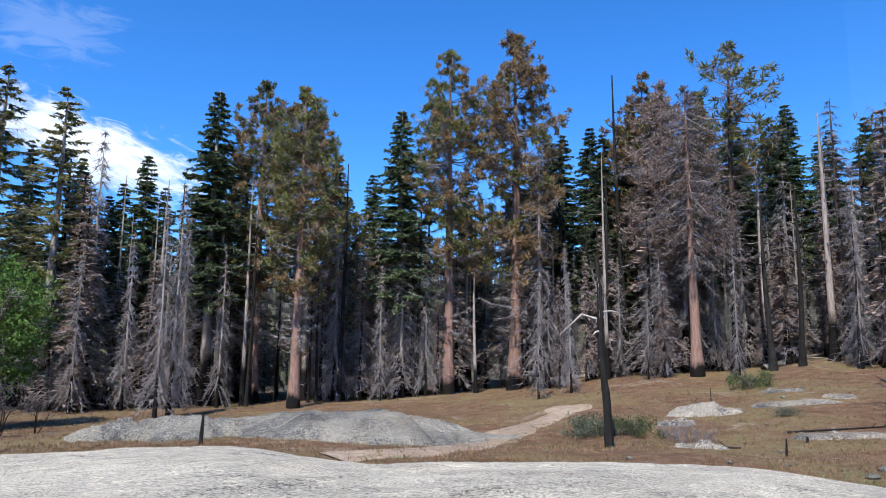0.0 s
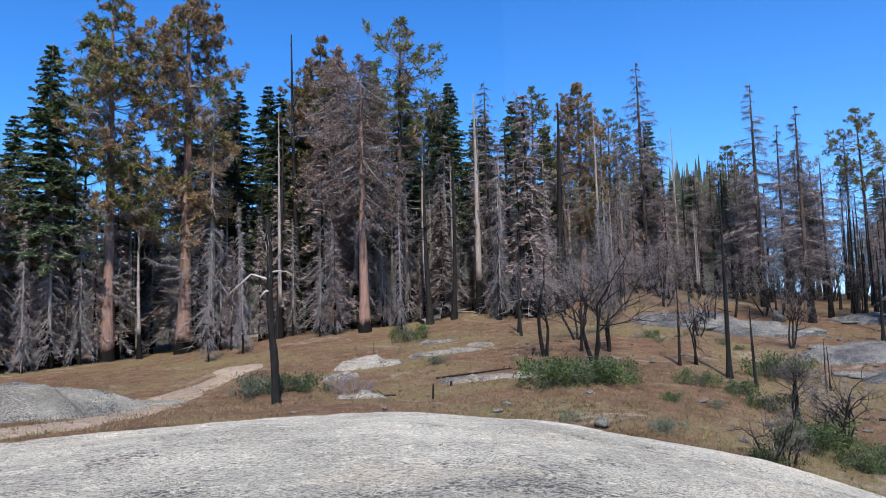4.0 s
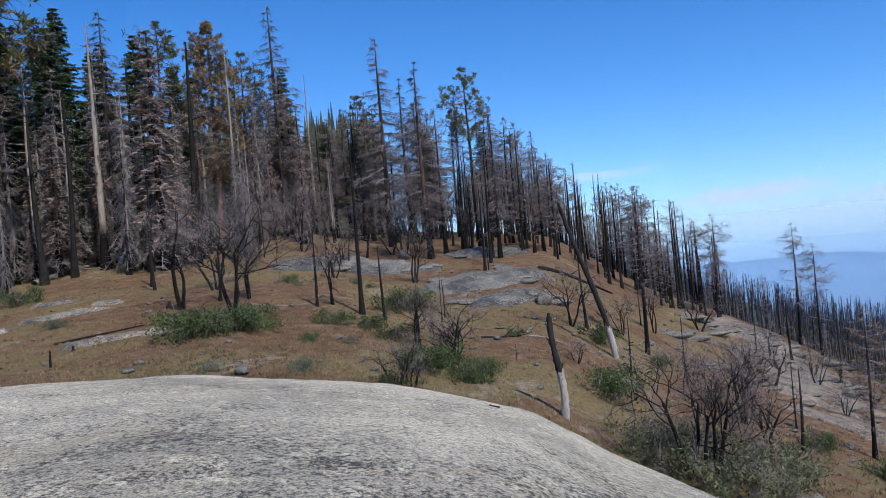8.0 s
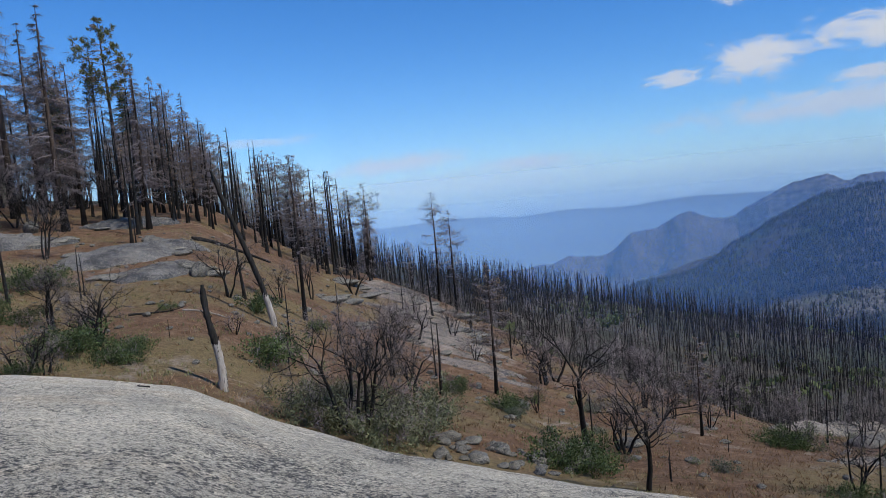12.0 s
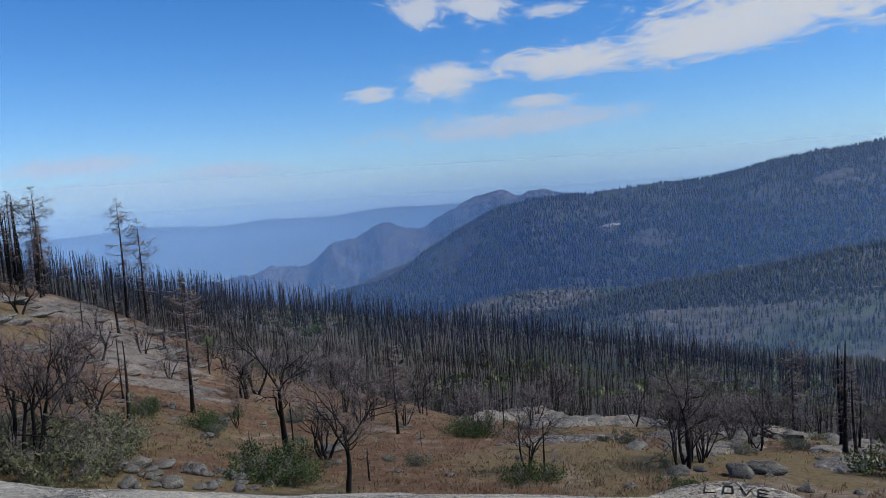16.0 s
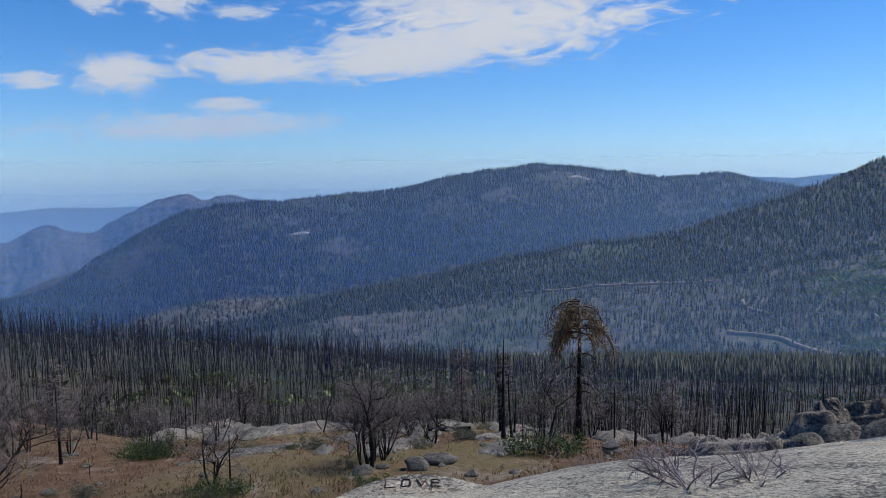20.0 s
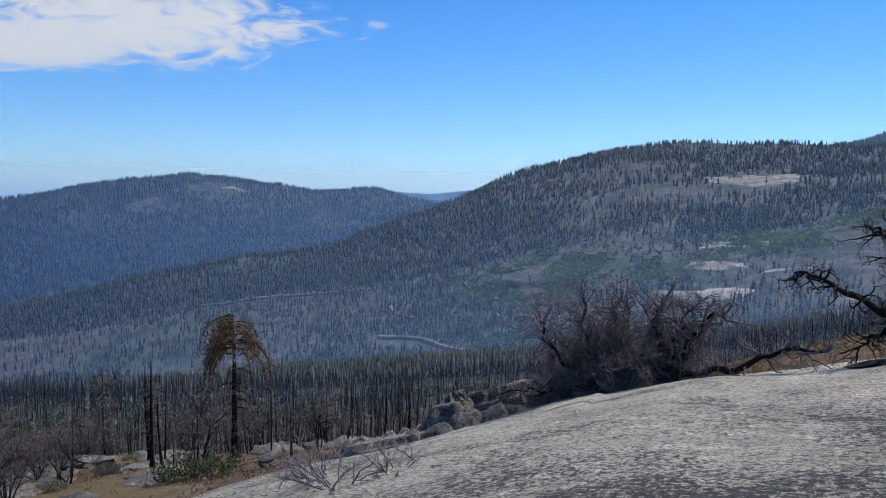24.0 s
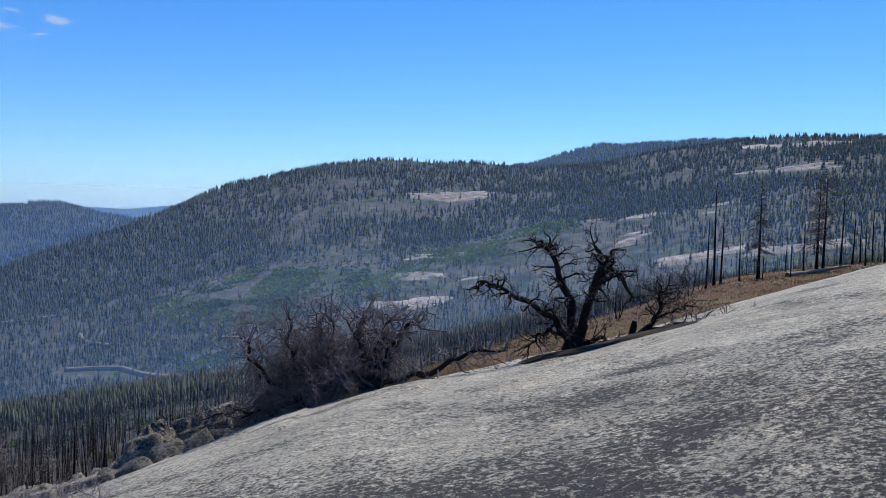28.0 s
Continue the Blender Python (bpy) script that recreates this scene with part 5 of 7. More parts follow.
# ---------------------------------------------------------------- the forest behind its edge
def fill_forest():
    rng = random.Random(5)
    for k in range(270):
        b = radians(rng.uniform(-58, 44))
        r = rng.uniform(60, 96)
        x, y = r * math.sin(b), r * math.cos(b)
        q = rng.random()
        if q < 0.24:
            plant("grey", x, y, rng.uniform(8, 15))
        elif q < 0.38:
            plant("pole", x, y, rng.uniform(9, 17), wide=1.2)
        elif q < 0.70:
            plant("grey_pole", x, y, rng.uniform(12, 19))
        elif q < 0.82:
            plant("rusty", x, y, rng.uniform(8, 14))
        else:
            plant("fir", x, y, rng.uniform(11, 17))
    for k in range(120):
        b = radians(rng.uniform(37, 70))
        r = rng.uniform(66, 100)
        x, y = r * math.sin(b), r * math.cos(b)
        q = rng.random()
        h = rng.uniform(8, 14) * (1.0 - 0.3 * (b > radians(60)))
        plant("dead_tall" if q < 0.25 else "fir" if q < 0.42 and b < radians(56) else "scorched" if q < 0.6 else "pole" if q < 0.85 else "twiggy", x, y, h * (0.6 if q > 0.85 else 1))
    for k in range(34):
        b = radians(rng.uniform(36, 60))
        r = rng.uniform(50, 74)
        plant(rng.choice(["one_stem", "twiggy", "post", "scorched"]), r * math.sin(b), r * math.cos(b), rng.uniform(2.8, 5.6))
    for k in range(80):
        b = radians(rng.uniform(57, 82))
        r = rng.uniform(62, 112)
        plant(rng.choice(["pole", "pole", "sparse_dead"]), r * math.sin(b), r * math.cos(b), rng.uniform(5.0, 9.5) * (0.65 if b > radians(67) else 1.0), wide=0.8)
    for k in range(110):
        b = radians(rng.uniform(54, 73))
        r = rng.uniform(54, 69)
        plant(rng.choice(["pole", "pole", "pole", "pole", "sparse_dead", "scorched"]), r * math.sin(b), r * math.cos(b), rng.uniform(4.0, 8.2))
    for k in range(90):
        b = radians(rng.uniform(-30, 36))
        r = rng.uniform(56, 64)
        plant(rng.choice(["pole", "grey_pole", "grey_pole", "pole", "grey", "rusty"]), r * math.sin(b), r * math.cos(b), rng.uniform(10, 19), wide=rng.uniform(0.8, 1.9))
    for k in range(36):
        b = radians(rng.uniform(15, 46))
        r = rng.uniform(54, 66)
        plant(rng.choice(["grey", "rusty", "grey_pole"]), r * math.sin(b), r * math.cos(b), rng.uniform(5, 10))
    for k in range(44):
        b = radians(rng.uniform(64, 100))
        r = rng.uniform(27, 50)
        plant(rng.choice(["twiggy", "twiggy", "post", "oak", "crook"]), r * math.sin(b), r * math.cos(b), rng.uniform(1.3, 2.8))
    for k in range(54):
        b = radians(rng.uniform(24, 130))
        r = rng.uniform(20.5, 42)
        if dome(r * math.sin(b), r * math.cos(b)) < land(r * math.sin(b), r * math.cos(b)):
            plant(rng.choice(["sage", "dry_bush", "bush", "thicket"]), r * math.sin(b), r * math.cos(b), rng.uniform(0.2, 0.5))
    for k in range(40):
        b = radians(rng.uniform(100, 146))
        r = rng.uniform(30, 50)
        plant(rng.choice(["twiggy", "twiggy", "post", "sparse_dead"]), r * math.sin(b), r * math.cos(b), rng.uniform(1.6, 3.4))
    for k in range(26):
        b = radians(rng.uniform(88, 138))
        r = rng.uniform(36, 50)
        plant(rng.choice(["twiggy", "twiggy", "post", "oak"]), r * math.sin(b), r * math.cos(b), rng.uniform(1.6, 2.8))


fill_forest()


# ---------------------------------------------------------------- far woods and grass, past counting
# bare patches on the hillsides: place, half length and width, turn, height
FAR_SLABS = [(96, -1000, 70, 30, -178, 4.0), (72, -1028, 42, 20, -176, 3.2), (79, -574, 22, 12, -188, 1.6), (73, -640, 26, 13, -186, 1.8), (-118, -500, 34, 16, -192, 2.0), (70, -511, 26, 13, -186, 1.6),
             (95, -513, 20, 9, -188, 1.2), (-420, -1110, 70, 36, -202, 4.2), (-350, -1120, 46, 24, -200, 3.2), (-308, -882, 46, 22, -198, 3.0), (-173, -478, 30, 14, -200, 1.6), (354, -328, 14, 9, -133, 1.0),
             (1736, -777, 30, 14, -114, 1.8), (1465, -1495, 34, 12, -135, 1.8)]

_q = random.Random(44)
FAR_SLABS += [(_q.uniform(-230, 130), _q.uniform(-720, -470), _w, _w * 0.5, -180 + _q.uniform(-25, 25), _w * 0.07) for _w in (14, 10, 17, 9, 12, 20, 8, 13, 11, 16, 9, 12, 15, 10)]


def heights(x, y):
    return np.array([land(a, b) for a, b in zip(x, y)])


def burnt_stand():
    """The black standing trunks on the slope across the gully."""
    rng = np.random.default_rng(8)
    g, tw, n = Geo(), Geo(), 25000
    b = np.radians(rng.uniform(58, 200, n))
    deg = np.degrees(b)
    near = np.interp(deg, [58, 84, 100, 165, 200], [98, 84, 54, 52, 90])
    far = np.interp(deg, [58, 112, 130, 200], [262, 262, 400, 400])
    r = near * (far / near) ** (rng.uniform(0, 1, n) ** 0.7)
    x, y = r * np.sin(b), r * np.cos(b)
    open_ground = np.clip(0.05 - 0.8 * fbm(x, y, 30.0, 3, 12), 0, 0.7)
    thin = rng.random(n) < 0.2 * np.clip((deg - 104) / 40, 0, 1) + open_ground * (r < 200) + 0.3 * (deg > 150)
    b, r, x, y = b[~thin], r[~thin], x[~thin], y[~thin]
    n = len(x)
    z = heights(x, y)
    h = np.where(rng.random(n) < 0.5, rng.uniform(1.2, 4.5, n), rng.uniform(3.5, 9.5, n)) * np.clip(0.66 + (r - 60) / 350, 0.66, 1.0)
    base = np.stack([x, y, z - 0.3], -1)
    tip = base + np.stack([rng.normal(size=n) * 0.055 * h, rng.normal(size=n) * 0.055 * h, h], -1)
    g.stakes(base, tip, (0.04 + 0.007 * h) * rng.uniform(0.7, 1.2, n) * np.clip(r / 150, 0.8, 1.3), rng, 0.35)
    # bare limbs along the trunks
    m = 12
    k = np.repeat(np.arange(n), m)
    f = rng.uniform(0.25, 1.0, n * m)
    p = base[k] + (tip - base)[k] * f[:, None]
    a = rng.uniform(0, 6.28, n * m)
    ln = (1.3 - f) * h[k] * rng.uniform(0.1, 0.34, n * m)
    tw.spikes(p, p + np.stack([np.cos(a) * ln, np.sin(a) * ln, rng.uniform(-0.6, 0.5, n * m) * ln], -1), 0.03 * np.clip(r[k] / 150, 0.7, 1.4), rng)
    tagged(new("burnt_woods", g.mesh("burnt_woods", M_CHAR)), "dense stand of charred black tree trunks across the gully", "forest", kind="stuff")
    tagged(new("burnt_limbs", tw.mesh("burnt_limbs", M_CHARTWIG)), "bare scorched limbs of the burnt trees across the gully", "forest", kind="stuff")
    # low green regrowth between the trunks
    n = 9000
    b, r = np.radians(rng.uniform(72, 170, n)), 60 * (380 / 60) ** rng.uniform(0, 1, n)
    x, y = r * np.sin(b), r * np.cos(b)
    keep = fbm(x, y, 34.0, 3, 77) + rng.normal(size=n) * 0.2 > 0.3
    brush("gully_regrowth", "patches of low green regrowth between the burnt trunks", x[keep], y[keep], (0.4, 1.3), rng)


def brush(name, label, x, y, tall, rng):
    """Low leafy clumps: a handful of broad blades each."""
    g = Geo()
    z, m = heights(x, y), 7
    k = np.repeat(np.arange(len(x)), m)
    h = rng.uniform(*tall, len(x))[k] * rng.uniform(0.6, 1.2, len(k))
    base = np.stack([x[k], y[k], z[k] - 0.1], -1) + rng.normal(size=(len(k), 3)) * np.array([1, 1, 0.1]) * h[:, None] * 0.55
    tip = base + np.stack([rng.normal(size=len(k)) * 0.6, rng.normal(size=len(k)) * 0.6, np.ones(len(k))], -1) * h[:, None]
    g.blades(base, tip, h * 0.42, rng)
    tagged(new(name, g.mesh(name, M_REGROWTH)), label, "bushes", kind="stuff")


def far_woods(name, label, mat, n, span, out, seed, tall, width, patch, trunk=False):
    """Small spired trees over the distant hills, in uneven stands."""
    rng = np.random.default_rng(seed)
    g = Geo()
    b = np.radians(rng.uniform(*span, n))
    r = out[0] * (out[1] / out[0]) ** rng.uniform(0, 1, n)
    x, y = r * np.sin(b), r * np.cos(b)
    keep = fbm(x, y, 190.0, 4, seed) + rng.normal(size=n) * 0.3 > patch
    for sx, sy, sa, sb, st, sh in FAR_SLABS:
        d = np.hypot((x - sx) * math.cos(radians(st)) + (y - sy) * math.sin(radians(st)), ((y - sy) * math.cos(radians(st)) - (x - sx) * math.sin(radians(st))) * sa / sb)
        back = math.hypot(sx, sy) - np.hypot(x, y)
        side = np.abs(np.arctan2(x, y) - math.atan2(sx, sy)) * math.hypot(sx, sy)
        keep &= ((d > sa * 0.9) | (rng.random(len(x)) < 0.3)) & ~((back > 0) & (back < 60) & (side < sa * 0.7) & (rng.random(len(x)) < 0.6))
    if trunk or out[0] < 1400 and span[0] > 0:
        glade = np.clip(0.45 + 0.7 * fbm(x, y, 85.0, 3, 91), 0, 0.85) * np.clip((np.degrees(b) - 152) / 10, 0.25, 1) * (r < 1120)
        keep &= rng.random(n) > glade * (0.5 if trunk else 1.0)
    if out[0] < 700 and span[0] > 0:
        for px, py in ROAD:
            back = math.hypot(px, py) - r
            side = np.abs(b - math.atan2(px, py)) * r
            keep &= ~((back > -5) & (back < 24) & (side < 4.5)) | (rng.random(n) < 0.15)
    for px, py, pr in REGROWTH:
        keep &= (np.hypot(x - px, y - py) > pr * 0.8) | (rng.random(len(x)) < (0.6 if trunk else 0.3))
    x, y, r = x[keep], y[keep], r[keep]
    n = len(x)
    z = heights(x, y)
    h = (tall[0] + (tall[1] - tall[0]) * rng.uniform(0, 1, n) ** 1.6) * np.clip(r / 950, 0.72 if r.min() > 250 else 1.0, 1.0)
    base = np.stack([x, y, z - 0.5], -1)
    if trunk:
        tip = base + np.stack([rng.normal(size=n) * 0.2, rng.normal(size=n) * 0.2, h], -1)
        g.stakes(base, tip, h * width, rng, 0.3)
        k = np.repeat(np.arange(n), 3)
        f = rng.uniform(0.35, 0.95, 3 * n)
        p, a, ln = base[k] + (tip - base)[k] * f[:, None], rng.uniform(0, 6.28, 3 * n), (1.1 - f) * h[k] * 0.2
        g.spikes(p, p + np.stack([np.cos(a) * ln, np.sin(a) * ln, rng.uniform(-0.4, 0.4, 3 * n) * ln], -1), 0.008 * h[k], rng)
    else:
        for f0, f1, wd in ((0.0, 0.62, 1.0), (0.38, 1.0, 0.62)):
            up = np.zeros((n, 3))
            up[:, 2] = h
            g.spikes(base + up * f0, base + up * f1 + rng.normal(size=(n, 3)) * 0.1, h * width * wd * rng.uniform(0.7, 1.25, n), rng)
    tagged(new(name, g.mesh(name, mat)), label, "forest", kind="stuff")


# the road's line across the hillside
ROAD = [(280, -424), (270, -424.2), (260, -424.5), (250, -424), (241, -423), (231, -417), (222, -411), (214, -407), (206, -404), (195, -402), (185, -400.5), (176, -402), (167, -404), (156, -407), (146, -410)]
# green regrowth on the hillside: place and reach
REGROWTH = [(250, -570, 55), (240, -620, 50), (200, -590, 60), (185, -515, 45), (225, -545, 50), (60, -640, 45), (20, -640, 40), (115, -570, 45), (190, -425, 35), (-20, -700, 50), (160, -480, 30)]


def hillside_regrowth():
    rng = np.random.default_rng(83)
    xs, ys = [], []
    for px, py, pr in REGROWTH:
        n = int(pr * pr * 0.45)
        a, q = rng.uniform(0, 6.28, n), pr * rng.normal(size=n) * 0.55
        xs.append(px + q * np.cos(a)), ys.append(py + q * np.sin(a))
    x, y = np.concatenate(xs), np.concatenate(ys)
    keep = fbm(x, y, 22.0, 3, 5) > -0.25
    brush("hillside_regrowth", "bright green patches of regrowth on the burnt hillside", x[keep], y[keep], (0.8, 2.6), rng)


burnt_stand()
far_woods("forest_depth", "dark conifers deep in the forest", M_DARKNEEDLE, 15000, (-75, 48), (98, 210), 39, (10, 19), 0.11, -9)
far_woods("far_woods", "dense dark conifer woods over the far hill", M_DARKNEEDLE, 84000, (84, 210), (1500, 2450), 41, (6, 16), 0.27, -0.75)
far_woods("hill_woods", "dark green conifers in stands on the hill", M_DARKNEEDLE, 62000, (84, 225), (700, 1500), 42, (5, 12), 0.25, -0.7)
far_woods("hillside_woods", "mixed living and burnt trees on the hillside", M_DARKNEEDLE, 74000, (92, 232), (290, 900), 43, (5, 12.5), 0.17, -0.4)
far_woods("burnt_hillside_woods", "grey burnt tree trunks covering the hillside", M_FARTRUNK, 36000, (92, 232), (280, 1100), 47, (6, 13), 0.012, -0.8, True)
hillside_regrowth()


def meadow_grass(name, label, mat, n, seed, patch, tall):
    rng = np.random.default_rng(seed)
    g = Geo()
    b = np.radians(rng.uniform(-45, 212, n))
    rim = np.interp(np.degrees((b + np.pi) % (2 * np.pi) - np.pi), BEAR, RIM_R)
    r = rim * 1.03 + (62 - rim) * rng.uniform(0, 1, n) ** 1.5
    x, y = r * np.sin(b), r * np.cos(b)
    keep = fbm(x, y, 6.0, 3, seed) + rng.normal(size=n) * 0.3 > patch
    x, y = x[keep], y[keep]
    z = heights(x, y)
    on = np.array([dome(p, q) for p, q in zip(x, y)]) < z + 0.02
    x, y, z = x[on], y[on], z[on]
    m = 7
    k = np.repeat(np.arange(len(x)), m)
    nn = len(k)
    base = np.stack([x[k] + rng.normal(size=nn) * 0.07, y[k] + rng.normal(size=nn) * 0.07, z[k] - 0.02], -1)
    h = rng.uniform(*tall, nn)
    tip = base + np.stack([rng.normal(size=nn) * 0.45, rng.normal(size=nn) * 0.45, np.ones(nn)], -1) * h[:, None]
    g.blades(base, tip, 0.007 + 0.008 * rng.random(nn), rng)
    tagged(new(name, g.mesh(name, mat)), label, "grass", kind="stuff")


meadow_grass("dry_grass", "low dry reddish-brown grass over the slope", M_GRASS, 34000, 51, -0.5, (0.04, 0.15))
meadow_grass("green_grass", "sparse greenish grass in drifts on the slope", M_GRASSG, 16000, 53, 0.0, (0.05, 0.17))

# ---------------------------------------------------------------- rocks
def slab(name, label, x, y, a, b, turn, high, seed, mat=None, base=land, steps=5, rings=26, kind="", bulge=2.2, rag=0.22):
    """A low outcrop lying on the slope: an uneven outline, sheeted in broken steps, its edges running into the soil."""
    n = 110 if rings > 12 else 48
    ang = np.linspace(0, 2 * np.pi, n, endpoint=False)
    q = np.concatenate([[0.0], np.linspace(0.06, 1.04, rings)])
    out = 1 + rag * lattice(3 + 1.6 * np.cos(ang), 5 + 1.6 * np.sin(ang), seed) + 0.10 * lattice(5 * np.cos(ang), 5 * np.sin(ang), seed + 4)
    u, v = (q[None] * out[:, None] * np.cos(ang)[:, None]) * a, (q[None] * out[:, None] * np.sin(ang)[:, None]) * b
    c, s = math.cos(radians(turn)), math.sin(radians(turn))
    px, py = x + u * c - v * s, y + u * s + v * c
    ground = np.array([[base(p, w) for p, w in zip(r0, r1)] for r0, r1 in zip(px, py)])
    size = min(a, b)
    lift = high * (1 - q[None] ** (bulge * 1.6)) * (0.75 + 0.3 * fbm(px, py, size * 1.3, 2, seed + 40)) * (1 + 0.22 * fbm(px, py, size * 0.9, 2, seed + 9))
    lift = lift + 0.1 * high * fbm(px, py, size * 0.35, 4, seed + 3) * (q[None] < 0.98)
    if steps:
        t = lift / high * steps
        lift = high / steps * (np.floor(t) + np.clip((t % 1.0) * 4 - 2.2, 0, 1)) * 0.75 + 0.25 * lift
    else:
        # a smooth hump, scored by long cracks
        crack = np.abs(lattice((px * 0.8 + py * 0.5) / size * 1.3, (py * 0.9 - px * 0.3) / size * 0.45, seed + 70))
        lift = lift - 0.16 * high * np.clip(1 - crack / 0.05, 0, 1) * (q[None] < 0.95)
    z = ground + np.where(q[None] > 0.99, -0.25 * high, np.maximum(lift, 0.004)) 
    g = Geo()
    i, j = np.meshgrid(np.arange(n), np.arange(len(q) - 1), indexing="ij")
    k, k2 = i * len(q) + j, ((i + 1) % n) * len(q) + j
    g.add(np.stack([px, py, z], -1).reshape(-1, 3), np.stack([k, k + 1, k2 + 1, k2], -1).reshape(-1, 4))
    ob = new(name, g.mesh(name, mat or M_ROCK, True))
    return tagged(ob, label, "rock", "rock outcrops", kind)


def stone_mesh(seed, sharp=0.5):
    bm = bmesh.new()
    bmesh.ops.create_icosphere(bm, subdivisions=3, radius=0.5)
    off = Vector((seed * 3.1, seed * 1.7, 0))
    for w in bm.verts:
        d = w.co.normalized()
        r = 0.5 + 0.16 * noise.noise(d * 1.1 + off) + 0.09 * noise.noise(d * 2.6 + off) + 0.03 * noise.noise(d * 7 + off)
        w.co = d * r
        # flat broken faces
        for f in range(5):
            nrm = Vector((math.sin(f * 2.4 + seed), math.cos(f * 1.9 + seed * 2), math.sin(f * 1.3 + seed * 3) * 0.7)).normalized()
            over = w.co.dot(nrm) - 0.40
            if over > 0:
                w.co -= nrm * over * sharp * 1.4
    me = bpy.data.meshes.new("stone")
    bm.to_mesh(me)
    bm.free()
    for p in me.polygons:
        p.use_smooth = True
    me.materials.append(M_ROCK)
    return me


STONES = [stone_mesh(k) for k in range(6)]


def stone(name, label, x, y, w, d, h, turn=0.0, k=0, group="", base=None, sink=0.25):
    ob = new(name, STONES[k % 6])
    z = (stand(x, y) if base is None else base) + h * (0.5 - sink)
    ob.matrix_basis = Matrix.LocRotScale((x, y, z), Euler((0, 0, radians(turn))), (w, d, h))
    return tagged(ob, label, "rock", group)


# the low whaleback before the forest
slab("granite_outcrop", "long low grey granite whaleback before the forest", -4.5, 31.0, 6.0, 3.8, -5, 1.15, 11, M_HUMP, land, 0, 44, "", 2.3, 0.08)
slab("granite_outcrop", "low tail of the granite whaleback beside the footpath", 0.9, 32.9, 2.6, 1.2, -8, 0.4, 20, M_HUMP, land, 3, 26, "", 1.6, 0.2)
slab("granite_outcrop", "rounded grey granite hump split by a crack", -10.4, 29.6, 1.9, 2.4, 12, 0.85, 12, M_HUMP, land, 0, 36, "", 2.2, 0.1)
slab("granite_outcrop", "weathered striped granite ledge at the forest's foot", -12.6, 29.4, 2.3, 1.4, 20, 0.66, 13, M_HUMP, land, 5, 26, "", 2.2)
slab("rock_slab", "flat pale rock flush with the soil", 12.2, 36.4, 1.5, 1.1, 10, 0.55, 14, M_PALE)
# ledges on the rise
slab("granite_ledge", "broken grey granite ledge under burnt trees", 33.5, 34.2, 4.6, 2.0, -36, 0.9, 15, M_LEDGE, land, 4)
slab("granite_ledge", "broken grey granite ledge with an overhanging lip", 36.8, 32.2, 2.8, 1.6, -46, 0.8, 16, M_LEDGE, land, 4)
slab("granite_ledge", "sloping cracked granite slab on the hillside", 34.4, 24.2, 3.3, 2.2, -44, 0.6, 17, M_LEDGE, land, 6)
slab("granite_ledge", "low tilted granite slab beside boulders", 31.2, 19.9, 2.6, 1.5, -46, 0.5, 18, M_LEDGE, land, 5)
slab("granite_ledge", "pale granite ledge beneath tall dead trees", 44.9, 30.4, 3.2, 1.4, -50, 0.6, 19, M_LEDGE)
slab("granite_ledge", "small cracked ledge on the rise", 37.2, 22.9, 2.2, 1.1, -50, 0.55, 24, M_LEDGE, land, 5)
for _k, (_x, _y, _a, _b) in enumerate([(10.4, 33.5, 1.0, 0.5), (13.2, 36.0, 1.1, 0.7), (17.1, 36.7, 2.0, 0.6), (14.5, 27.5, 1.9, 0.8), (15.9, 25.6, 0.9, 0.45),
                                       (9.2, 27.2, 1.0, 0.3), (18.8, 41.5, 1.3, 0.6), (19.8, 37.5, 0.9, 0.5)]):
    slab("rock_slab", "pale flat granite rock in the dry grass", _x, _y, _a, _b, -8 * _k, 0.28 + 0.1 * (_k == 1), 21 + _k, M_PALE, land, 2, 12)
# the bare slabs of the far slope and the shelf below
def slope_sheets():
    """Rows of low broken granite sheets that break through the burnt slope, lying along its fall."""
    rng = random.Random(12)
    for k in range(58):
        f, w = rng.uniform(0, 1), rng.gauss(0, 1)
        x, y = 54.5 - 19.0 * f + 0.9 * w, 15.0 - 8.6 * f + 1.9 * w
        a = rng.uniform(0.7, 2.6)
        slab("rock_slab", "low broken sheet of pinkish-grey granite on the burnt slope", x, y, a, a * rng.uniform(0.22, 0.4), -68 + rng.gauss(0, 10), rng.uniform(0.1, 0.28), 131 + k, M_SHEET, land, 3, 9, "", 2.0, 0.5)


slope_sheets()
for _k, (_x, _y, _a, _b, _t, _h) in enumerate([(36.0, -11.0, 3.6, 1.5, -72, 0.7), (33.5, -15.5, 4.2, 1.6, -66, 0.6), (27.5, -15.5, 2.6, 1.2, -60, 0.35), (29.0, -21.5, 3.4, 1.5, -52, 0.6),
                                               (25.0, -22.5, 2.6, 1.2, -50, 0.5), (23.5, -27.0, 4.0, 1.5, -42, 0.7), (20.0, -28.5, 2.6, 1.3, -36, 0.6), (21.0, -13.5, 2.4, 1.0, -60, 0.3),
                                               (24.5, -9.0, 2.6, 0.9, -70, 0.25), (18.0, -15.5, 2.0, 0.9, -55, 0.3), (21.5, -18.0, 2.2, 0.9, -55, 0.3), (15.0, -22.5, 2.4, 1.0, -35, 0.5)]):
    slab("rock_shelf", "bleached granite shelf broken into sheets", _x, _y, _a, _b * 0.8, _t, _h * 0.85, 41 + _k, M_PALE, land, 6, 22, "", 2.2, 0.4)
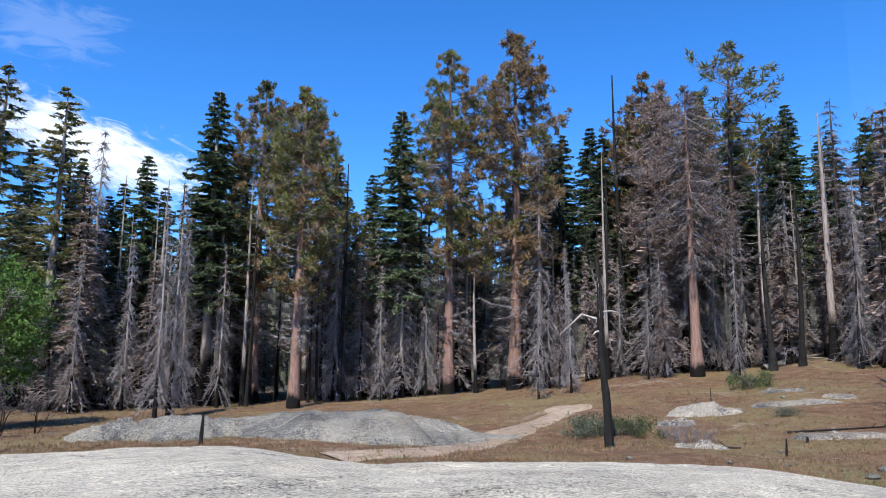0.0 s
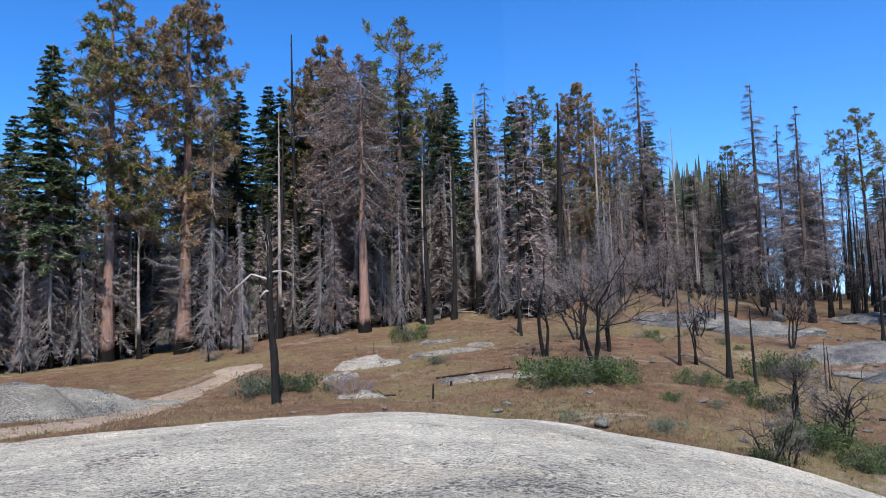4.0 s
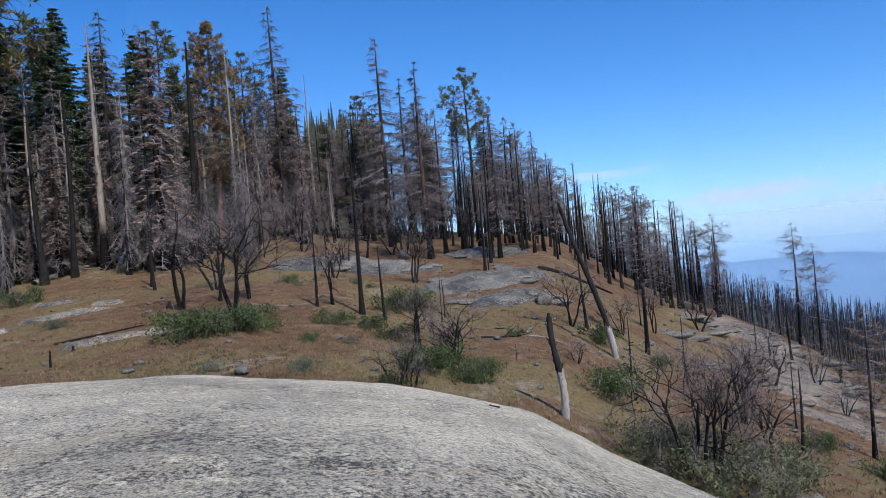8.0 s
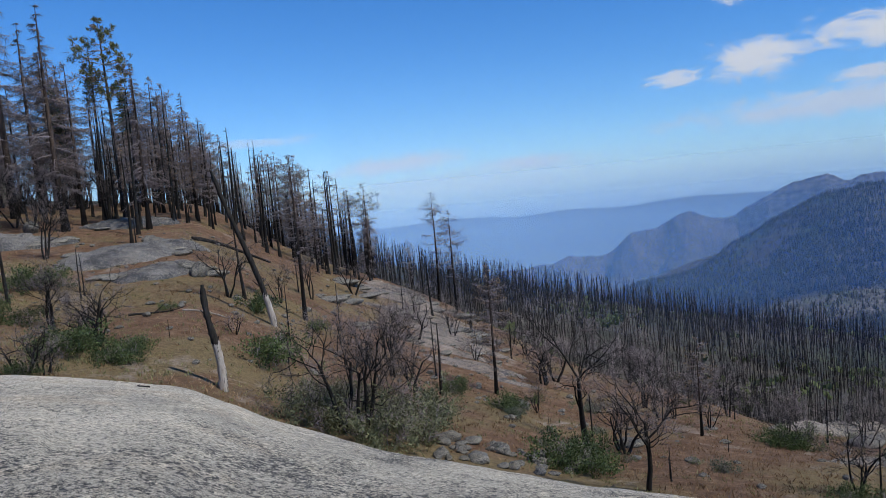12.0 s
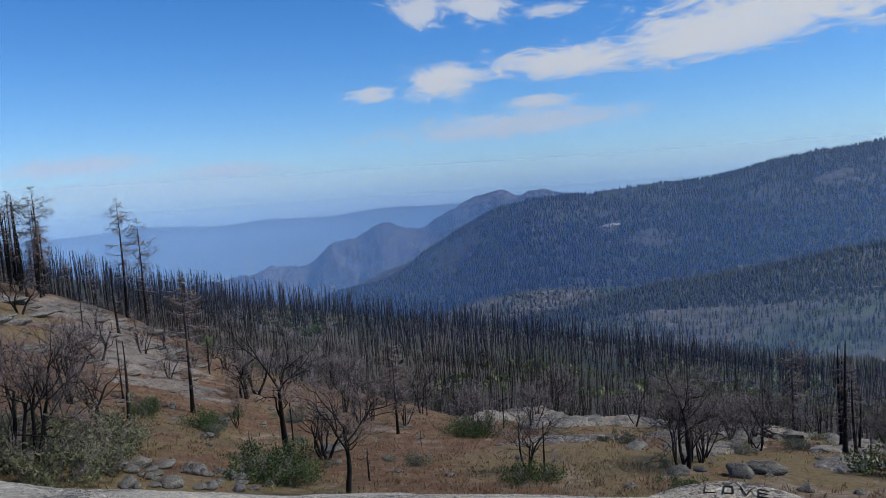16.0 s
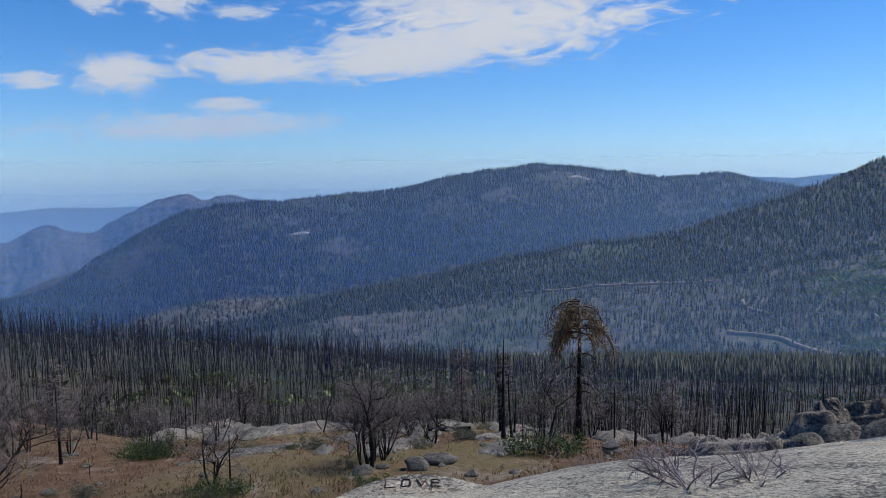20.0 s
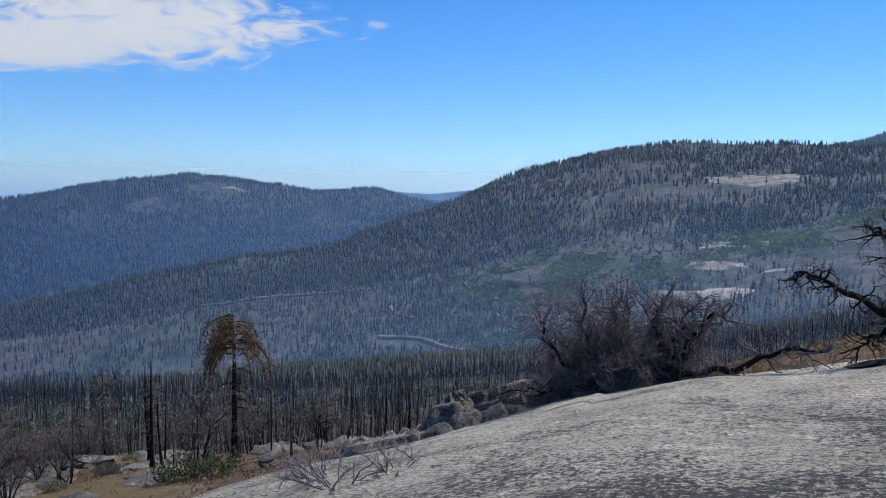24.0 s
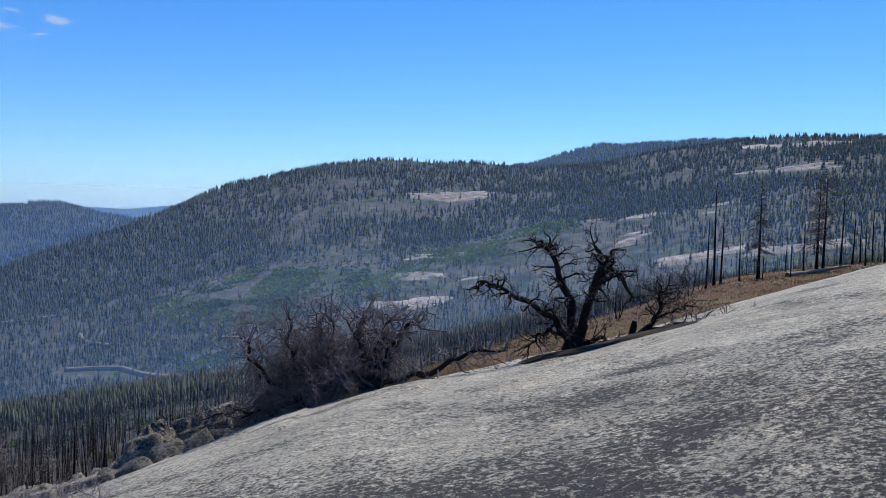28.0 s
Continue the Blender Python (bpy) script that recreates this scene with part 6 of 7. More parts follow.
# shelf and boulders at the dome's lower side
for _k, (_r, _b, _a, _w, _h) in enumerate([(17.4, 148.5, 1.5, 0.6, 0.4), (18.0, 153.0, 1.7, 0.7, 0.65), (18.6, 157.0, 1.6, 0.7, 0.75), (19.2, 160.5, 1.3, 0.7, 0.5)]):
    slab("granite_ledge", "weathered granite ledge below the dome", _r * math.sin(radians(_b)), _r * math.cos(radians(_b)), _a * 1.1, _w, -_b, _h * 1.35, 61 + _k, M_PALE, stand, 3, 16)
for _k, (_r, _b, _w, _h) in enumerate([(16.6, 152.3, 0.75, 0.6), (16.9, 154.5, 0.95, 0.65), (17.1, 156.6, 0.8, 0.6), (17.2, 150.2, 0.6, 0.45), (17.5, 158.3, 0.7, 0.5)]):
    stone("boulder", "rounded brown-grey boulder against the ledge", _r * math.sin(radians(_b)), _r * math.cos(radians(_b)), _w * 1.25, _w, _h * 1.3, 40 * _k, _k, "boulders")
for _k, (_x, _y, _w, _d, _h) in enumerate([(16.3, -10.9, 0.9, 0.6, 0.45), (16.5, -11.7, 1.1, 0.6, 0.45), (17.0, -9.6, 0.6, 0.5, 0.3), (31.5, 18.0, 0.8, 0.7, 0.75), 
                                           (31.4, 17.9, 1.0, 0.8, 0.85), (32.0, 19.0, 1.5, 0.9, 0.6), (37.5, 24.0, 1.4, 1.0, 0.7), (38.5, 25.0, 1.0, 0.8, 0.6), (41.0, 35.0, 1.2, 0.9, 1.0), (12.6, 16.5, 0.6, 0.45, 0.3),
                                           (15.8, 14.6, 0.3, 0.25, 0.16), (11.0, 19.5, 0.4, 0.3, 0.16), (29.5, 3.0, 0.9, 0.5, 0.4), (24.0, -1.0, 0.9, 0.7, 0.4)]):
    stone("boulder", "grey granite boulder resting on the slope", _x, _y, _w, _d, _h, 47 * _k, _k + 2, "boulders")


def scattered_stones():
    """Loose stones over the slope, thicker in the rubble below the rim."""
    rng = random.Random(77)
    for k in range(400):
        if k >= 210:
            b, r = rng.uniform(50, 84), rng.uniform(24, 52)
        elif k < 46:
            b, r = rng.uniform(78, 88), rng.uniform(17.4, 20.2)
        elif k < 130:
            b, r = rng.uniform(44, 100), rng.uniform(21, 42)
        elif k < 180:
            b, r = rng.uniform(92, 140), rng.uniform(17, 34)
        else:
            b, r = rng.uniform(12, 50), rng.uniform(22, 45)
        x, y = r * math.sin(radians(b)), r * math.cos(radians(b))
        if dome(x, y) > land(x, y):
            continue
        w = rng.uniform(0.14, 0.42) * (1.5 if k < 25 else 1)
        stone("stone", "loose pale granite stone in the dry grass", x, y, w, w * rng.uniform(0.6, 0.9), w * rng.uniform(0.35, 0.6), rng.uniform(0, 360), k, "loose stones", land(x, y))


scattered_stones()


def broken_ledge(x, y, reach, wide, turn, count, size, seed, label):
    """Angular flat blocks that a ledge has split into, lying along its line."""
    rng = random.Random(seed)
    c, s = math.cos(radians(turn)), math.sin(radians(turn))
    for k in range(count):
        u, v = rng.uniform(-reach, reach), rng.gauss(0, wide * 0.5)
        w = rng.uniform(0.5, 1.0) * size
        stone("ledge_block", label, x + u * c - v * s, y + u * s + v * c, w * rng.uniform(1.0, 1.7), w * rng.uniform(0.6, 0.9), w * rng.uniform(0.22, 0.42),
              turn + rng.uniform(-25, 25), k + seed, "ledge blocks", None, 0.2)


for _k, (_x, _y, _a, _b, _t, _n, _w) in enumerate([(33.5, 34.2, 4.4, 1.6, -36, 16, 1.5), (36.8, 32.2, 2.8, 1.3, -46, 10, 1.3), (34.4, 24.2, 3.2, 1.8, -44, 14, 1.3), (31.2, 19.9, 2.4, 1.2, -46, 11, 1.0), (44.9, 30.4, 2.8, 1.1, -50, 8, 1.2)]):
    broken_ledge(_x, _y, _a, _b, _t, _n, _w, 300 + _k, "angular grey granite block of the broken ledge")
for _k, (_x, _y, _a, _b, _t, _n, _w) in enumerate([(33.0, -13.0, 4.2, 1.8, -68, 16, 1.5), (31.3, -22.0, 4.0, 1.8, -52, 14, 1.4), (24.5, -22.5, 3.4, 1.6, -48, 12, 1.2), (22.0, -12.5, 2.6, 1.2, -60, 9, 0.9), (27.0, -17.0, 3.5, 2.0, -58, 12, 1.1), (18.5, -24.5, 3.0, 1.2, -40, 10, 1.1)]):
    broken_ledge(_x, _y, _a, _b, _t, _n, _w, 320 + _k, "bleached flat granite block of the broken shelf")
for _k, (_x, _y, _a, _b, _t, _n, _w) in enumerate([(50.5, 12.8, 5.0, 2.2, -64, 20, 1.3), (44.0, 11.5, 5.5, 2.4, -66, 24, 1.1), (38.5, 9.0, 4.0, 2.0, -68, 16, 0.9)]):
    broken_ledge(_x, _y, _a, _b, _t, _n, _w, 340 + _k, "flat pinkish granite block on the burnt slope")
_x, _y = 14.6, -16.7
_z = stand(_x, _y)
stone("boulder", "flat grey stone at the foot of a small cairn", _x, _y, 0.68, 0.5, 0.3, 20, 1, "boulders", _z, 0.15)
stone("boulder", "flat grey stone balanced on top of another", _x + 0.03, _y, 0.6, 0.44, 0.2, 75, 4, "boulders", _z + 0.2, 0.1)

# ---------------------------------------------------------------- single trees of their own build
def polar(b, r):
    return r * math.sin(radians(b)), r * math.cos(radians(b))


def lone_snag():
    """The black snag in the meadow with two pale broken limbs."""
    rng = np.random.default_rng(3)
    root = thing("snag", "charred broken snag with pale splintered limbs in the meadow", "dead tree")
    x, y = polar(12.3, 29.2)
    h = 7.3
    g = Geo()
    t = np.linspace(0, 1, 48)
    pts = np.stack([-0.32 * t + 0.05 * np.sin(t * 9), 0.06 * np.sin(t * 7), h * t - 0.2 * (t == 0)], -1)
    g.tube(pts, 0.165 * (1 - 0.45 * t) * (1 + 0.1 * np.sin(t * 40) * np.sin(t * 13)), 14, True, 0.08)
    part("trunk", g, M_CHAR, root, "", True)
    for f, d, ln, r in ((0.66, (-1.0, 0.2, 0.55), 1.9, 0.05), (0.70, (1.0, -0.2, 0.15), 0.85, 0.045), (0.60, (-0.7, -0.5, -0.05), 0.5, 0.05), (0.93, (-0.4, 0.4, 0.6), 0.8, 0.03), (0.45, (-0.6, -0.3, 0.2), 0.22, 0.05)):
        g = Geo()
        p0, d = along(pts, f), np.array(d)
        line = [p0, p0 + d * ln * 0.4, p0 + d * ln * 0.75 + np.array([0, 0, -0.1 * ln]), p0 + d * ln + np.array([0, 0, -0.34 * ln])]
        if f == 0.66:
            line[3] = p0 + np.array([-1.05, 0.2, 0.1]) * ln
            line[2] = p0 + np.array([-0.8, 0.2, -0.3]) * ln
            line[1] = p0 + np.array([-0.35, 0.1, 0.12]) * ln
        g.tube(line, [r, r * 0.8, r * 0.6, r * 0.25], 6)
        part("limb", g, M_WHITEWOOD if f != 0.93 else M_CHAR, root, "bleached splintered limb" if f != 0.93 else "", True)
    fine = Geo()
    fine.spikes(*[np.stack([along(pts, q) for q in rng.uniform(0.6, 1, 26)]) + o for o in (0, rng.normal(size=(26, 3)) * 0.4)], 0.012, rng)
    tagged(part("dead_twig_spray", fine, M_TWIG, root), kind="stuff")
    root.matrix_basis = pose(x, y, land(x, y))


def two_tone_snag(b, r, h, lean, r0, label, white, turn=0.0, chipped=True):
    """A standing trunk, black above, with the bark gone and the wood bleached below."""
    rng = np.random.default_rng(int(b * 7))
    root = thing("snag", label, "dead tree")
    x, y = polar(b, r)
    across = np.array([math.cos(radians(b)), -math.sin(radians(b)), 0])
    t = np.linspace(0, 1, 44)
    pts = across[None] * (lean * t ** 1.15 + 0.05 * np.sin(t * 6))[:, None] + np.array([0, 0, 1.0])[None] * (h * t - 0.2 * (t == 0))[:, None]
    rad = r0 * (1.15 - 0.5 * t) * (1 + 0.12 * np.sin(t * 31) * np.sin(t * 17)) * np.where(t > 0.97, 0.6, 1)
    g = Geo()
    g.tube(pts, rad, 14, True, 0.07, int(b))
    part("trunk", g, bleached_below("bleached_snag", white * h), root, "", True)
    for q in range(5):
        g = Geo()
        f = rng.uniform(white * 0.6, 0.98)
        p0 = along(pts, f)
        d = across * rng.choice([-1, 1]) + rng.normal(size=3) * 0.4
        ln = rng.uniform(0.08, 0.2) * (0.6 + 0.15 * h)
        g.tube([p0, p0 + d * ln * 0.5, p0 + d * ln + np.array([0, 0, 0.1])], [r0 * 0.4, r0 * 0.25, r0 * 0.1], 5)
        part("limb", g, M_CHAR, root, "", True)
    root.matrix_basis = pose(x, y, stand(x, y))


lone_snag()
two_tone_snag(61.9, 19.4, 2.75, -0.2, 0.1, "broken snag, black above and bleached white below", 0.42)
two_tone_snag(65.5, 30.4, 6.45, -1.75, 0.11, "tall leaning charred snag with bleached foot", 0.2)


def umbrella_pine():
    """A scorched pine whose rust-brown crown hangs like an umbrella over a bare trunk."""
    rng = np.random.default_rng(91)
    root = thing("pine", "scorched pine with drooping rust-brown umbrella crown on the shelf", "tree")
    x, y, h = 21.6, -22.5, 6.1
    pts, rad = bole(h, 0.17, rng)
    g = Geo()
    g.tube(pts, rad, 9)
    part("trunk", g, M_DARKBARK, root, "", True)
    limbs, needles, twigs = Geo(), Geo(), Geo()
    for k in range(46):
        f = rng.uniform(0.76, 0.99) if k < 34 else rng.uniform(0.35, 0.75)
        az = rng.uniform(0, 6.28)
        d = np.array([math.cos(az), math.sin(az), 0])
        ln = rng.uniform(0.7, 1.35) * (1.25 - 0.55 * abs(f - 0.85)) * (0.6 if f < 0.55 else 1)
        s = np.linspace(0, 1, 6)[:, None]
        p0 = along(pts, f)
        line = p0 + d * ln * np.sin(s * 1.5) + np.array([0, 0, 1.0]) * ln * (0.22 * s - 1.25 * s ** 2.4)
        limbs.tube(line, np.linspace(0.035, 0.008, 6), 4, False)
        cnt = 95 if k < 34 else 14
        q = rng.uniform(0.25, 1, cnt)
        b0 = np.stack([along(line, u) for u in q]) + rng.normal(size=(cnt, 3)) * 0.1
        needles.blades(b0, b0 + (rng.normal(size=(cnt, 3)) + np.array([0, 0, -0.7])) * 0.13, 0.018, rng)
        b0 = np.stack([along(line, u) for u in q[:24]])
        twigs.spikes(b0, b0 + (rng.normal(size=(len(b0), 3)) * 0.4 + np.array([0, 0, -0.5]) + d * 0.2) * rng.uniform(0.3, 0.8, (len(b0), 1)), 0.009, rng)
    for nm, gg, mt in (("branchwork", limbs, M_DARKBARK), ("crown", needles, M_BROWN), ("dead_twig_spray", twigs, M_BURNTWIG)):
        tagged(part(nm, gg, mt, root), kind="stuff")
    root.matrix_basis = pose(x, y, stand(x, y), 0, 0, 30)


umbrella_pine()


def gnarled(label, b, r, limbs, base_r, seed, depth=2, z=None, fine_mat=None, twig=0.34, skirt=0, grow=1.0):
    """A gnarled charred tree on the rock: thick twisting limbs, given as (reach, height) from the foot, that break into crooked twigs."""
    rng = np.random.default_rng(seed)
    root = thing("burnt_tree", label, "dead tree", "gnarled trees on the rock")
    x, y = polar(b, r)
    across, back = np.array([math.cos(radians(b)), -math.sin(radians(b)), 0]), np.array([math.sin(radians(b)), math.cos(radians(b)), 0])
    fine = Geo()
    stump = Geo()
    t = np.linspace(0, 1, 7)
    stump.tube(np.stack([0.03 * np.sin(t * 5), 0 * t, t * 0.62 - 0.22], -1), base_r * np.array([1.75, 1.5, 1.25, 1.1, 1.05, 0.98, 0.7]), 14, True, 0.1)
    part("trunk", stump, M_CHAR, root, "", True)
    for line, rr in limbs:
        deep = rng.uniform(-0.5, 0.5)
        m = len(line)
        knots = [across * u + np.array([0, 0, w]) + back * deep * (k / m) for k, (u, w) in enumerate(line)]
        ts = np.linspace(0, 1, 4 * m)
        pts = np.stack([along(np.array(knots), q) for q in ts])
        pts += np.stack([0.045 * np.sin(ts * 17 + seed), 0.05 * np.cos(ts * 13), 0.04 * np.sin(ts * 23 + 1)], -1) * (ts[:, None] > 0.1)
        rad = np.linspace(rr * 0.88, rr * 0.24, len(ts)) * rng.uniform(0.88, 1.15, len(ts))
        g = Geo()
        g.tube(pts, rad, 10, True, 0.09, seed)
        part("limb", g, M_CHAR, root, "", True)
        sub = Geo()
        for k in range(22):
            f = rng.uniform(0.25, 1.0) if k > 1 else 1.0
            nd = (pts[-1] - pts[-4]) / np.linalg.norm(pts[-1] - pts[-4]) * 0.5 + rng.normal(size=3) * 0.7 + np.array([0, 0, -0.05])
            branching(sub, fine, along(pts, f), nd / np.linalg.norm(nd), twig * rng.uniform(0.6, 1.3), rr * 0.26, depth, rng, 0.8, 0.0, 2)
        tagged(part("branchwork", sub, fine_mat or M_CHAR, root), kind="stuff")
    for k in range(skirt):
        az = rng.uniform(0, 6.28)
        d = np.array([math.cos(az), math.sin(az), rng.uniform(0.3, 1.4)])
        st = Geo()
        branching(st, fine, np.array([0, 0, 0.1]) + rng.normal(size=3) * 0.12, d / np.linalg.norm(d), rng.uniform(0.45, 0.8), 0.026, 3, rng, 0.6, 0.1, 3)
        tagged(part("branchwork", st, fine_mat or M_CHAR, root), kind="stuff")
    tagged(part("dead_twig_spray", fine, fine_mat or M_BURNTWIG, root), kind="stuff")
    root.matrix_basis = pose(x, y, stand(x, y) if z is None else z) @ Matrix.Diagonal((grow, grow, grow, 1))


gnarled("gnarled charred tree standing on the bare rock", 185.0, 17.2,
        [([(-0.1, 0.25), (-0.35, 0.62), (-0.8, 0.95), (-1.45, 1.2), (-2.0, 1.5)], 0.12), ([(0, 0.3), (-0.05, 0.9), (-0.28, 1.5), (-0.5, 2.0), (-0.78, 2.45)], 0.13),
         ([(0.1, 0.3), (0.28, 0.95), (0.36, 1.55), (0.62, 1.95), (0.9, 1.8), (1.2, 1.35)], 0.13), ([(0.3, 1.1), (0.55, 1.6), (0.55, 2.1), (0.4, 2.35)], 0.08),
         ([(-0.2, 0.4), (-0.6, 0.45), (-0.85, 0.25), (-1.0, -0.1)], 0.06), ([(0.2, 0.2), (0.6, 0.35), (0.9, 0.2), (1.1, 0.05)], 0.06)], 0.2, 5, 3, None, None, 0.3, 5, 1.05)
gnarled("low charred limb sprawling over the rock beside its soil pocket", 189.3, 17.4,
        [([(0, 0.0), (0.25, 0.2), (0.5, 0.45), (0.6, 0.85), (0.55, 1.2)], 0.085), ([(0.3, 0.2), (0.9, 0.35), (1.4, 0.4), (2.0, 0.45), (2.7, 0.6)], 0.06),
         ([(0.2, 0.1), (0.8, 0.1), (1.5, 0.2), (2.2, 0.25)], 0.05), ([(0.5, 0.5), (0.9, 0.7), (1.3, 0.85)], 0.04)], 0.07, 6, 2)
gnarled("charred twisted tree with a long limb reaching over the rock", 169.6, 17.0,
        [([(0, 0.2), (-0.15, 0.6), (-0.3, 1.0), (-0.2, 1.35)], 0.12), ([(0.1, 0.15), (0.5, 0.25), (0.95, 0.35), (1.35, 0.6), (1.7, 0.75), (2.2, 0.85)], 0.085),
         ([(0.05, 0.3), (0.3, 0.75), (0.5, 1.1), (0.75, 1.3)], 0.09), ([(-0.1, 0.2), (-0.5, 0.4), (-0.9, 0.8), (-1.0, 1.2)], 0.07),
         ([(0, 0.3), (0.1, 0.9), (0.3, 1.35)], 0.08)], 0.17, 8, 3, None, M_HAZETWIG, 0.3, 12, 1.3)
gnarled("burnt shrubby tree with dense haze of twigs at the rim", 165.2, 17.0,
        [([(0, 0.1), (-0.3, 0.6), (-0.5, 1.1), (-0.45, 1.6)], 0.07), ([(0, 0.1), (0.3, 0.5), (0.3, 1.1), (0.2, 1.6)], 0.07), ([(-0.1, 0.1), (-0.7, 0.4), (-1.1, 0.9), (-1.2, 1.3)], 0.06),
         ([(0, 0.1), (-0.6, 0.05), (-1.2, -0.1)], 0.05)], 0.1, 9, 3, None, M_HAZETWIG, 0.42, 30, 1.32)
gnarled("burnt shrub with tangled dark twigs at the rock's rim", 162.8, 17.3,
        [([(0, 0.0), (-0.3, 0.4), (-0.5, 0.9), (-0.4, 1.25)], 0.05), ([(0, 0.0), (0.3, 0.5), (0.4, 1.1)], 0.05), ([(0, 0), (-0.5, 0.15), (-0.9, 0.1), (-1.4, 0.0)], 0.04)], 0.06, 10, 3, None, M_HAZETWIG, 0.34, 22, 1.28)


def leafy_oak(b, r, h, seed):
    """A living broad-leaved tree with a full bright green crown."""
    rng = np.random.default_rng(seed)
    root = thing("oak", "leafy bright green oak at the forest edge", "tree")
    x, y = polar(b, r)
    fine, limbs, leaves, trunk = Geo(), Geo(), Geo(), Geo()
    pts, rad = bole(h * 0.6, 0.17, rng)
    trunk.tube(pts, rad, 8)
    part("trunk", trunk, M_GREYBARK, root, "", True)
    for k in range(16):
        az, f = rng.uniform(0, 6.28), rng.uniform(0.25, 1)
        d = np.array([math.cos(az), math.sin(az), 0.6])
        branching(limbs, fine, along(pts, f), d / np.linalg.norm(d), h * 0.16, 0.05, 2, rng, 0.4, 0.3)
    cl, n = 150, 12000
    u = rng.normal(size=(cl, 3))
    u /= np.linalg.norm(u, axis=1)[:, None]
    c = u * rng.uniform(0.45, 1.0, (cl, 1)) * np.array([h * 0.27, h * 0.27, h * 0.38]) + np.array([0, 0, h * 0.58])
    b0 = c[rng.integers(0, cl, n)] + rng.normal(size=(n, 3)) * h * 0.035
    leaves.blades(b0, b0 + (rng.normal(size=(n, 3)) + np.array([0, 0, 0.3])) * 0.11, 0.05, rng)
    tagged(part("branchwork", limbs, M_GREYBARK, root), kind="stuff")
    tagged(part("dead_twig_spray", fine, M_TWIG, root), kind="stuff")
    tagged(part("crown", leaves, M_LEAF, root), kind="stuff")
    root.matrix_basis = pose(x, y, land(x, y))


for _b, _r, _h in ((161.0, 17.6, 1.3), (163.4, 17.3, 2.1), (165.0, 17.2, 2.3), (166.4, 17.3, 2.0), (168.4, 17.6, 1.7)):
    _x, _y = polar(_b, _r)
    plant("twiggy", _x, _y, _h, z=dome(_x, _y))
leafy_oak(-31.2, 44, 9.2, 14)
leafy_oak(-35.5, 43, 10.5, 15)
for _b, _r, _h in ((-30.8, 38, 2.8), (-33.5, 37, 3.2), (-28.6, 40, 2.2)):
    _x, _y = polar(_b, _r)
    plant("twiggy", _x, _y, _h)


# ---------------------------------------------------------------- fallen wood
def log(name, label, x0, y0, x1, y1, r, mat, seed, limbs=3, base=None):
    rng = np.random.default_rng(seed)
    root = thing(name, label, "log", "fallen wood")
    f = base or stand
    t = np.linspace(0, 1, 12)
    x, y = x0 + (x1 - x0) * t + 0.15 * r * np.sin(t * 9), y0 + (y1 - y0) * t
    z = np.array([f(a, b) for a, b in zip(x, y)]) + r * 0.75
    pts = np.stack([x, y, z], -1)
    o = pts[0].copy()
    pts -= o
    g = Geo()
    g.tube(pts, r * (1.1 - 0.6 * t) * rng.uniform(0.9, 1.1, 12), 7)
    part("trunk", g, mat, root, "", True)
    for k in range(limbs):
        g = Geo()
        p0 = along(pts, rng.uniform(0.3, 0.95))
        d = rng.normal(size=3) * np.array([1, 1, 0.3]) + np.array([0, 0, 0.5])
        ln = r * rng.uniform(3, 9)
        g.tube([p0, p0 + d * ln * 0.4, p0 + d * ln * 0.8], [r * 0.4, r * 0.3, r * 0.1], 5)
        part("limb", g, mat, root, "", True)
    root.matrix_basis = pose(*o)


log("fallen_log", "long pale fallen log at the forest edge", 22.5, 52.5, 29.5, 58.0, 0.22, M_PALEWOOD, 1)
log("fallen_log", "grey fallen trunk lying among the standing trees", 8.0, 62.0, 20.0, 64.5, 0.2, M_PALEWOOD, 2)
log("fallen_log", "dark fallen trunk on the forest floor", 19.0, 63.0, 25.5, 61.0, 0.2, M_CHAR, 3)
log("fallen_branch", "charred fallen branch in the dry grass", 23.5, 16.2, 24.3, 14.9, 0.045, M_CHAR, 4, 5)
log("fallen_branch", "pale fallen branch in the dry grass", 24.4, 14.6, 25.0, 13.2, 0.04, M_PALEWOOD, 5, 4)
log("fallen_branch", "charred stick lying on the grass", 13.5, 29.6, 17.0, 29.0, 0.05, M_CHAR, 6, 4)
log("fallen_branch", "short charred branch on the grass", 9.8, 27.3, 10.6, 27.0, 0.05, M_CHAR, 7, 2)
log("fallen_log", "charred log on the burnt slope", 40.5, 23.5, 44.5, 20.5, 0.13, M_CHAR, 8)
log("fallen_log", "charred fallen tree on the rock shelf", 25.2, -19.4, 28.2, -18.2, 0.12, M_CHAR, 9, 8)
log("fallen_log", "pale log near the distant dead trees", -14.5, -41.0, -18.5, -43.0, 0.13, M_PALEWOOD, 10)
for _k in range(22):
    _q = random.Random(_k)
    _b = _q.uniform(44, 58)
    _i = int((_b + 180) / 360 * NA)
    _r = RIM_R[_i] * _q.uniform(0.86, 0.985)
    _x, _y = polar(_b, _r)
    _a, _l = _q.uniform(0, 3.1), _q.uniform(0.15, 0.5)
    log("stick", "charred stick washed up on the bare rock", _x, _y, _x + math.cos(_a) * _l, _y + math.sin(_a) * _l, 0.016, M_CHAR, 20 + _k, 1, dome)
for _x, _y, _h, _r in ((11.0, 24.3, 0.55, 0.07), (15.4, 13.0, 0.35, 0.04), (13.0, 27.0, 0.2, 0.1), (-8.3, 25.6, 1.0, 0.12)):
    _s = charred_pole("charred_stump", "small charred stump in the dry grass", _h, int(_x * 9) + 200, M_CHAR, _r, 2, 0.04, 0.7)
    _s.matrix_basis = pose(_x, _y, land(_x, _y))


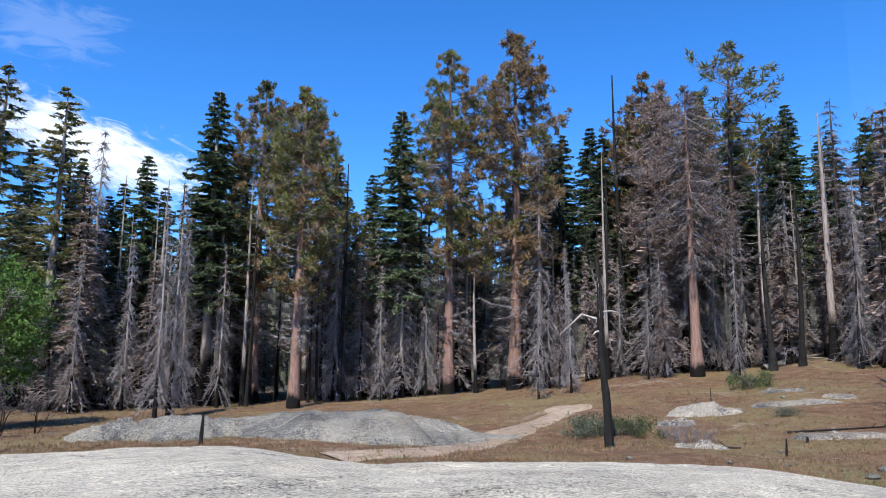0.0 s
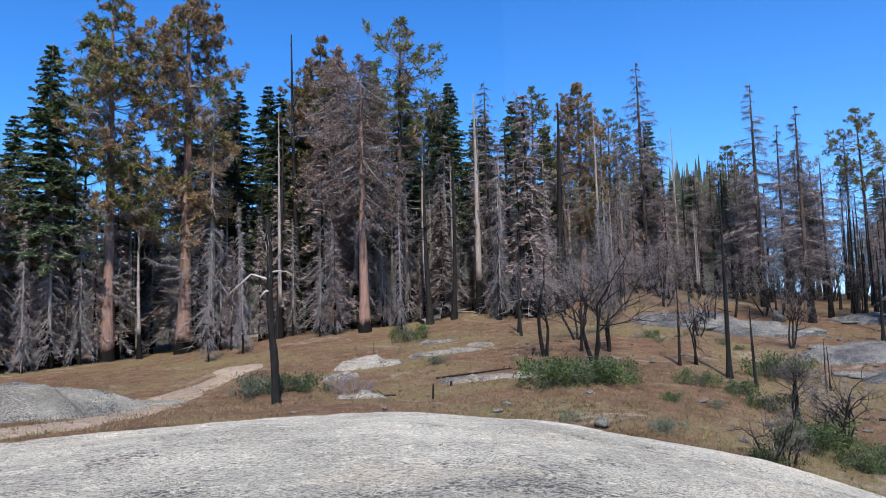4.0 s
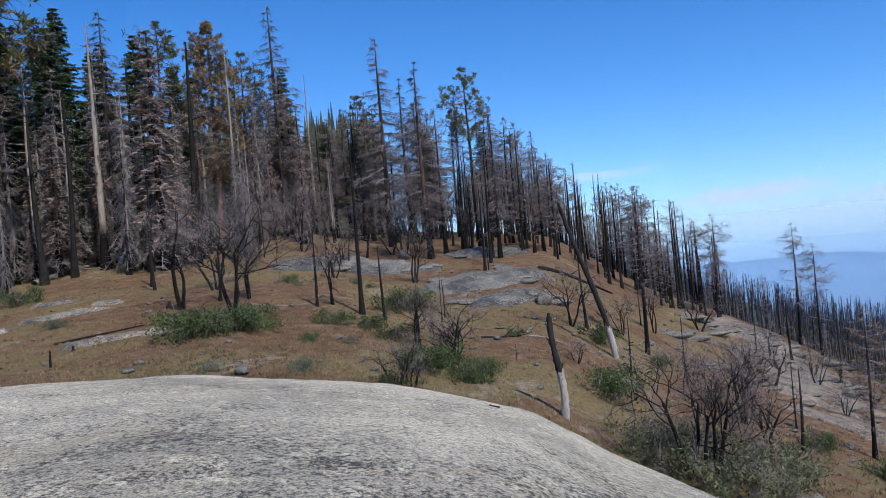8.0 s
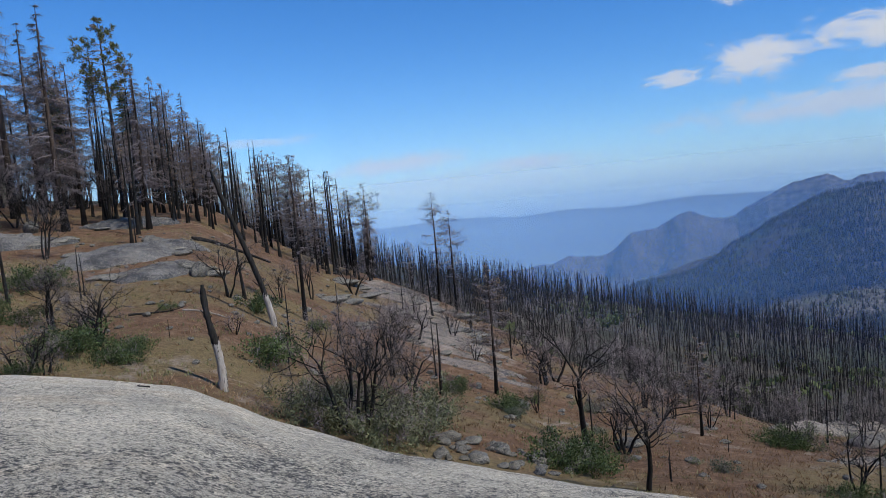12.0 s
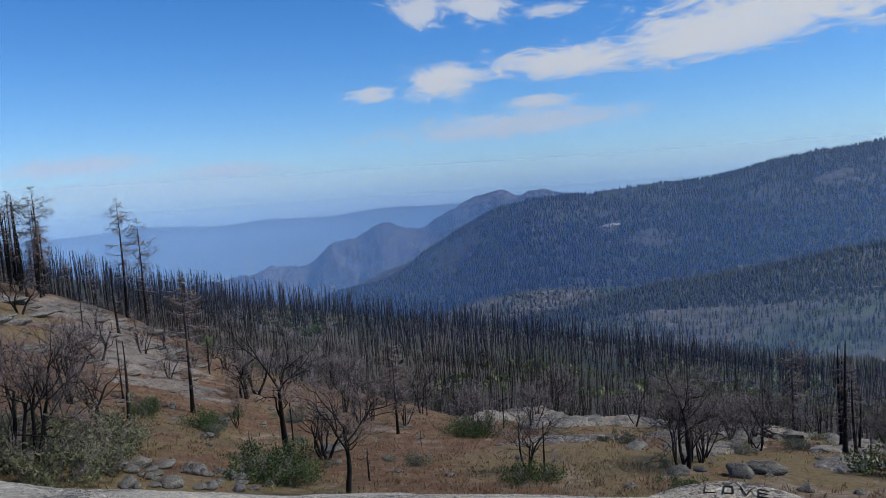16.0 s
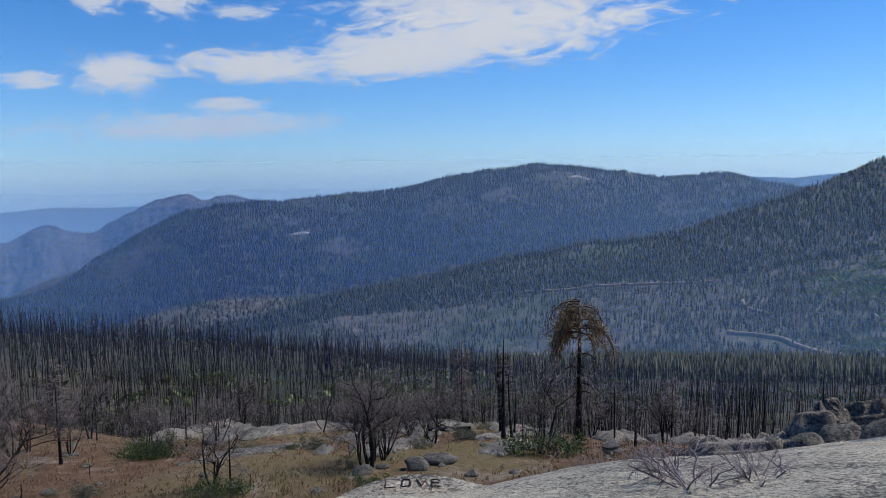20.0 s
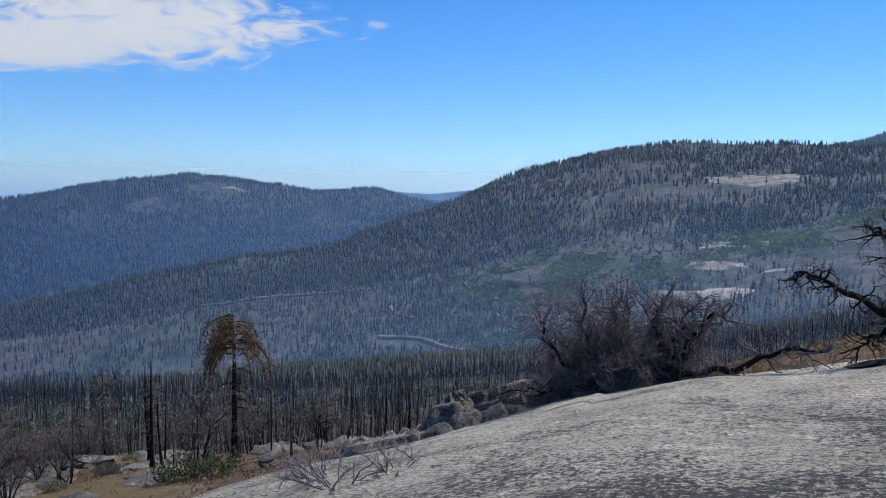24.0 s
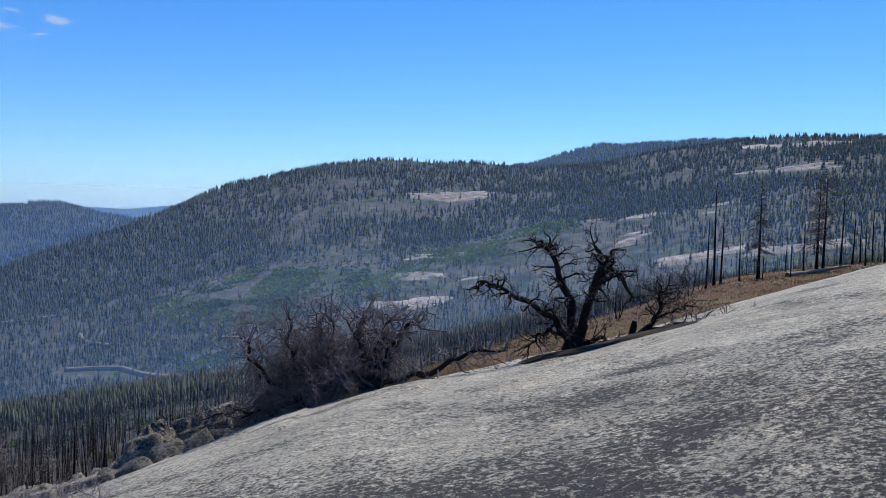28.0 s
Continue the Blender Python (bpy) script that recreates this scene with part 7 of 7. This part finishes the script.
# soil patch whose dark colour also stands for the tree's shadow on the rock
slab("soil_pocket", "pocket of soil and litter round the charred tree, its shade coloured in", *polar(187.2, 16.7), 1.75, 0.85, -187.2, 0.1, 71, M_SOIL, (lambda p, q: dome(p, q) + 0.06), 2, 14, "structure")

# ---------------------------------------------------------------- trail, far road, bare ground
def ribbon(name, label, line, width, lift, mat, base, wob=0.3, kind="structure"):
    """A strip of bare ground draped over the land along a line."""
    line = np.array(line, float)
    m, w = 30 * (len(line) - 1), 7
    t = np.linspace(0, len(line) - 1, m)
    k = np.exp(-0.5 * (np.arange(-12, 13) / 5.0) ** 2)
    c = np.stack([np.convolve(np.pad(np.interp(t, np.arange(len(line)), line[:, q]), 12, "edge"), k / k.sum(), "valid") for q in (0, 1)], -1)
    d = np.gradient(c, axis=0)
    d /= np.linalg.norm(d, axis=1)[:, None]
    side = np.stack([-d[:, 1], d[:, 0]], -1)
    ww = width * (1 + wob * lattice(t * 2.3, t * 0 + 3.0, 5))
    g = Geo()
    s = np.linspace(-1, 1, w)
    p = c[:, None] + side[:, None] * (ww[:, None] * s[None] * 0.5)[..., None]
    z = np.array([[base(a, b) for a, b in r] for r in p]) + lift * (1 - 1.3 * s[None] ** 4)
    i, j = np.meshgrid(np.arange(m - 1), np.arange(w - 1), indexing="ij")
    a = i * w + j
    g.add(np.concatenate([p, z[..., None]], -1).reshape(-1, 3), np.stack([a, a + w, a + w + 1, a + 1], -1).reshape(-1, 4))
    tagged(new(name, g.mesh(name, mat, True)), label, "path", kind=kind)


ribbon("trail", "pale sandy footpath through the dry grass", [(7.4, 43.0), (6.1, 40.0), (3.9, 36.3), (2.4, 33.3), (1.2, 29.5), (0.1, 26.4), (-1.6, 24.2), (-3.5, 22.4)], 2.3, 0.05, M_SAND, land)
ribbon("hillside_road", "pale dirt road winding across the wooded hillside", ROAD[::2], 4.0, 2.2, M_SAND, land, 0.2)
ribbon("hillside_road", "pale dirt road crossing the wooded hillside", [(570, -461), (530, -472), (482, -494), (440, -526), (368, -557)], 4.2, 2.2, M_SAND, land, 0.2)
ribbon("hillside_road", "short stretch of pale dirt track on the hillside", [(324, -507), (303, -482), (275, -471)], 3.4, 2.0, M_SAND, land, 0.2)

# bare pale slabs on the hillsides
for _x, _y, _a, _b, _t, _h in FAR_SLABS:
    slab("bare_hillside", "bare pale granite patch on the wooded hillside", _x, _y, _a, _b * 0.85, _t, _h, int(abs(_x)) % 50, M_TAN, land, 6, 22, "structure", 2.2, 0.6)


# ---------------------------------------------------------------- the word laid out with charred sticks
def stick_word():
    """LOVE, laid with charred sticks on a low tilted slab at the rim."""
    b0, r0 = 124.2, 11.0
    x, y = polar(b0, r0)
    across, back = np.array([math.cos(radians(b0)), -math.sin(radians(b0))]), np.array([math.sin(radians(b0)), math.cos(radians(b0))])

    def face(u, v):
        p = np.array([x, y]) + across * u + back * v
        lift = 0.30 * max(0.0, 1 - (u / 1.15) ** 2) * min(1.0, max(0.0, (v + 0.45) / 0.75)) * (1.0 if v < 0.45 else max(0.0, 1 - (v - 0.45) / 0.4))
        return np.array([p[0], p[1], dome(p[0], p[1]) + lift + 0.01])
    g = Geo()
    n, m = 44, 30
    us, vs = np.linspace(-1.15, 1.15, n), np.linspace(-0.5, 0.9, m)
    v = np.array([[face(a, c) for c in vs] for a in us])
    v[..., 2] += 0.012 * fbm(v[..., 0], v[..., 1], 0.3, 3, 5) - 0.03 * (np.abs(us)[:, None] > 1.12) - 0.06 * ((vs > 0.85) | (vs < -0.48))[None]
    i, j = np.meshgrid(np.arange(n - 1), np.arange(m - 1), indexing="ij")
    a = i * m + j
    g.add(v.reshape(-1, 3), np.stack([a, a + m, a + m + 1, a + 1], -1).reshape(-1, 4))
    tagged(new("rock_slab", g.mesh("rock_slab", M_GRANITE, True)), "low tilted pale granite slab at the dome's rim", "rock", "rock outcrops")
    root = thing("stick_word", "the word LOVE laid out with charred sticks on pale rock", "sign")
    strokes = {"L": [(0, 1, 0, 0), (0, 0, 0.75, 0)], "O": [(0.1, 0, 0.75, 0.05), (0.75, 0.05, 0.7, 0.9), (0.7, 0.9, 0.1, 0.95), (0.1, 0.95, 0.1, 0)],
               "V": [(0, 1, 0.4, 0), (0.4, 0, 0.8, 1)], "E": [(0, 0, 0, 1), (0, 1, 0.7, 0.95), (0, 0.5, 0.6, 0.5), (0, 0, 0.75, 0.02)]}
    for k, ch in enumerate("LOVE"):
        for u0, v0, u1, v1 in strokes[ch]:
            q = np.linspace(0, 1, 5)
            pts = np.stack([face(-0.42 + 0.23 * k + 0.19 * (u0 + (u1 - u0) * s), -0.2 + 0.27 * (v0 + (v1 - v0) * s)) for s in q]) + np.array([0, 0, 0.02])
            st = Geo()
            st.tube(pts, [0.009, 0.012, 0.009, 0.011, 0.006], 5)
            part("stick", st, M_CHAR, root)


stick_word()
